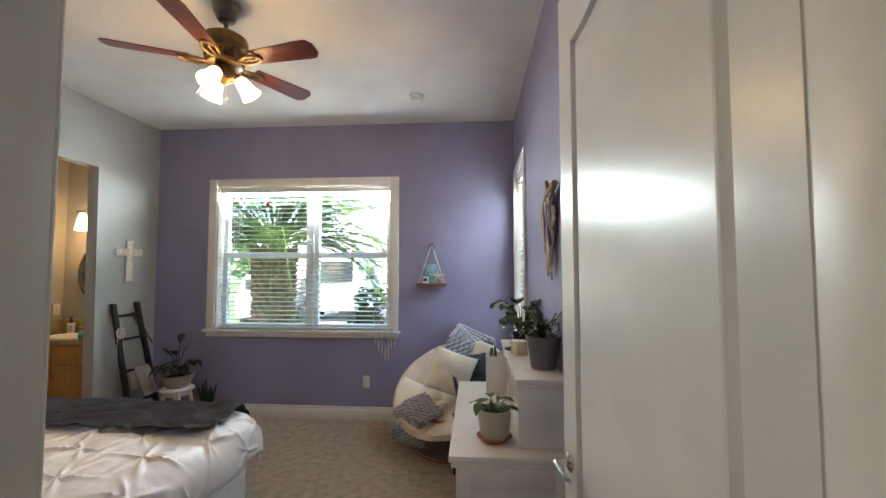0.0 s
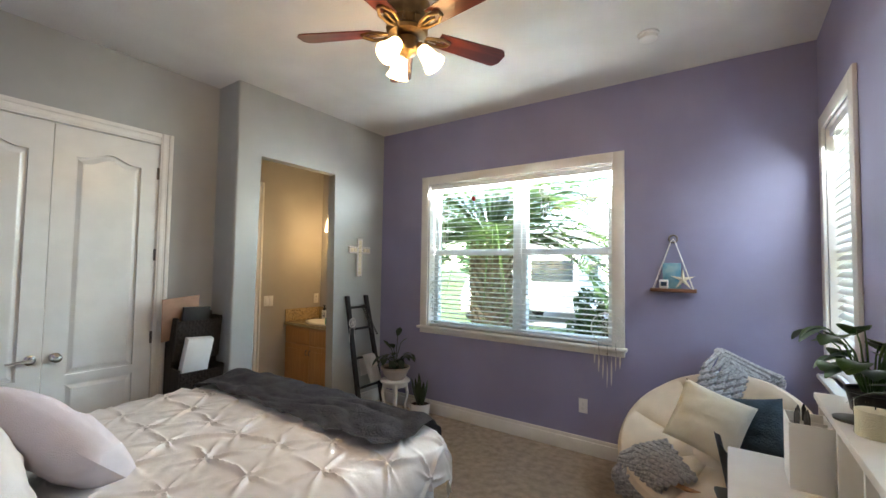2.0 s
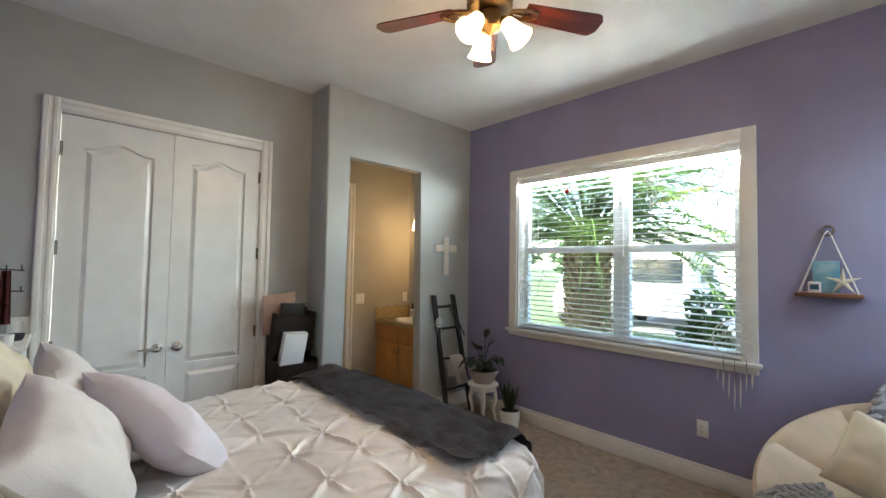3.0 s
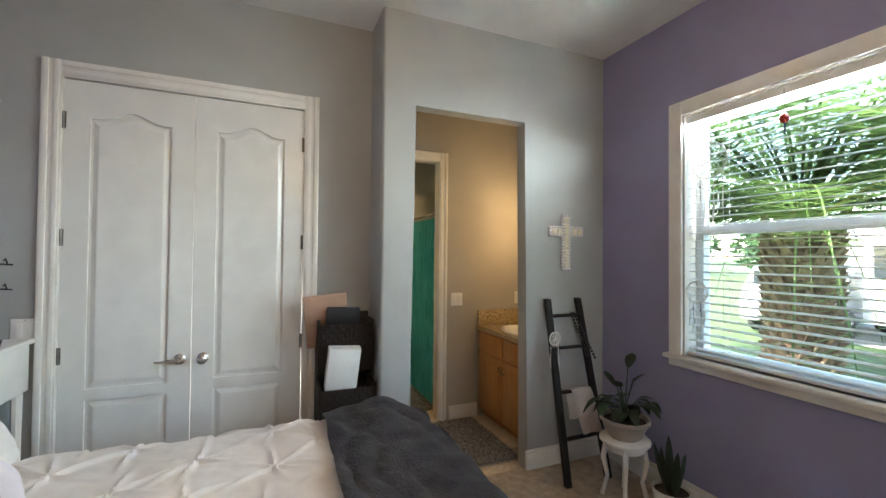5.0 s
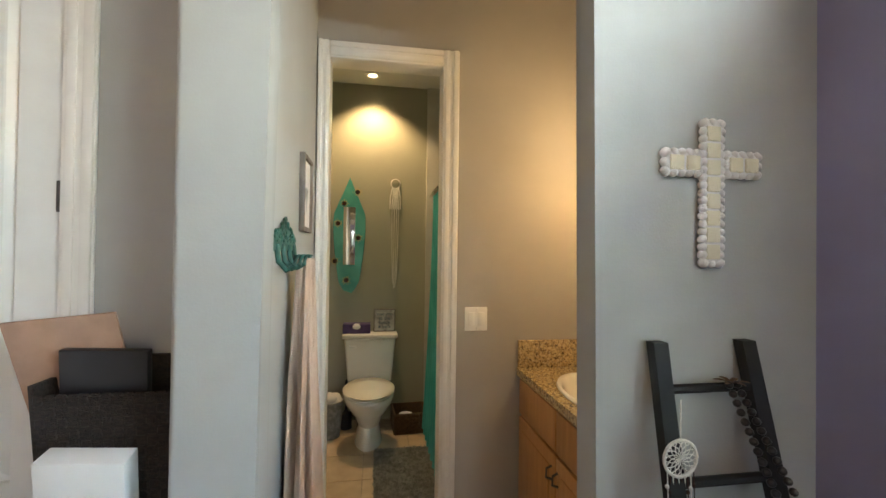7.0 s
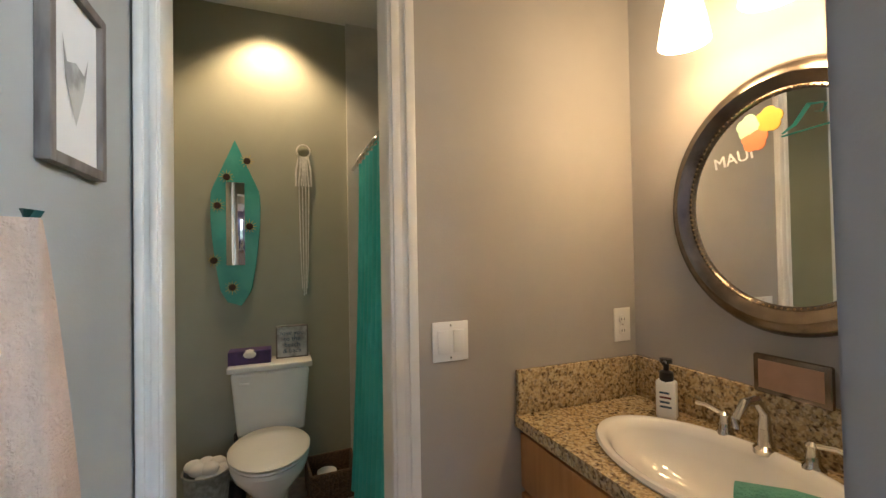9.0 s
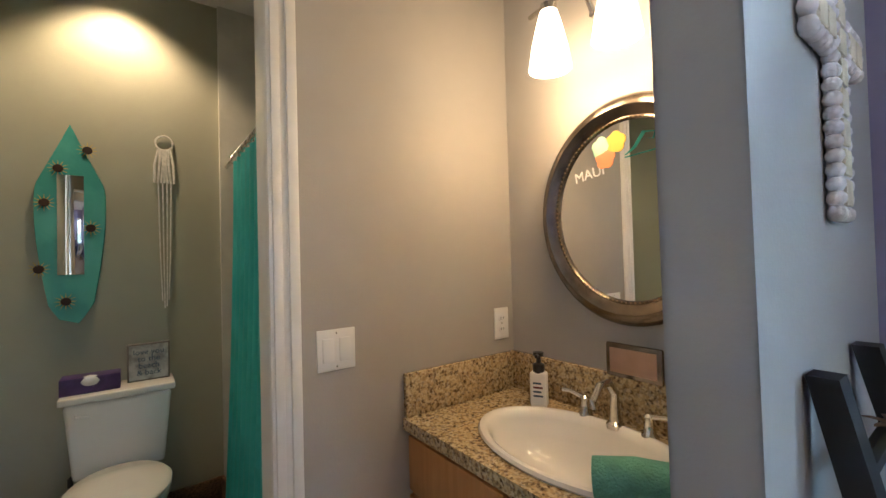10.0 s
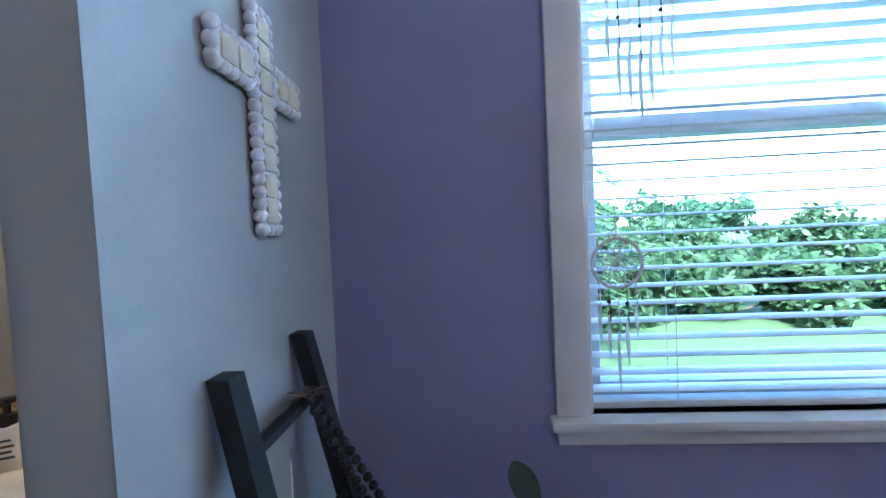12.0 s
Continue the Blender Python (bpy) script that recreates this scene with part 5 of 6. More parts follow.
hut = thing("desk_hutch", "white desktop hutch with open cubbies", "hutch", (0, 0, 0))
for args, nm in (((HX0 - 0.012, HX1, HY0 - 0.012, HY1 + 0.012, HZ - 0.024, HZ, 0.004), "top"), ((HX0 - 0.005, HX1, HY0 - 0.005, HY1 + 0.005, HZ - 0.04, HZ - 0.024, 0.003), "moulding"), ((HX0, HX1, HY0, HY0 + 0.02, DZ, HZ - 0.04, 0.002), "side_panel"), ((HX0, HX1, HY1 - 0.02, HY1, DZ, HZ - 0.04, 0.002), "side_panel"), ((HX0, HX1, 3.53, 3.55, DZ, HZ - 0.04, 0.002), "divider"), ((HX0, HX1, 3.86, 3.88, DZ, HZ - 0.04, 0.002), "divider"), ((HX1 - 0.01, HX1, HY0 + 0.02, HY1 - 0.02, DZ, HZ - 0.04, 0.001), "back_panel"), ((HX0 + 0.005, HX0 + 0.02, HY0 + 0.02, 3.53, DZ + 0.01, DZ + 0.115, 0.003), "drawer_front")):
    bm = bmnew(); box(bm, *args); part(nm, bm, WHITE, hut)

# grey pot with strap-leaf plant
th = thing("potted_plant", "striped spider-like plant in a matte grey pot on the hutch", "plant", (-0.135, 3.395, HZ))
pot(th, [(0.001, 0), (0.054, 0), (0.060, 0.008), (0.079, 0.138), (0.084, 0.141), (0.084, 0.154), (0.077, 0.154), (0.073, 0.134)], GREYPOT, 0.132, 0.073, "matte grey tapered pot")
rnd = random.Random(12)
for k in range(18):
    bm = bmnew(); blade_leaf(bm, (0.012 * math.cos(k), 0.012 * math.sin(k), 0.134), k * 2.399, rnd.uniform(0.12, 0.25), rnd.uniform(0.009, 0.014), rnd.uniform(0.16, 0.30), rnd.uniform(0.07, 0.20), 0.5, 10)
    part("leaf", bm, VARLEAF if k % 3 else DKLEAF, th)
# pothos at the far end
th = thing("potted_plant", "bushy green pothos in a dark pot on the hutch", "plant", (-0.16, 4.02, HZ))
pot(th, [(0.001, 0), (0.055, 0), (0.066, 0.062), (0.070, 0.064), (0.070, 0.075), (0.064, 0.07)], BLKPLAS, 0.062, 0.062)
broadleaf(th, 36, 7, 0.062, 0.14, 0.22, 0.095, 0.044, LEAF, LEAF, 0.3)
# cream pot on saucer on the desk
th = thing("potted_plant", "small trailing plant in a cream glazed pot on a saucer", "plant", (-0.375, 3.27, DZ))
bm = bmnew(); lathe(bm, [(0.001, 0), (0.055, 0), (0.075, 0.016), (0.080, 0.02), (0.074, 0.022), (0.05, 0.009), (0.001, 0.009)], seg=28, cap=False); part("saucer", bm, TERRA, th, "terracotta saucer")
pot(th, [(0.001, 0.009), (0.05, 0.009), (0.064, 0.03), (0.073, 0.10), (0.073, 0.135), (0.068, 0.138), (0.066, 0.11)], CREAMPOT, 0.112, 0.066, "cream glazed pot")
broadleaf(th, 9, 15, 0.112, 0.07, 0.08, 0.065, 0.026, LEAF, LEAF)
# jar candle, card, magazine holder, pens
cd = thing("candle_jar", "cream candle in a clear glass jar on the hutch", "candle", (-0.215, 3.72, HZ))
bm = bmnew(); lathe(bm, [(0.001, 0), (0.042, 0), (0.044, 0.005), (0.044, 0.075), (0.001, 0.077)], seg=24); part("wax", bm, CREAM2, cd)
bm = bmnew(); lathe(bm, [(0.046, 0), (0.046, 0.105), (0.0445, 0.105), (0.0445, 0.001)], seg=24, cap=False); g = part("jar", bm, GLASS, cd); g.visible_shadow = False
bm = bmnew(); tube(bm, [(0, 0, 0.077), (0.002, 0, 0.088)], 0.0015, 5); part("wick", bm, BLKPLAS, cd)
bm = bmnew(); lathe(bm, [(0.001, 0), (0.05, 0), (0.052, 0.008), (0.045, 0.010), (0.001, 0.005)], seg=24)
solid("coaster", bm, DARKMET, "dark round tray on the hutch", "tray", loc=(-0.235, 3.86, HZ))
bm = bmnew(); box(bm, -0.055, 0.055, -0.006, 0.006, 0, 0.17, 0.003)
cb = solid("picture_frame", bm, PAPER, "white framed card leaning on the wall", "picture frame", loc=(-0.115, 3.70, HZ), rz=70)
bm = bmnew(); box(bm, -0.035, 0.035, -0.0072, -0.006, 0.03, 0.135); part("card", bm, ARTGREY, cb)
mh = thing("magazine_holder", "white file box filled with brushes and bottles on the desk", "organiser", (-0.33, 4.02, DZ))
for a in ((-0.06, 0.06, -0.085, -0.080, 0.003, 0.23), (-0.06, 0.06, 0.080, 0.085, 0.003, 0.23), (-0.06, -0.055, -0.08, 0.08, 0.003, 0.23), (0.055, 0.06, -0.08, 0.08, 0.003, 0.23), (-0.06, 0.06, -0.085, 0.085, 0, 0.004), (-0.055, 0.055, -0.002, 0.002, 0.004, 0.22)):
    bm = bmnew(); box(bm, *a, 0.001); part("panel", bm, PLASTIC, mh)
rnd = random.Random(8)
for k in range(7):
    bm = bmnew(); x, y = rnd.uniform(-0.04, 0.04), rnd.choice((-0.045, 0.045)) + rnd.uniform(-0.025, 0.025)
    lathe(bm, [(0.011, 0.004), (0.012, 0.19), (0.007, 0.20), (0.007, 0.225 + rnd.uniform(0, 0.04)), (0.002, 0.27)], (x, y, 0), 10)
    solid("bottle", bm, BLKPLAS if k % 2 else DARKMET, "slim dark bottle in the file box", "bottle", loc=(-0.33, 4.02, DZ), group="bottles in the file box")
# desk chair: dark shell back seen beside the desk
dc = thing("desk_chair", "charcoal moulded shell chair tucked under the desk", "chair", (-0.60, 4.34, 0), -80)
bm = bmnew()
def shell(s, t):
    a = (s - 0.5) * 1.6
    return Vector((0.20 * math.sin(a), 0.19 - 0.20 * math.cos(a) * 0.75, 0.45 + 0.33 * t)) + Vector((0, -0.06 * t, -0.06 * abs(s - 0.5) * t * 2))
grid(bm, shell, 14, 10, 0.014); part("backrest", bm, DARKFAB, dc)
bm = bmnew(); box(bm, -0.19, 0.19, 0.0, 0.36, 0.43, 0.455, 0.012, 3); part("seat", bm, DARKFAB, dc)
for sx in (-1, 1):
    for sy in (0.03, 0.33):
        bm = bmnew(); tube(bm, [(sx * 0.13, sy * 0.8 + 0.03, 0.435), (sx * 0.18, sy * 1.1 - 0.02, 0)], [0.013, 0.009], 8); part("leg", bm, BLACK, dc)

# ---- papasan chair ----
PC = (-0.66, 4.98)
pc = thing("papasan_chair", "rattan papasan chair with a cream round cushion", "chair", (*PC, 0), 0)
axis = pose(0, 0.04, 0.50, 36, 0, -28)
def circ(r, z, n=36):
    return [Vector((r * math.cos(2 * math.pi * k / n), r * math.sin(2 * math.pi * k / n), z)) for k in range(n)]
bm = bmnew()
tube(bm, [(0.30 * math.cos(2 * math.pi * k / 28), 0.30 * math.sin(2 * math.pi * k / 28), 0.016) for k in range(28)], 0.016, 8, True); part("floor_ring", bm, RATTAN, pc)
bm = bmnew()
tube(bm, [(0.26 * math.cos(2 * math.pi * k / 28), 0.26 * math.sin(2 * math.pi * k / 28), 0.30) for k in range(28)], 0.014, 8, True); part("support_ring", bm, RATTAN, pc)
for k in range(8):
    a = 2 * math.pi * k / 8
    bm = bmnew(); tube(bm, [(0.30 * math.cos(a), 0.30 * math.sin(a), 0.02), (0.20 * math.cos(a + 0.2), 0.20 * math.sin(a + 0.2), 0.16), (0.26 * math.cos(a + 0.1), 0.26 * math.sin(a + 0.1), 0.30)], 0.013, 7); part("cane", bm, RATTAN, pc)
bm = bmnew(); tube(bm, [axis @ p for p in circ(0.50, 0.0)], 0.016, 8, True); part("bowl_rim", bm, RATTAN, pc)
for k in range(10):
    a = 2 * math.pi * k / 10
    bm = bmnew(); tube(bm, [axis @ Vector((r * math.cos(a), r * math.sin(a), -0.22 + 0.22 * (r / 0.5) ** 2)) for r in (0.12, 0.25, 0.38, 0.5)], 0.009, 6); part("bowl_cane", bm, RATTAN, pc)
bm = bmnew()
def pad(s, t, top=True):
    a = 2 * math.pi * s
    r = 0.54 * t
    dish = -0.14 + 0.17 * (t ** 2)
    seg = abs(math.sin(4 * a)) ** 0.45
    puff = 0.085 * (max(0, 1 - t ** 6) ** 0.5) * (0.45 + 0.55 * seg if t > 0.25 else 0.6)
    return axis @ Vector((r * math.cos(a), r * math.sin(a), dish + (puff if top else -0.05 * max(0, 1 - t ** 6) ** 0.5) + 0.008 * noise.noise((r * 9 * math.cos(a), r * 9 * math.sin(a), 2))))
grid(bm, lambda s, t: pad(s, max(0.02, t)), 72, 18)
grid(bm, lambda s, t: pad(s, max(0.02, t), False), 72, 10)
bmesh.ops.remove_doubles(bm, verts=bm.verts, dist=0.0008)
part("cushion", bm, CREAM, pc, "cream canvas round cushion")
pillow("throw_pillow", "square ivory throw pillow on the papasan chair", CREAM2, (-0.66, 4.82, 0.675), (60, 16, -10), 0.36, 0.36, 0.14, 21, 0.008, "cushion", "")
pillow("throw_pillow", "dark teal velvet throw pillow on the papasan chair", TEAL, (-0.47, 4.95, 0.645), (58, -10, -8), 0.34, 0.34, 0.14, 24, 0.012, "cushion", "")


def knit(path, width, rows, label, lift):
    """A chunky cable-knit strip laid over a path of chair-space points."""
    th = thing("knit_throw", label, "blanket", (*PC, 0))
    n = len(path)
    for r in range(rows):
        off = (r + 0.5) / rows - 0.5
        bm = bmnew()
        for strand in (0, 1):
            pts = []
            steps = (n - 1) * 10
            for k in range(steps + 1):
                s = k / 10
                i = min(n - 2, int(s))
                p = Vector(path[i]).lerp(Vector(path[i + 1]), s - i)
                d = (Vector(path[i + 1]) - Vector(path[i])).normalized()
                side = d.cross(lift).normalized()
                nrm = side.cross(d).normalized()
                ph = k * 0.95 + strand * math.pi + r * 0.6
                pts.append(p + side * (off * width + 0.38 * width / rows * math.sin(ph)) + nrm * (0.012 + 0.010 * math.cos(ph)))
            tube(bm, pts, 0.34 * width / rows, 6)
        part("cable", bm, KNIT, th)
    return th


def on_pad(a, t):
    return pad(a / (2 * math.pi) % 1.0, t)


up = Vector((-0.3, -0.5, 1)).normalized()
def over_rim(deg, start, drop, out):
    a = radians(deg)
    rim = on_pad(a, 1.0)
    return [on_pad(a, start), on_pad(a, 0.5 * start + 0.45), on_pad(a, 0.93), rim + Vector((out[0] * 0.03, out[1] * 0.03, -0.02)), rim + Vector((out[0] * 0.05, out[1] * 0.05, -drop * 0.5)), rim + Vector((out[0] * 0.05, out[1] * 0.05, -drop))]


knit([p + Vector((0.07, 0.0, 0.03)) for p in over_rim(238, 0.52, 0.17, (0.3, -0.3))], 0.34, 7, "chunky grey knitted throw over the chair's front rim", up)
knit(over_rim(92, 0.42, 0.18, (0.1, 1.0)), 0.44, 9, "chunky grey knitted throw over the chair's back rim", Vector((0.2, -0.8, 0.5)))

# ---- black ladder, towel, garland ----
ld = thing("blanket_ladder", "black painted wooden ladder leaning on the grey wall", "ladder", (0, 0, 0))
def lad(y, z):
    return Vector((WX + 0.02 + 0.27 * (1 - z / 1.2), y, z))
for yt, yb in ((5.03, 5.00), (5.30, 5.34)):
    bm = bmnew()
    a, b = lad(yb, 0.0), lad(yt, 1.2)
    d = (b - a)
    w, t = 0.021, 0.033
    ringmesh(bm, [[p + Vector((sx * t * 0.5, sy * w, 0)) for sx, sy in ((-1, -1), (1, -1), (1, 1), (-1, 1))] for p in (a, a.lerp(b, 0.5), b)])
    part("rail", bm, BLACK, ld, smooth=False)
rungs = (0.28, 0.57, 0.86, 1.08)
for z in rungs:
    bm = bmnew(); tube(bm, [lad(5.02, z), lad(5.32, z)], 0.013, 8); part("rung", bm, BLACK, ld)
bm = bmnew()
p = lad(5.19, 0.57)
def towel(s, t):
    q = (t - 0.5) * 2
    z = p.z + 0.02 - 0.02 * q * q * 8 if abs(q) < 0.12 else p.z + 0.014 - (abs(q) - 0.08) * (0.27 if q > 0 else 0.22)
    x = p.x + (0.022 if q > 0 else -0.022) * min(1, abs(q) * 8) + 0.006 * math.sin(s * 9 + q) + (0.26 if q > 0 else 0.07) * (abs(q)) * 0.5
    return Vector((x, p.y + (s - 0.5) * 0.17 + 0.006 * math.sin(q * 6), z))
grid(bm, towel, 16, 28, 0.014)
solid("towel", bm, COTTON, "folded white towel hung over a ladder rung", "towel")
gl = thing("bead_garland", "black beaded garland hung on the ladder's top rung", "garland", tuple(lad(5.22, 1.08)))
bm = bmnew(); ball(bm, (0, 0, 0), 0.0105, 2)
garland_bead = finish("bead", bm, BEADS, True)
for side_, count in ((-1, 14), (1, 15)):
    for k in range(count):
        ob = new("bead", garland_bead)
        ob.parent, ob.location = gl, (0.02 + 0.0094 * k, side_ * (0.012 + 0.0012 * k) + 0.004 * k, 0.012 - 0.021 * k)
bm = bmnew()
for k in range(6):
    blade_leaf(bm, (0.015, 0, 0.015), k * 1.05, 0.05, 0.008, 0.015, 0.01)
part("bow", bm, BARK, gl, "brown twig bow")
lc = lad(5.03, 1.0)
th = dreamcatcher((lc.x + 0.045, lc.y, 0.93), 0.045, 10, 0.30, "small white dream catcher hung on the ladder")
th.matrix_world = pose(lc.x + 0.045, lc.y, 0.93, 0, 0, 90)

# ---- plants by the window ----
ps = thing("plant_stand", "small white stool used as a plant stand", "stool", (-3.36, 5.25, 0))
bm = bmnew(); lathe(bm, [(0.001, 0.35), (0.135, 0.35), (0.15, 0.358), (0.15, 0.372), (0.14, 0.38), (0.001, 0.38)], seg=28); part("seat", bm, WHITE, ps)
bm = bmnew(); lathe(bm, [(0.10, 0.31), (0.115, 0.31), (0.115, 0.352), (0.10, 0.352)], seg=24); part("apron", bm, WHITE, ps)
for k in range(4):
    a = radians(45 + 90 * k)
    bm = bmnew(); tube(bm, [(0.10 * math.cos(a), 0.10 * math.sin(a), 0.35), (0.125 * math.cos(a), 0.125 * math.sin(a), 0.24), (0.10 * math.cos(a), 0.10 * math.sin(a), 0.12), (0.13 * math.cos(a), 0.13 * math.sin(a), 0)], [0.022, 0.018, 0.013, 0.015], 8); part("leg", bm, WHITE, ps)
th = thing("potted_plant", "dark leafy plant in a wide taupe bowl on the stool", "plant", (-3.36, 5.25, 0.38))
pot(th, [(0.001, 0.006), (0.085, 0.0), (0.10, 0.012), (0.138, 0.10), (0.148, 0.105), (0.148, 0.125), (0.138, 0.125), (0.128, 0.10)], STONEPOT, 0.10, 0.126, "taupe glazed bowl pot")
broadleaf(th, 26, 33, 0.10, 0.15, 0.16, 0.11, 0.028, DKLEAF, DKLEAF, 0.4)
for k, (yaw, h, l) in enumerate(((2.0, 0.34, 0.16), (0.2, 0.28, 0.14), (3.4, 0.22, 0.16), (5.0, 0.24, 0.12))):
    bm = bmnew(); tube(bm, [(0, 0, 0.1), (0.02 * math.cos(yaw), 0.02 * math.sin(yaw), 0.1 + h * 0.5), (0.06 * math.cos(yaw), 0.06 * math.sin(yaw), 0.1 + h)], 0.004, 5); part("stem", bm, DKLEAF, th)
    bm = bmnew(); blade_leaf(bm, (0.06 * math.cos(yaw), 0.06 * math.sin(yaw), 0.1 + h - 0.02), yaw, l * 0.6, 0.034, l * 0.6, 0.02); part("leaf", bm, DKLEAF, th)
th = thing("snake_plant", "upright snake plant in a white pot on the carpet", "plant", (-3.12, 5.36, 0))
pot(th, [(0.001, 0), (0.075, 0), (0.09, 0.01), (0.105, 0.15), (0.105, 0.16), (0.098, 0.16), (0.095, 0.14)], CERAMIC, 0.14, 0.094, "white ceramic pot")
rnd = random.Random(5)
for k in range(9):
    bm = bmnew(); a = k * 2.4; blade_leaf(bm, (0.03 * math.cos(a), 0.03 * math.sin(a), 0.13), a, rnd.uniform(0.04, 0.09), 0.022, rnd.uniform(0.18, 0.30), 0.0, 0.4, 8, 0.3); part("leaf", bm, DKLEAF, th)

# ---- wicker storage tower beside the closet ----
wt = thing("wicker_tower", "dark wicker storage tower with three tilted bins", "storage", (CX + 0.03, 3.455, 0))
for args in ((0.0, 0.02, 0, 0.34, 0, 1.13), (0.02, 0.12, 0, 0.015, 0.0, 1.10), (0.02, 0.12, 0.325, 0.34, 0, 1.10)):
    bm = bmnew(); box(bm, *args, 0.004); part("frame_panel", bm, WICKER, wt)
for k, (zb, dep) in enumerate(((0.0, 0.30), (0.38, 0.25), (0.76, 0.19))):
    h = 0.33
    bm = bmnew()
    pts0 = [(0.02, 0.0), (dep - 0.04, 0.0), (dep, h), (0.02, h)]
    for y0, y1 in ((0.002, 0.014), (0.326, 0.338)):
        ringmesh(bm, [[Vector((x, y, zb + 0.01 + z)) for x, z in pts0] for y in (y0, y1)])
    ringmesh(bm, [[Vector((dep - 0.04 - q, y, zb + 0.01)) for q in (0, 0.012)] + [Vector((dep - q, y, zb + 0.01 + h - 0.03)) for q in (0.012, 0)] for y in (0.014, 0.326)])
    box(bm, 0.02, dep - 0.04, 0.014, 0.326, zb + 0.01, zb + 0.022)
    bin_ = part("bin", bm, WICKER, wt, "dark brown woven bin", smooth=False)
    bm = bmnew()
    for j in range(10):
        z = zb + 0.03 + j * 0.029
        x = dep - 0.04 + 0.04 * (z - zb - 0.01) / h
        for i in range(13):
            y = 0.012 + i * 0.0245
            box(bm, x - 0.002, x + 0.005 + (0.003 if (i + j) % 2 else 0.0), y, y + 0.0235, z, z + 0.026, 0.004, 1)
    part("weave", bm, WICKER, bin_)
bm = bmnew(); box(bm, -0.004, 0.004, -0.13, 0.13, 0, 0.34, 0.001)
bmesh.ops.transform(bm, matrix=pose(0, 0, 0, 6, 14, 0), verts=bm.verts)
solid("cardboard_sheet", bm, CARD, "brown cardboard sheet standing in the top bin", "cardboard", loc=(CX + 0.10, 3.53, 0.93))
bm = bmnew(); box(bm, -0.012, 0.012, -0.10, 0.10, 0, 0.24, 0.003)
bmesh.ops.transform(bm, matrix=pose(0, 0, 0, -2, 6, 0), verts=bm.verts)
solid("notebook", bm, BLKPLAS, "black binder standing in the top bin", "notebook", loc=(CX + 0.165, 3.60, 0.94))
bm = bmnew(); box(bm, -0.03, 0.03, -0.095, 0.095, 0, 0.27, 0.003)
bmesh.ops.transform(bm, matrix=pose(0, 0, 0, -4, 12, 0), verts=bm.verts)
solid("white_box", bm, PAPER, "white cardboard box standing in the middle bin", "box", loc=(CX + 0.20, 3.59, 0.68))
for k in range(4):
    bm = bmnew(); box(bm, -0.003, 0.003, -0.11, 0.11, 0, 0.24, 0.001)
    bmesh.ops.transform(bm, matrix=pose(0, 0, 0, (-8, 4, 10, -3)[k], 10 + 4 * k, 0), verts=bm.verts)
    solid("magazine", bm, PAPER if k % 2 else ARTGREY, "glossy magazine standing in the lowest bin", "magazine", loc=(CX + 0.14 + 0.035 * k, 3.60 + 0.02 * k, 0.18), group="magazines in the bin")

# ---- bathroom vanity ----
VX0, VX1, VY0 = BX, WX - 0.1, 4.99
va = thing("vanity_cabinet", "honey maple vanity cabinet with two doors and drawers", "cabinet", (0, 0, 0))
bm = bmnew(); box(bm, VX0 + 0.003, VX1 - 0.003, VY0 + 0.03, BY - 0.002, 0.09, 0.70, 0.003); box(bm, VX0 + 0.003, VX1 - 0.003, VY0 + 0.03, VY0 + 0.045, 0.70, 0.816, 0.002); box(bm, VX0 + 0.003, VX0 + 0.02, VY0 + 0.045, BY - 0.002, 0.70, 0.816); part("body", bm, MAPLE, va)
bm = bmnew(); box(bm, VX0 + 0.003, VX1 - 0.003, VY0 + 0.09, BY - 0.01, 0.0, 0.09); part("toe_kick", bm, MAPLE, va)
vw = (VX1 - VX0 - 0.02) / 2
for k in range(2):
    x0 = VX0 + 0.008 + k * vw
    bm = bmnew(); box(bm, x0 + 0.004, x0 + vw - 0.004, VY0 + 0.012, VY0 + 0.031, 0.63, 0.80, 0.005); dr = part("drawer", bm, MAPLE, va)
    bm = bmnew(); box(bm, x0 + 0.004, x0 + vw - 0.004, VY0 + 0.012, VY0 + 0.031, 0.10, 0.615, 0.005); do = part("door", bm, MAPLE, va)
    bm = bmnew(); box(bm, x0 + 0.06, x0 + vw - 0.06, VY0 + 0.007, VY0 + 0.012, 0.155, 0.56, 0.004); part("door_panel", bm, MAPLE, do)
    hx = x0 + (vw - 0.03 if k == 0 else 0.03)
    bm = bmnew(); tube(bm, [(hx, VY0 + 0.01, 0.565), (hx, VY0 - 0.012, 0.555), (hx, VY0 - 0.014, 0.52), (hx, VY0 + 0.01, 0.51)], 0.005, 6); part("handle", bm, DARKMET, do)
ct = thing("vanity_counter", "speckled brown granite counter with backsplash", "counter", (0, 0, 0))
SXc, SYc, SRX, SRY = -4.40, 5.235, 0.305, 0.195
bm = bmnew()
n = 48
z0, z1 = 0.818, 0.855
outer = []
for k in range(n):
    a = 2 * math.pi * k / n
    c, s = math.cos(a), math.sin(a)
    t = min(((VX1 - 0.003 - SXc) / c) if c > 1e-6 else 9, ((VX0 + 0.003 - SXc) / c) if c < -1e-6 else 9, ((BY - 0.002 - SYc) / s) if s > 1e-6 else 9, ((VY0 - SYc) / s) if s < -1e-6 else 9)
    outer.append((SXc + c * t, SYc + s * t))
for cxn, cyn in ((VX0 + 0.003, VY0), (VX1 - 0.003, VY0), (VX0 + 0.003, BY - 0.002), (VX1 - 0.003, BY - 0.002)):
    k = min(range(n), key=lambda i: (outer[i][0] - cxn) ** 2 + (outer[i][1] - cyn) ** 2)
    outer[k] = (cxn, cyn)
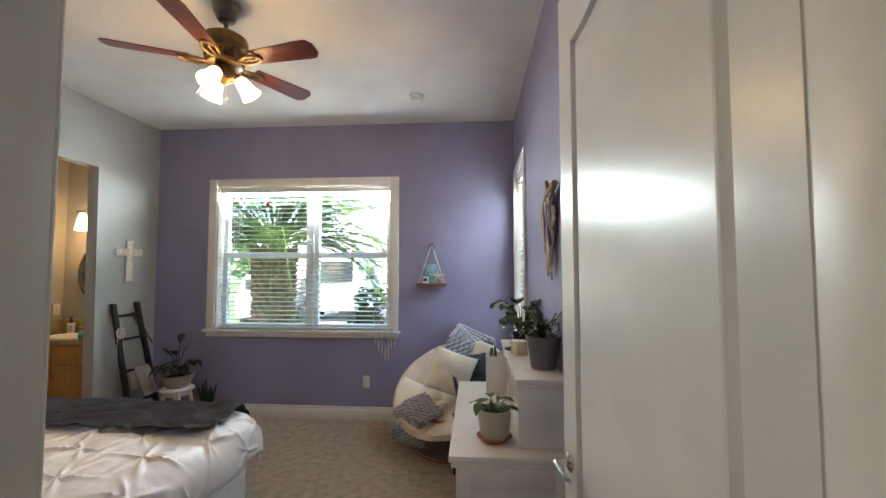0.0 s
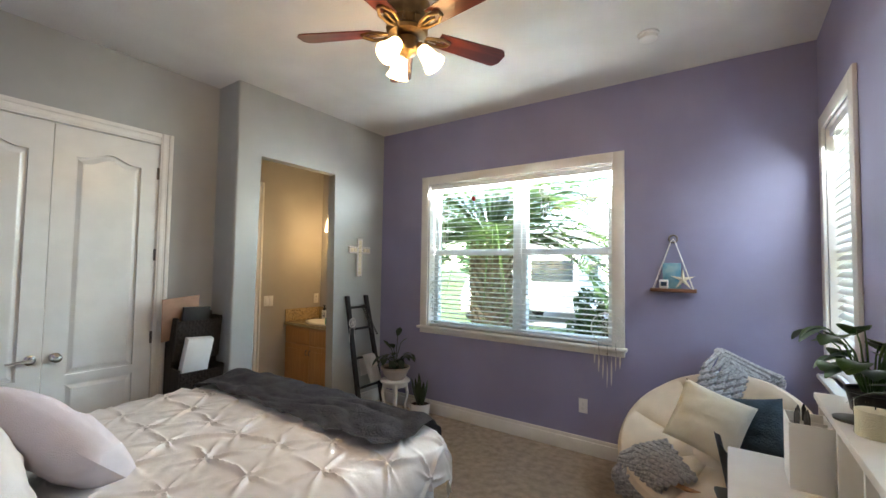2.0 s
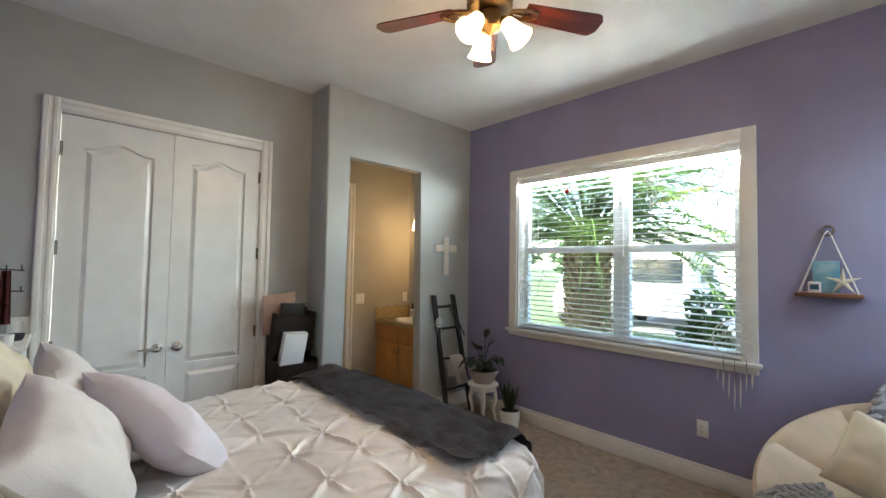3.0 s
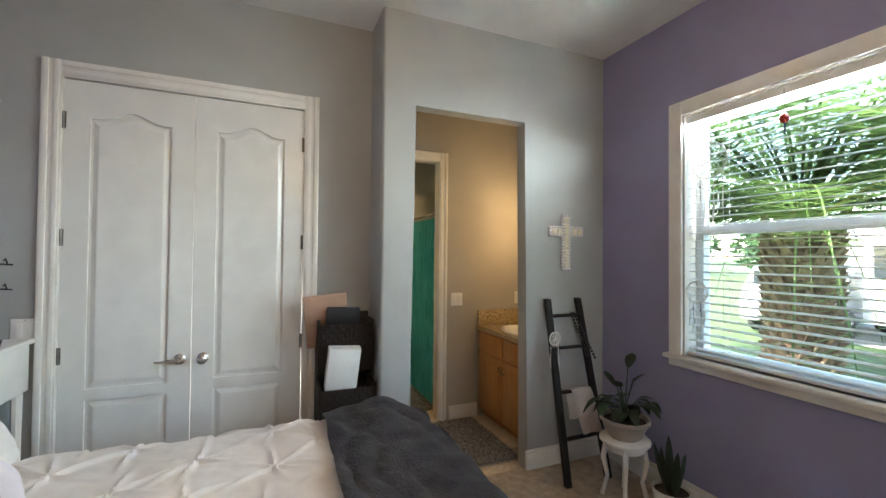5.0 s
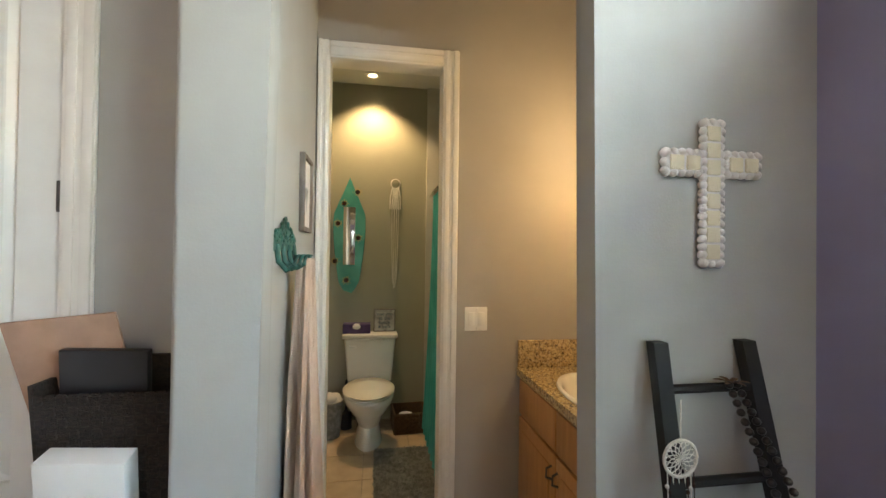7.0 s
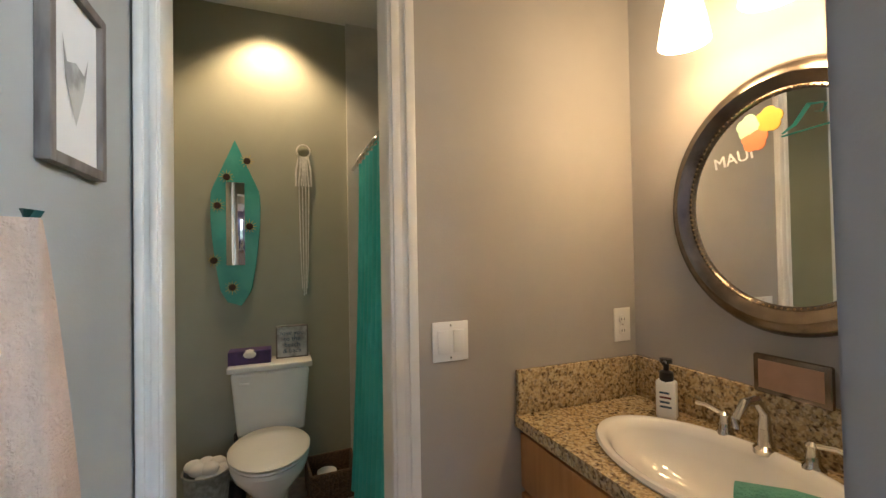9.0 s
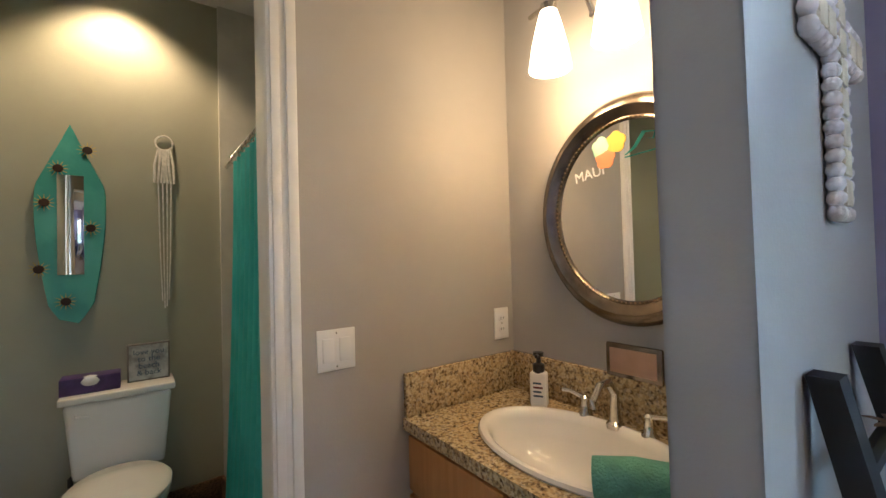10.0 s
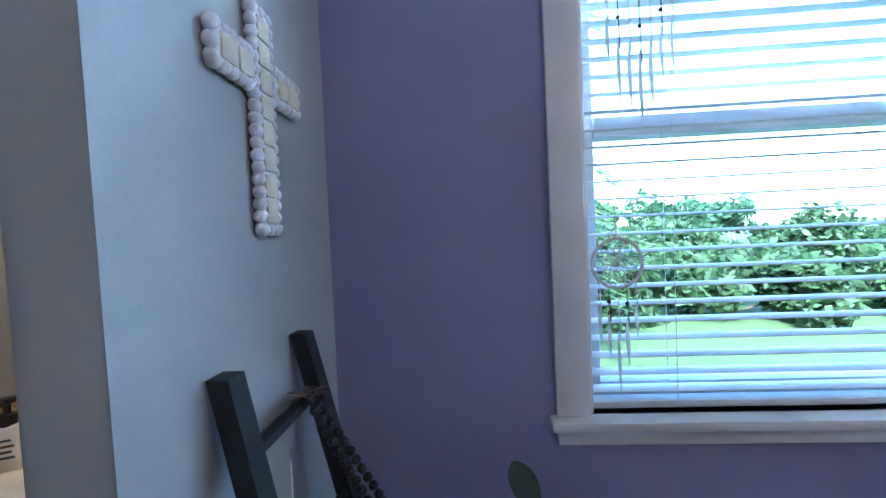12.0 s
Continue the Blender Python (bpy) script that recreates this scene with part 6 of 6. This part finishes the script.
inner = [(SXc + 0.95 * SRX * math.cos(2 * math.pi * k / n), SYc + 0.95 * SRY * math.sin(2 * math.pi * k / n)) for k in range(n)]
rings = [[Vector((x, y, z)) for x, y in pts] for pts, z in ((inner, z0), (outer, z0), (outer, z1), (inner, z1))]
ringmesh(bm, rings, closed=True)
part("slab", bm, GRANITE, ct, smooth=False)
bm = bmnew(); box(bm, VX0 + 0.002, VX0 + 0.02, VY0 + 0.005, BY - 0.022, z1, 0.995, 0.003); part("side_splash", bm, GRANITE, ct)
bm = bmnew(); box(bm, VX0 + 0.002, VX1 - 0.002, BY - 0.022, BY - 0.001, z1, 0.995, 0.003); part("back_splash", bm, GRANITE, ct)
sk = thing("sink", "white oval drop-in sink in the granite counter", "sink", (SXc, SYc, z1))
bm = bmnew()
prof = [(0.93, -0.003), (1.0, 0.0), (1.02, 0.006), (1.0, 0.014), (0.95, 0.016), (0.90, 0.010), (0.86, -0.01), (0.78, -0.06), (0.60, -0.105), (0.3, -0.125), (0.06, -0.13)]
lathe(bm, prof, seg=48, sx=SRX, sy=SRY, cap=False); part("bowl", bm, CERAMIC, sk)
bm = bmnew(); lathe(bm, [(0.024, -0.131), (0.024, -0.126), (0.015, -0.128), (0.001, -0.129)], seg=16); part("drain", bm, CHROME, sk)
fc = thing("faucet", "brushed nickel faucet with two lever handles", "faucet", (-4.40, 5.425, z1 + 0.002))
bm = bmnew(); lathe(bm, [(0.026, 0), (0.026, 0.012), (0.016, 0.02), (0.014, 0.06)], seg=18)
tube(bm, [(0, 0, 0.05), (0, 0, 0.10), (0, -0.03, 0.135), (0, -0.07, 0.135), (0, -0.105, 0.10), (0, -0.11, 0.08)], [0.014, 0.013, 0.012, 0.011, 0.010, 0.011], 12); part("spout", bm, CHROME, fc)
for sx in (-1, 1):
    bm = bmnew(); lathe(bm, [(0.024, 0), (0.024, 0.01), (0.015, 0.02), (0.012, 0.055), (0.015, 0.062), (0.006, 0.07)], (sx * 0.10, 0, 0), 16)
    tube(bm, [(sx * 0.10, 0, 0.06), (sx * 0.15, -0.005, 0.072), (sx * 0.175, -0.008, 0.070)], [0.008, 0.007, 0.008], 8); part("lever_handle", bm, CHROME, fc)
sp = thing("soap_bottle", "white foaming soap bottle with a black pump", "soap bottle", (-4.66, 5.40, z1), 30)
bm = bmnew(); box(bm, -0.028, 0.028, -0.02, 0.02, 0, 0.115, 0.008, 3); part("bottle", bm, PLASTIC, sp)
bm = bmnew(); lathe(bm, [(0.018, 0.112), (0.02, 0.12), (0.02, 0.14), (0.008, 0.145), (0.008, 0.165), (0.018, 0.168), (0.018, 0.18), (0.002, 0.182)], seg=16); tube(bm, [(0, 0, 0.174), (0, -0.035, 0.172)], 0.006, 6); part("pump", bm, BLKPLAS, sp)
for k in range(4):
    bm = bmnew(); box(bm, -0.016, 0.016 - 0.005 * (k % 2), -0.0206, -0.0202, 0.035 + k * 0.014, 0.041 + k * 0.014); part("label_line", bm, NAVY if k != 2 else MAROON, sp)
bm = bmnew()
tube(bm, [(-0.10, -0.06, 0.045), (-0.03, -0.02, 0.05), (0.05, 0.02, 0.05), (0.10, 0.05, 0.045)], [0.04, 0.046, 0.046, 0.04], 16)
solid("rolled_towel", bm, TEALTOWEL, "rolled seafoam green hand towel on the counter", "towel", loc=(-4.14, 5.14, z1 - 0.002))
bm = bmnew(); box(bm, -0.085, 0.085, -0.008, 0.008, 0, 0.10, 0.006)
fr = solid("small_frame", bm, MIRFRAME, "small bronze frame leaning behind the faucet", "picture frame", loc=(-4.36, BY - 0.035, 0.995))
fr.location.z = 0.995
bm = bmnew(); box(bm, -0.07, 0.07, -0.0095, -0.008, 0.014, 0.086); part("tan_insert", bm, CARD, fr)

# oval mirror
mr = thing("oval_mirror", "oval wall mirror in a broad bronze frame", "mirror", (-4.378, BY, 1.488))
MRX, MRZ = 0.310, 0.342
bm = bmnew()
prof = [(1.0, 0.0), (1.0, 0.018), (0.965, 0.034), (0.90, 0.040), (0.85, 0.030), (0.815, 0.020), (0.80, 0.022), (0.785, 0.012), (0.785, 0.0)]
lathe(bm, prof, seg=64, sx=1, sy=1, cap=False)
for v in bm.verts:
    x, y, z = v.co
    v.co = Vector((x * MRX, -z, y * MRZ))
part("mirror_frame", bm, MIRFRAME, mr, "broad bronze frame")
bm = bmnew()
vs = [bm.verts.new((MRX * 0.79 * math.cos(2 * math.pi * k / 64), -0.010, MRZ * 0.79 * math.sin(2 * math.pi * k / 64))) for k in range(64)]
bm.faces.new(vs)
part("mirror_glass", bm, MIRROR, mr, "clear mirror glass", smooth=False)
bm = bmnew()
for k in range(110):
    a = 2 * math.pi * k / 110
    ball(bm, (MRX * 0.80 * math.cos(a), -0.021, MRZ * 0.80 * math.sin(a)), 0.0032, 1)
part("bead_rim", bm, BRASS, mr)
text_part("lettering", "MAUI", 0.046, pose(-0.122, -0.0112, 0.115, 90, -8, 0) @ pose(0, 0, 0), PAPER, mr)
for fx, fz, mt in ((-0.078, 0.206, MINT), (-0.03, 0.212, YELLOW), (-0.066, 0.17, ORANGE)):
    bm = bmnew()
    for k in range(5):
        a = 2 * math.pi * k / 5 + 0.3
        lathe(bm, [(0.019, 0), (0.018, 0.0012), (0.001, 0.0016)], (fx + 0.016 * math.cos(a), -0.0112, fz + 0.016 * math.sin(a)), 12, m=pose(0, 0, 0, 90))
    part("flower_sticker", bm, mt, mr)
bm = bmnew()
tube(bm, [(0.0, -0.0115, 0.165), (0.03, -0.0115, 0.18), (0.06, -0.0115, 0.22), (0.09, -0.0115, 0.215), (0.085, -0.0115, 0.195), (0.07, -0.0115, 0.20)], [0.003, 0.008, 0.01, 0.006, 0.004, 0.002], 6, squash=0.1)
tube(bm, [(0.0, -0.0115, 0.158), (0.12, -0.0115, 0.165)], 0.006, 6, squash=0.1)
part("wave_sticker", bm, AQUA, mr)

# vanity light
vl = thing("vanity_light", "two-lamp chrome bath light with lit glass shades", "light", (-4.415, BY, 2.07))
bm = bmnew(); lathe(bm, [(0.06, 0), (0.06, 0.012), (0.045, 0.022), (0.01, 0.03), (0.01, 0.10)], (0, 0, 0), 24, m=pose(0, 0, 0, 90)); part("back_plate", bm, CHROME, vl)
bm = bmnew(); tube(bm, [(-0.19, -0.155, 0.06), (-0.08, -0.155, 0.07), (0.08, -0.155, 0.07), (0.19, -0.155, 0.06)], 0.008, 8); tube(bm, [(0, -0.09, 0), (0, -0.15, 0.07)], 0.008, 8); part("bar", bm, CHROME, vl)
for sx in (-0.11, 0.11):
    bm = bmnew(); lathe(bm, [(0.024, 0.035), (0.026, 0.06), (0.012, 0.068)], (sx, -0.16, 0), 18); part("socket_cup", bm, CHROME, vl)
    bm = bmnew(); lathe(bm, [(0.026, 0.04), (0.038, 0.0), (0.054, -0.07), (0.065, -0.14), (0.063, -0.14), (0.051, -0.07), (0.035, 0.0), (0.02, 0.038)], (sx, -0.16, 0), 24, cap=False)
    s_ = part("shade", bm, SHADE, vl, "lit frosted glass shade"); s_.visible_shadow = False

# hooks, robe and picture on the bathroom wall
hk = thing("hook_rack", "green cast iron hook rack with leafy crest", "hooks", (-4.195, BB, 1.452))
bm = bmnew(); box(bm, -0.16, 0.16, 0, 0.012, -0.02, 0.02, 0.005); part("bar", bm, GREENIRON, hk)
rnd = random.Random(2)
bm = bmnew()
for k in range(70):
    x = rnd.uniform(-0.145, 0.145); z = rnd.uniform(0.012, 0.018 + 0.062 * (1 - abs(x) / 0.16))
    o = len(bm.verts)
    ball(bm, (0, 0, 0), rnd.uniform(0.006, 0.011), 1, (1.9, 0.7, 0.8))
    bm.verts.ensure_lookup_table()
    bmesh.ops.transform(bm, matrix=pose(x, 0.010, z, 0, rnd.uniform(0, 180), 0), verts=bm.verts[o:])
part("crest", bm, GREENIRON, hk, "leafy cast crest")
for x in (-0.12, -0.04, 0.04, 0.12):
    bm = bmnew(); tube(bm, [(x, 0.012, 0), (x, 0.018, -0.05), (x, 0.04, -0.075), (x, 0.062, -0.06), (x, 0.066, -0.03)], [0.008, 0.008, 0.008, 0.008, 0.011], 7); part("hook", bm, GREENIRON, hk)
bm = bmnew()
def robe(s, t):
    w = 0.022 + 0.13 * t ** 0.75
    a = s * 2 * math.pi
    fold = 1 + (0.30 * math.sin(a * 6 + t * 1.5) + 0.14 * math.sin(a * 11 - t * 3)) * min(1, 0.3 + t * 2)
    return Vector((w * math.cos(a) * fold - 0.05 * t, 0.058 + (0.028 + 0.02 * t) * math.sin(a) * fold, -1.05 * t))
grid(bm, lambda s, t: robe(s, t), 130, 40)
solid("bathrobe", bm, ROBE, "beige terry robe hanging from the hook rack", "robe", loc=(-4.285, BB, 1.41))
pf = thing("wall_picture", "shark tooth print in a grey wooden frame", "picture", (-4.565, BB, 1.66))
for args in ((-0.10, -0.082, 0, 0.02, -0.15, 0.15), (0.082, 0.10, 0, 0.02, -0.15, 0.15), (-0.082, 0.082, 0, 0.02, 0.132, 0.15), (-0.082, 0.082, 0, 0.02, -0.15, -0.132)):
    bm = bmnew(); box(bm, *args, 0.002); part("frame_rail", bm, PICFRAME, pf)
bm = bmnew(); box(bm, -0.082, 0.082, 0.001, 0.010, -0.132, 0.132); part("mat_board", bm, PAPER, pf)
bm = bmnew()
pts = [(-0.045, 0.055), (-0.03, 0.02), (0.0, 0.03), (0.03, 0.02), (0.045, 0.06), (0.035, -0.01), (0.0, -0.075), (-0.03, -0.01)]
a_ = [bm.verts.new((x, 0.0115, z)) for x, z in pts]
bm.faces.new(a_); part("tooth_print", bm, ARTGREY, pf, smooth=False)

# ---- toilet room ----
TC = 4.235
tl = thing("toilet", "white two-piece toilet with closed lid", "toilet", (TX + 0.02, TC, 0))
bm = bmnew()
def oval(cx, rx, ry, z, n=28):
    return [Vector((cx + rx * math.cos(2 * math.pi * k / n) * (1.0 if math.cos(2 * math.pi * k / n) > 0 else 0.85), ry * math.sin(2 * math.pi * k / n), z)) for k in range(n)]
ringmesh(bm, [oval(0.36, 0.22, 0.105, 0.0), oval(0.36, 0.21, 0.095, 0.05), oval(0.35, 0.18, 0.085, 0.15), oval(0.39, 0.21, 0.12, 0.24), oval(0.44, 0.25, 0.175, 0.33), oval(0.45, 0.265, 0.187, 0.38), oval(0.45, 0.26, 0.185, 0.395)])
part("bowl", bm, CERAMIC, tl)
bm = bmnew(); ringmesh(bm, [oval(0.45, 0.262, 0.186, 0.398), oval(0.45, 0.27, 0.192, 0.405), oval(0.45, 0.268, 0.19, 0.414)]); part("seat_ring", bm, CERAMIC, tl)
bm = bmnew(); ringmesh(bm, [oval(0.45, 0.262, 0.186, 0.418), oval(0.45, 0.27, 0.192, 0.424), oval(0.45, 0.25, 0.175, 0.438), oval(0.45, 0.1, 0.07, 0.444)]); part("lid", bm, CERAMIC, tl)
bm = bmnew(); vs = box(bm, 0.01, 0.20, -0.205, 0.205, 0.385, 0.735, 0.02, 3)
for v in bm.verts:
    if v.co.z < 0.5:
        v.co.y *= 0.86
part("tank", bm, CERAMIC, tl)
bm = bmnew(); box(bm, 0.0, 0.215, -0.222, 0.222, 0.737, 0.772, 0.010, 3); part("tank_lid", bm, CERAMIC, tl)
bm = bmnew(); tube(bm, [(0.20, -0.16, 0.68), (0.215, -0.16, 0.68), (0.218, -0.11, 0.677)], 0.007, 7); part("flush_lever", bm, PLASTIC, tl)
tb = thing("tissue_box", "purple tissue box with a white tissue on the tank", "tissue box", (TX + 0.13, TC - 0.11, 0.772))
bm = bmnew(); box(bm, -0.055, 0.055, -0.11, 0.11, 0, 0.075, 0.003); part("box", bm, PURPLEBOX, tb)
bm = bmnew(); ball(bm, (0.045, 0, 0.055), 0.035, 2, (0.5, 1.2, 0.8)); part("tissue", bm, PAPER, tb)
bm = bmnew(); box(bm, -0.012, 0.012, -0.09, 0.09, 0, 0.19, 0.003)
sg = solid("wooden_sign", bm, PICFRAME, "small whitewashed sign with painted lettering on the tank", "sign", loc=(TX + 0.10, TC + 0.115, 0.772))
bm = bmnew(); box(bm, 0.012, 0.0135, -0.082, 0.082, 0.008, 0.182); part("face", bm, ARTGREY, sg)
for line, zz in (("love you", 0.135), ("to the", 0.10), ("beach", 0.065), ("& back", 0.03)):
    text_part("lettering", line, 0.038, pose(0.0142, 0, zz, 90, 0, 90), NAVY, sg)
sb = thing("surfboard_mirror", "aqua surfboard wall mirror painted with sunflowers", "mirror", (TX, 4.045, 1.575))
bm = bmnew()
n = 40
def board(t):
    z = -0.49 + 0.98 * t
    return 0.135 * (math.sin(math.pi * min(1, t * 0.62 + 0.22 * t * t + 0.16 * (1 - t))) ** 0.9) * (min(1, (1 - t) * 3.2) ** 0.75) * min(1, 0.15 + t * 9) ** 0.5, z
ring = [board(k / n) for k in range(n + 1)]
pts = [(w, z) for w, z in ring] + [(-w, z) for w, z in ring[::-1][1:-1]]
f0 = [bm.verts.new((0.004, y, z)) for y, z in pts]
f1 = [bm.verts.new((0.022, y * 0.97, z)) for y, z in pts]
bm.faces.new(f0[::-1]); bm.faces.new(f1)
for i in range(len(pts)):
    bm.faces.new((f0[i], f0[(i + 1) % len(pts)], f1[(i + 1) % len(pts)], f1[i]))
part("board", bm, AQUA, sb)
bm = bmnew(); box(bm, 0.0225, 0.026, -0.05, 0.05, -0.25, 0.24, 0.001); part("mirror_glass", bm, MIRROR, sb)
for y, z in ((0.065, 0.37), (-0.045, 0.27), (-0.095, 0.10), (0.075, -0.02), (-0.115, -0.22), (-0.02, -0.38)):
    bm = bmnew()
    for k in range(12):
        a = 2 * math.pi * k / 12
        p, q = Vector((0.0235, y + 0.012 * math.cos(a - 0.22), z + 0.012 * math.sin(a - 0.22))), Vector((0.0235, y + 0.012 * math.cos(a + 0.22), z + 0.012 * math.sin(a + 0.22)))
        bm.faces.new((bm.verts.new(p), bm.verts.new(Vector((0.0245, y + 0.045 * math.cos(a), z + 0.045 * math.sin(a)))), bm.verts.new(q)))
    fl = part("sunflower", bm, YELLOW, sb, smooth=False)
    bm = bmnew(); lathe(bm, [(0.02, 0.0), (0.018, 0.004), (0.001, 0.005)], (0.0245, y, z), 14, m=pose(0, 0, 0, 0, 90)); part("flower_centre", bm, SEED, fl)
mc = thing("macrame_hanging", "white macrame hanging with long cords", "wall hanging", (TX + 0.012, 4.43, 2.03))
bm = bmnew(); tube(bm, [(0, 0.04 * math.cos(2 * math.pi * k / 20), 0.04 * math.sin(2 * math.pi * k / 20)) for k in range(20)], 0.005, 6, True); part("ring", bm, STRING, mc)
bm = bmnew()
for k in range(7):
    y = -0.045 + 0.015 * k
    tube(bm, [(0, y * 0.6, -0.035), (0.004, y + 0.01 * math.sin(k), -0.12), (0, y, -0.22)], 0.006, 5)
tagged(part("knotwork", bm, STRING, mc), kind="stuff")
for y in (-0.028, -0.008, 0.012, 0.03):
    bm = bmnew(); tube(bm, [(0, y, -0.22), (0.003, y * 0.8, -0.6), (0, y * 0.5, -0.92 + abs(y) * 2)], 0.0035, 5); part("cord", bm, STRING, mc)
bk = thing("wicker_basket", "brown woven basket with toilet rolls on the tiles", "basket", (TX + 0.22, 4.56, 0.008), 4)
for args in ((-0.13, 0.13, -0.14, -0.125, 0.01, 0.16), (-0.13, 0.13, 0.125, 0.14, 0.01, 0.16), (-0.13, -0.115, -0.125, 0.125, 0.01, 0.16), (0.115, 0.13, -0.125, 0.125, 0.01, 0.16), (-0.13, 0.13, -0.14, 0.14, 0.0, 0.01)):
    bm = bmnew(); box(bm, *args, 0.004); part("side", bm, BASKET, bk)
bm = bmnew()
for j in range(5):
    for i in range(11):
        box(bm, 0.129, 0.134 + 0.003 * ((i + j) % 2), -0.138 + i * 0.0252, -0.114 + i * 0.0252, 0.012 + j * 0.029, 0.039 + j * 0.029, 0.004, 1)
part("weave", bm, BASKET, bk)
bm = bmnew(); lathe(bm, [(0.02, -0.05), (0.055, -0.05), (0.055, 0.05), (0.02, 0.05)], (0, 0, 0), 24)
solid("toilet_roll", bm, PAPER, "white toilet roll in the basket", "toilet roll", loc=(TX + 0.22, 4.53, 0.07))
bn = thing("waste_bin", "grey plastic waste bin with a white liner", "bin", (TX + 0.30, 3.93, 0.008))
bm = bmnew(); lathe(bm, [(0.001, 0.004), (0.085, 0.0), (0.11, 0.27), (0.115, 0.27), (0.115, 0.28), (0.105, 0.28), (0.08, 0.01), (0.001, 0.01)], seg=24, cap=False); part("bucket", bm, MATG, bn)
bm = bmnew()
for k in range(9):
    ball(bm, (0.06 * math.cos(k * 2.4), 0.06 * math.sin(k * 2.4), 0.265 + 0.02 * (k % 3)), 0.045, 2, (1, 1, 0.7))
part("liner", bm, PAPER, bn)
tbp = thing("toilet_brush", "black toilet brush in its holder", "brush", (TX + 0.16, 4.05, 0.008))
bm = bmnew(); lathe(bm, [(0.001, 0), (0.05, 0), (0.045, 0.12), (0.02, 0.13), (0.011, 0.15), (0.011, 0.38), (0.002, 0.39)], seg=18); part("holder", bm, BLKPLAS, tbp)
bm = bmnew(); lathe(bm, [(0.065, 0.0), (0.065, -0.006), (0.05, -0.008)], (0, 0, 0), 28)
dl = solid("downlight", bm, PLASTIC, "recessed ceiling downlight, lit", "light", loc=(-6.24, 4.225, 2.88))
bm = bmnew(); lathe(bm, [(0.048, -0.007), (0.03, -0.0085), (0.001, -0.009)], seg=24); part("lens", bm, GLOW, dl)

# shower curtain, rod, tub
sc = thing("shower_curtain", "pleated turquoise shower curtain on a steel rod", "curtain", (0, 0, 0))
CY = 4.735
bm = bmnew(); tube(bm, [(TX + 0.03, CY, 1.93), (BX - 0.11, CY, 1.93)], 0.012, 10); part("rod", bm, CHROME, sc)
bm = bmnew()
def curt(s, t):
    x = TX + 0.30 + 1.10 * s
    f = 0.035 * math.sin(s * 2 * math.pi * 11 + 0.6 * math.sin(t * 3)) * (0.6 + 0.5 * t)
    return Vector((x + 0.012 * math.cos(s * 69), CY + f - 0.05 * t * t, 1.89 - 1.83 * t))
grid(bm, curt, 200, 16, 0.002); part("curtain", bm, CURTAIN, sc)
for k in range(12):
    bm = bmnew(); x = TX + 0.31 + 1.10 * k / 12
    tube(bm, [(x, CY + 0.022 * math.cos(2 * math.pi * i / 12), 1.915 + 0.03 * math.sin(2 * math.pi * i / 12)) for i in range(12)], 0.003, 5, True); part("ring", bm, CHROME, sc)
tubm = thing("bathtub", "white bathtub behind the curtain", "bathtub", (0, 0, 0))
bm = bmnew(); box(bm, TX + 0.04, BX - 0.13, 4.80, 4.88, 0.0, 0.45, 0.02, 3); part("apron", bm, CERAMIC, tubm)
bm = bmnew(); box(bm, TX + 0.04, BX - 0.13, 4.88, 5.49, 0.0, 0.16, 0.01); part("basin", bm, CERAMIC, tubm)

# rugs
def shag(name, x0, x1, y0, y1, mat, label, n, seed, h=0.022):
    th = thing(name, label, "rug", ((x0 + x1) / 2, (y0 + y1) / 2, 0.008), 0)
    w, l = x1 - x0, y1 - y0
    bm = bmnew(); box(bm, -w / 2, w / 2, -l / 2, l / 2, 0, 0.012, 0.004); part("backing", bm, mat, th)
    rnd = random.Random(seed)
    bm = bmnew()
    for k in range(n):
        p = Vector((rnd.uniform(-w / 2, w / 2), rnd.uniform(-l / 2, l / 2), 0.011))
        d = Vector((rnd.uniform(-1, 1), rnd.uniform(-1, 1), 0)).normalized() * rnd.uniform(0.004, 0.014)
        s = Vector((-d.y, d.x, 0)).normalized() * 0.0045
        t = p + d + Vector((0, 0, h * rnd.uniform(0.5, 1.1)))
        bm.faces.new((bm.verts.new(p - s), bm.verts.new(p + s), bm.verts.new(t + s * 0.8), bm.verts.new(t - s * 0.8)))
    tagged(part("pile", bm, mat, th, smooth=False), kind="stuff")
shag("shag_rug", -4.80, -4.03, 4.47, 4.90, RUGM, "mottled grey shag rug before the vanity", 16000, 4)
shag("bath_mat", -5.85, -5.15, 4.28, 4.70, MATG, "flat grey bath mat before the tub", 9000, 6, 0.012)

# bathroom floor tiles
tw = 0.325
bm = bmnew(); box(bm, -tw / 2 + 0.002, tw / 2 - 0.002, -tw / 2 + 0.002, tw / 2 - 0.002, 0.0005, 0.008, 0.002, 1)
tile_mesh = finish("tile", bm, TILE)
for i in range(9):
    for j in range(6):
        x, y = -6.30 + i * tw, 3.72 + j * tw
        if x - tw / 2 < -6.46 or y + tw / 2 > 5.62 or (x + tw / 2 > BX - 0.11 and y - tw / 2 < 3.89) or x + tw / 2 > WX:
            continue
        ob = new("tile", tile_mesh)
        ob.parent, ob.location = bath_floor, (x, y, 0)
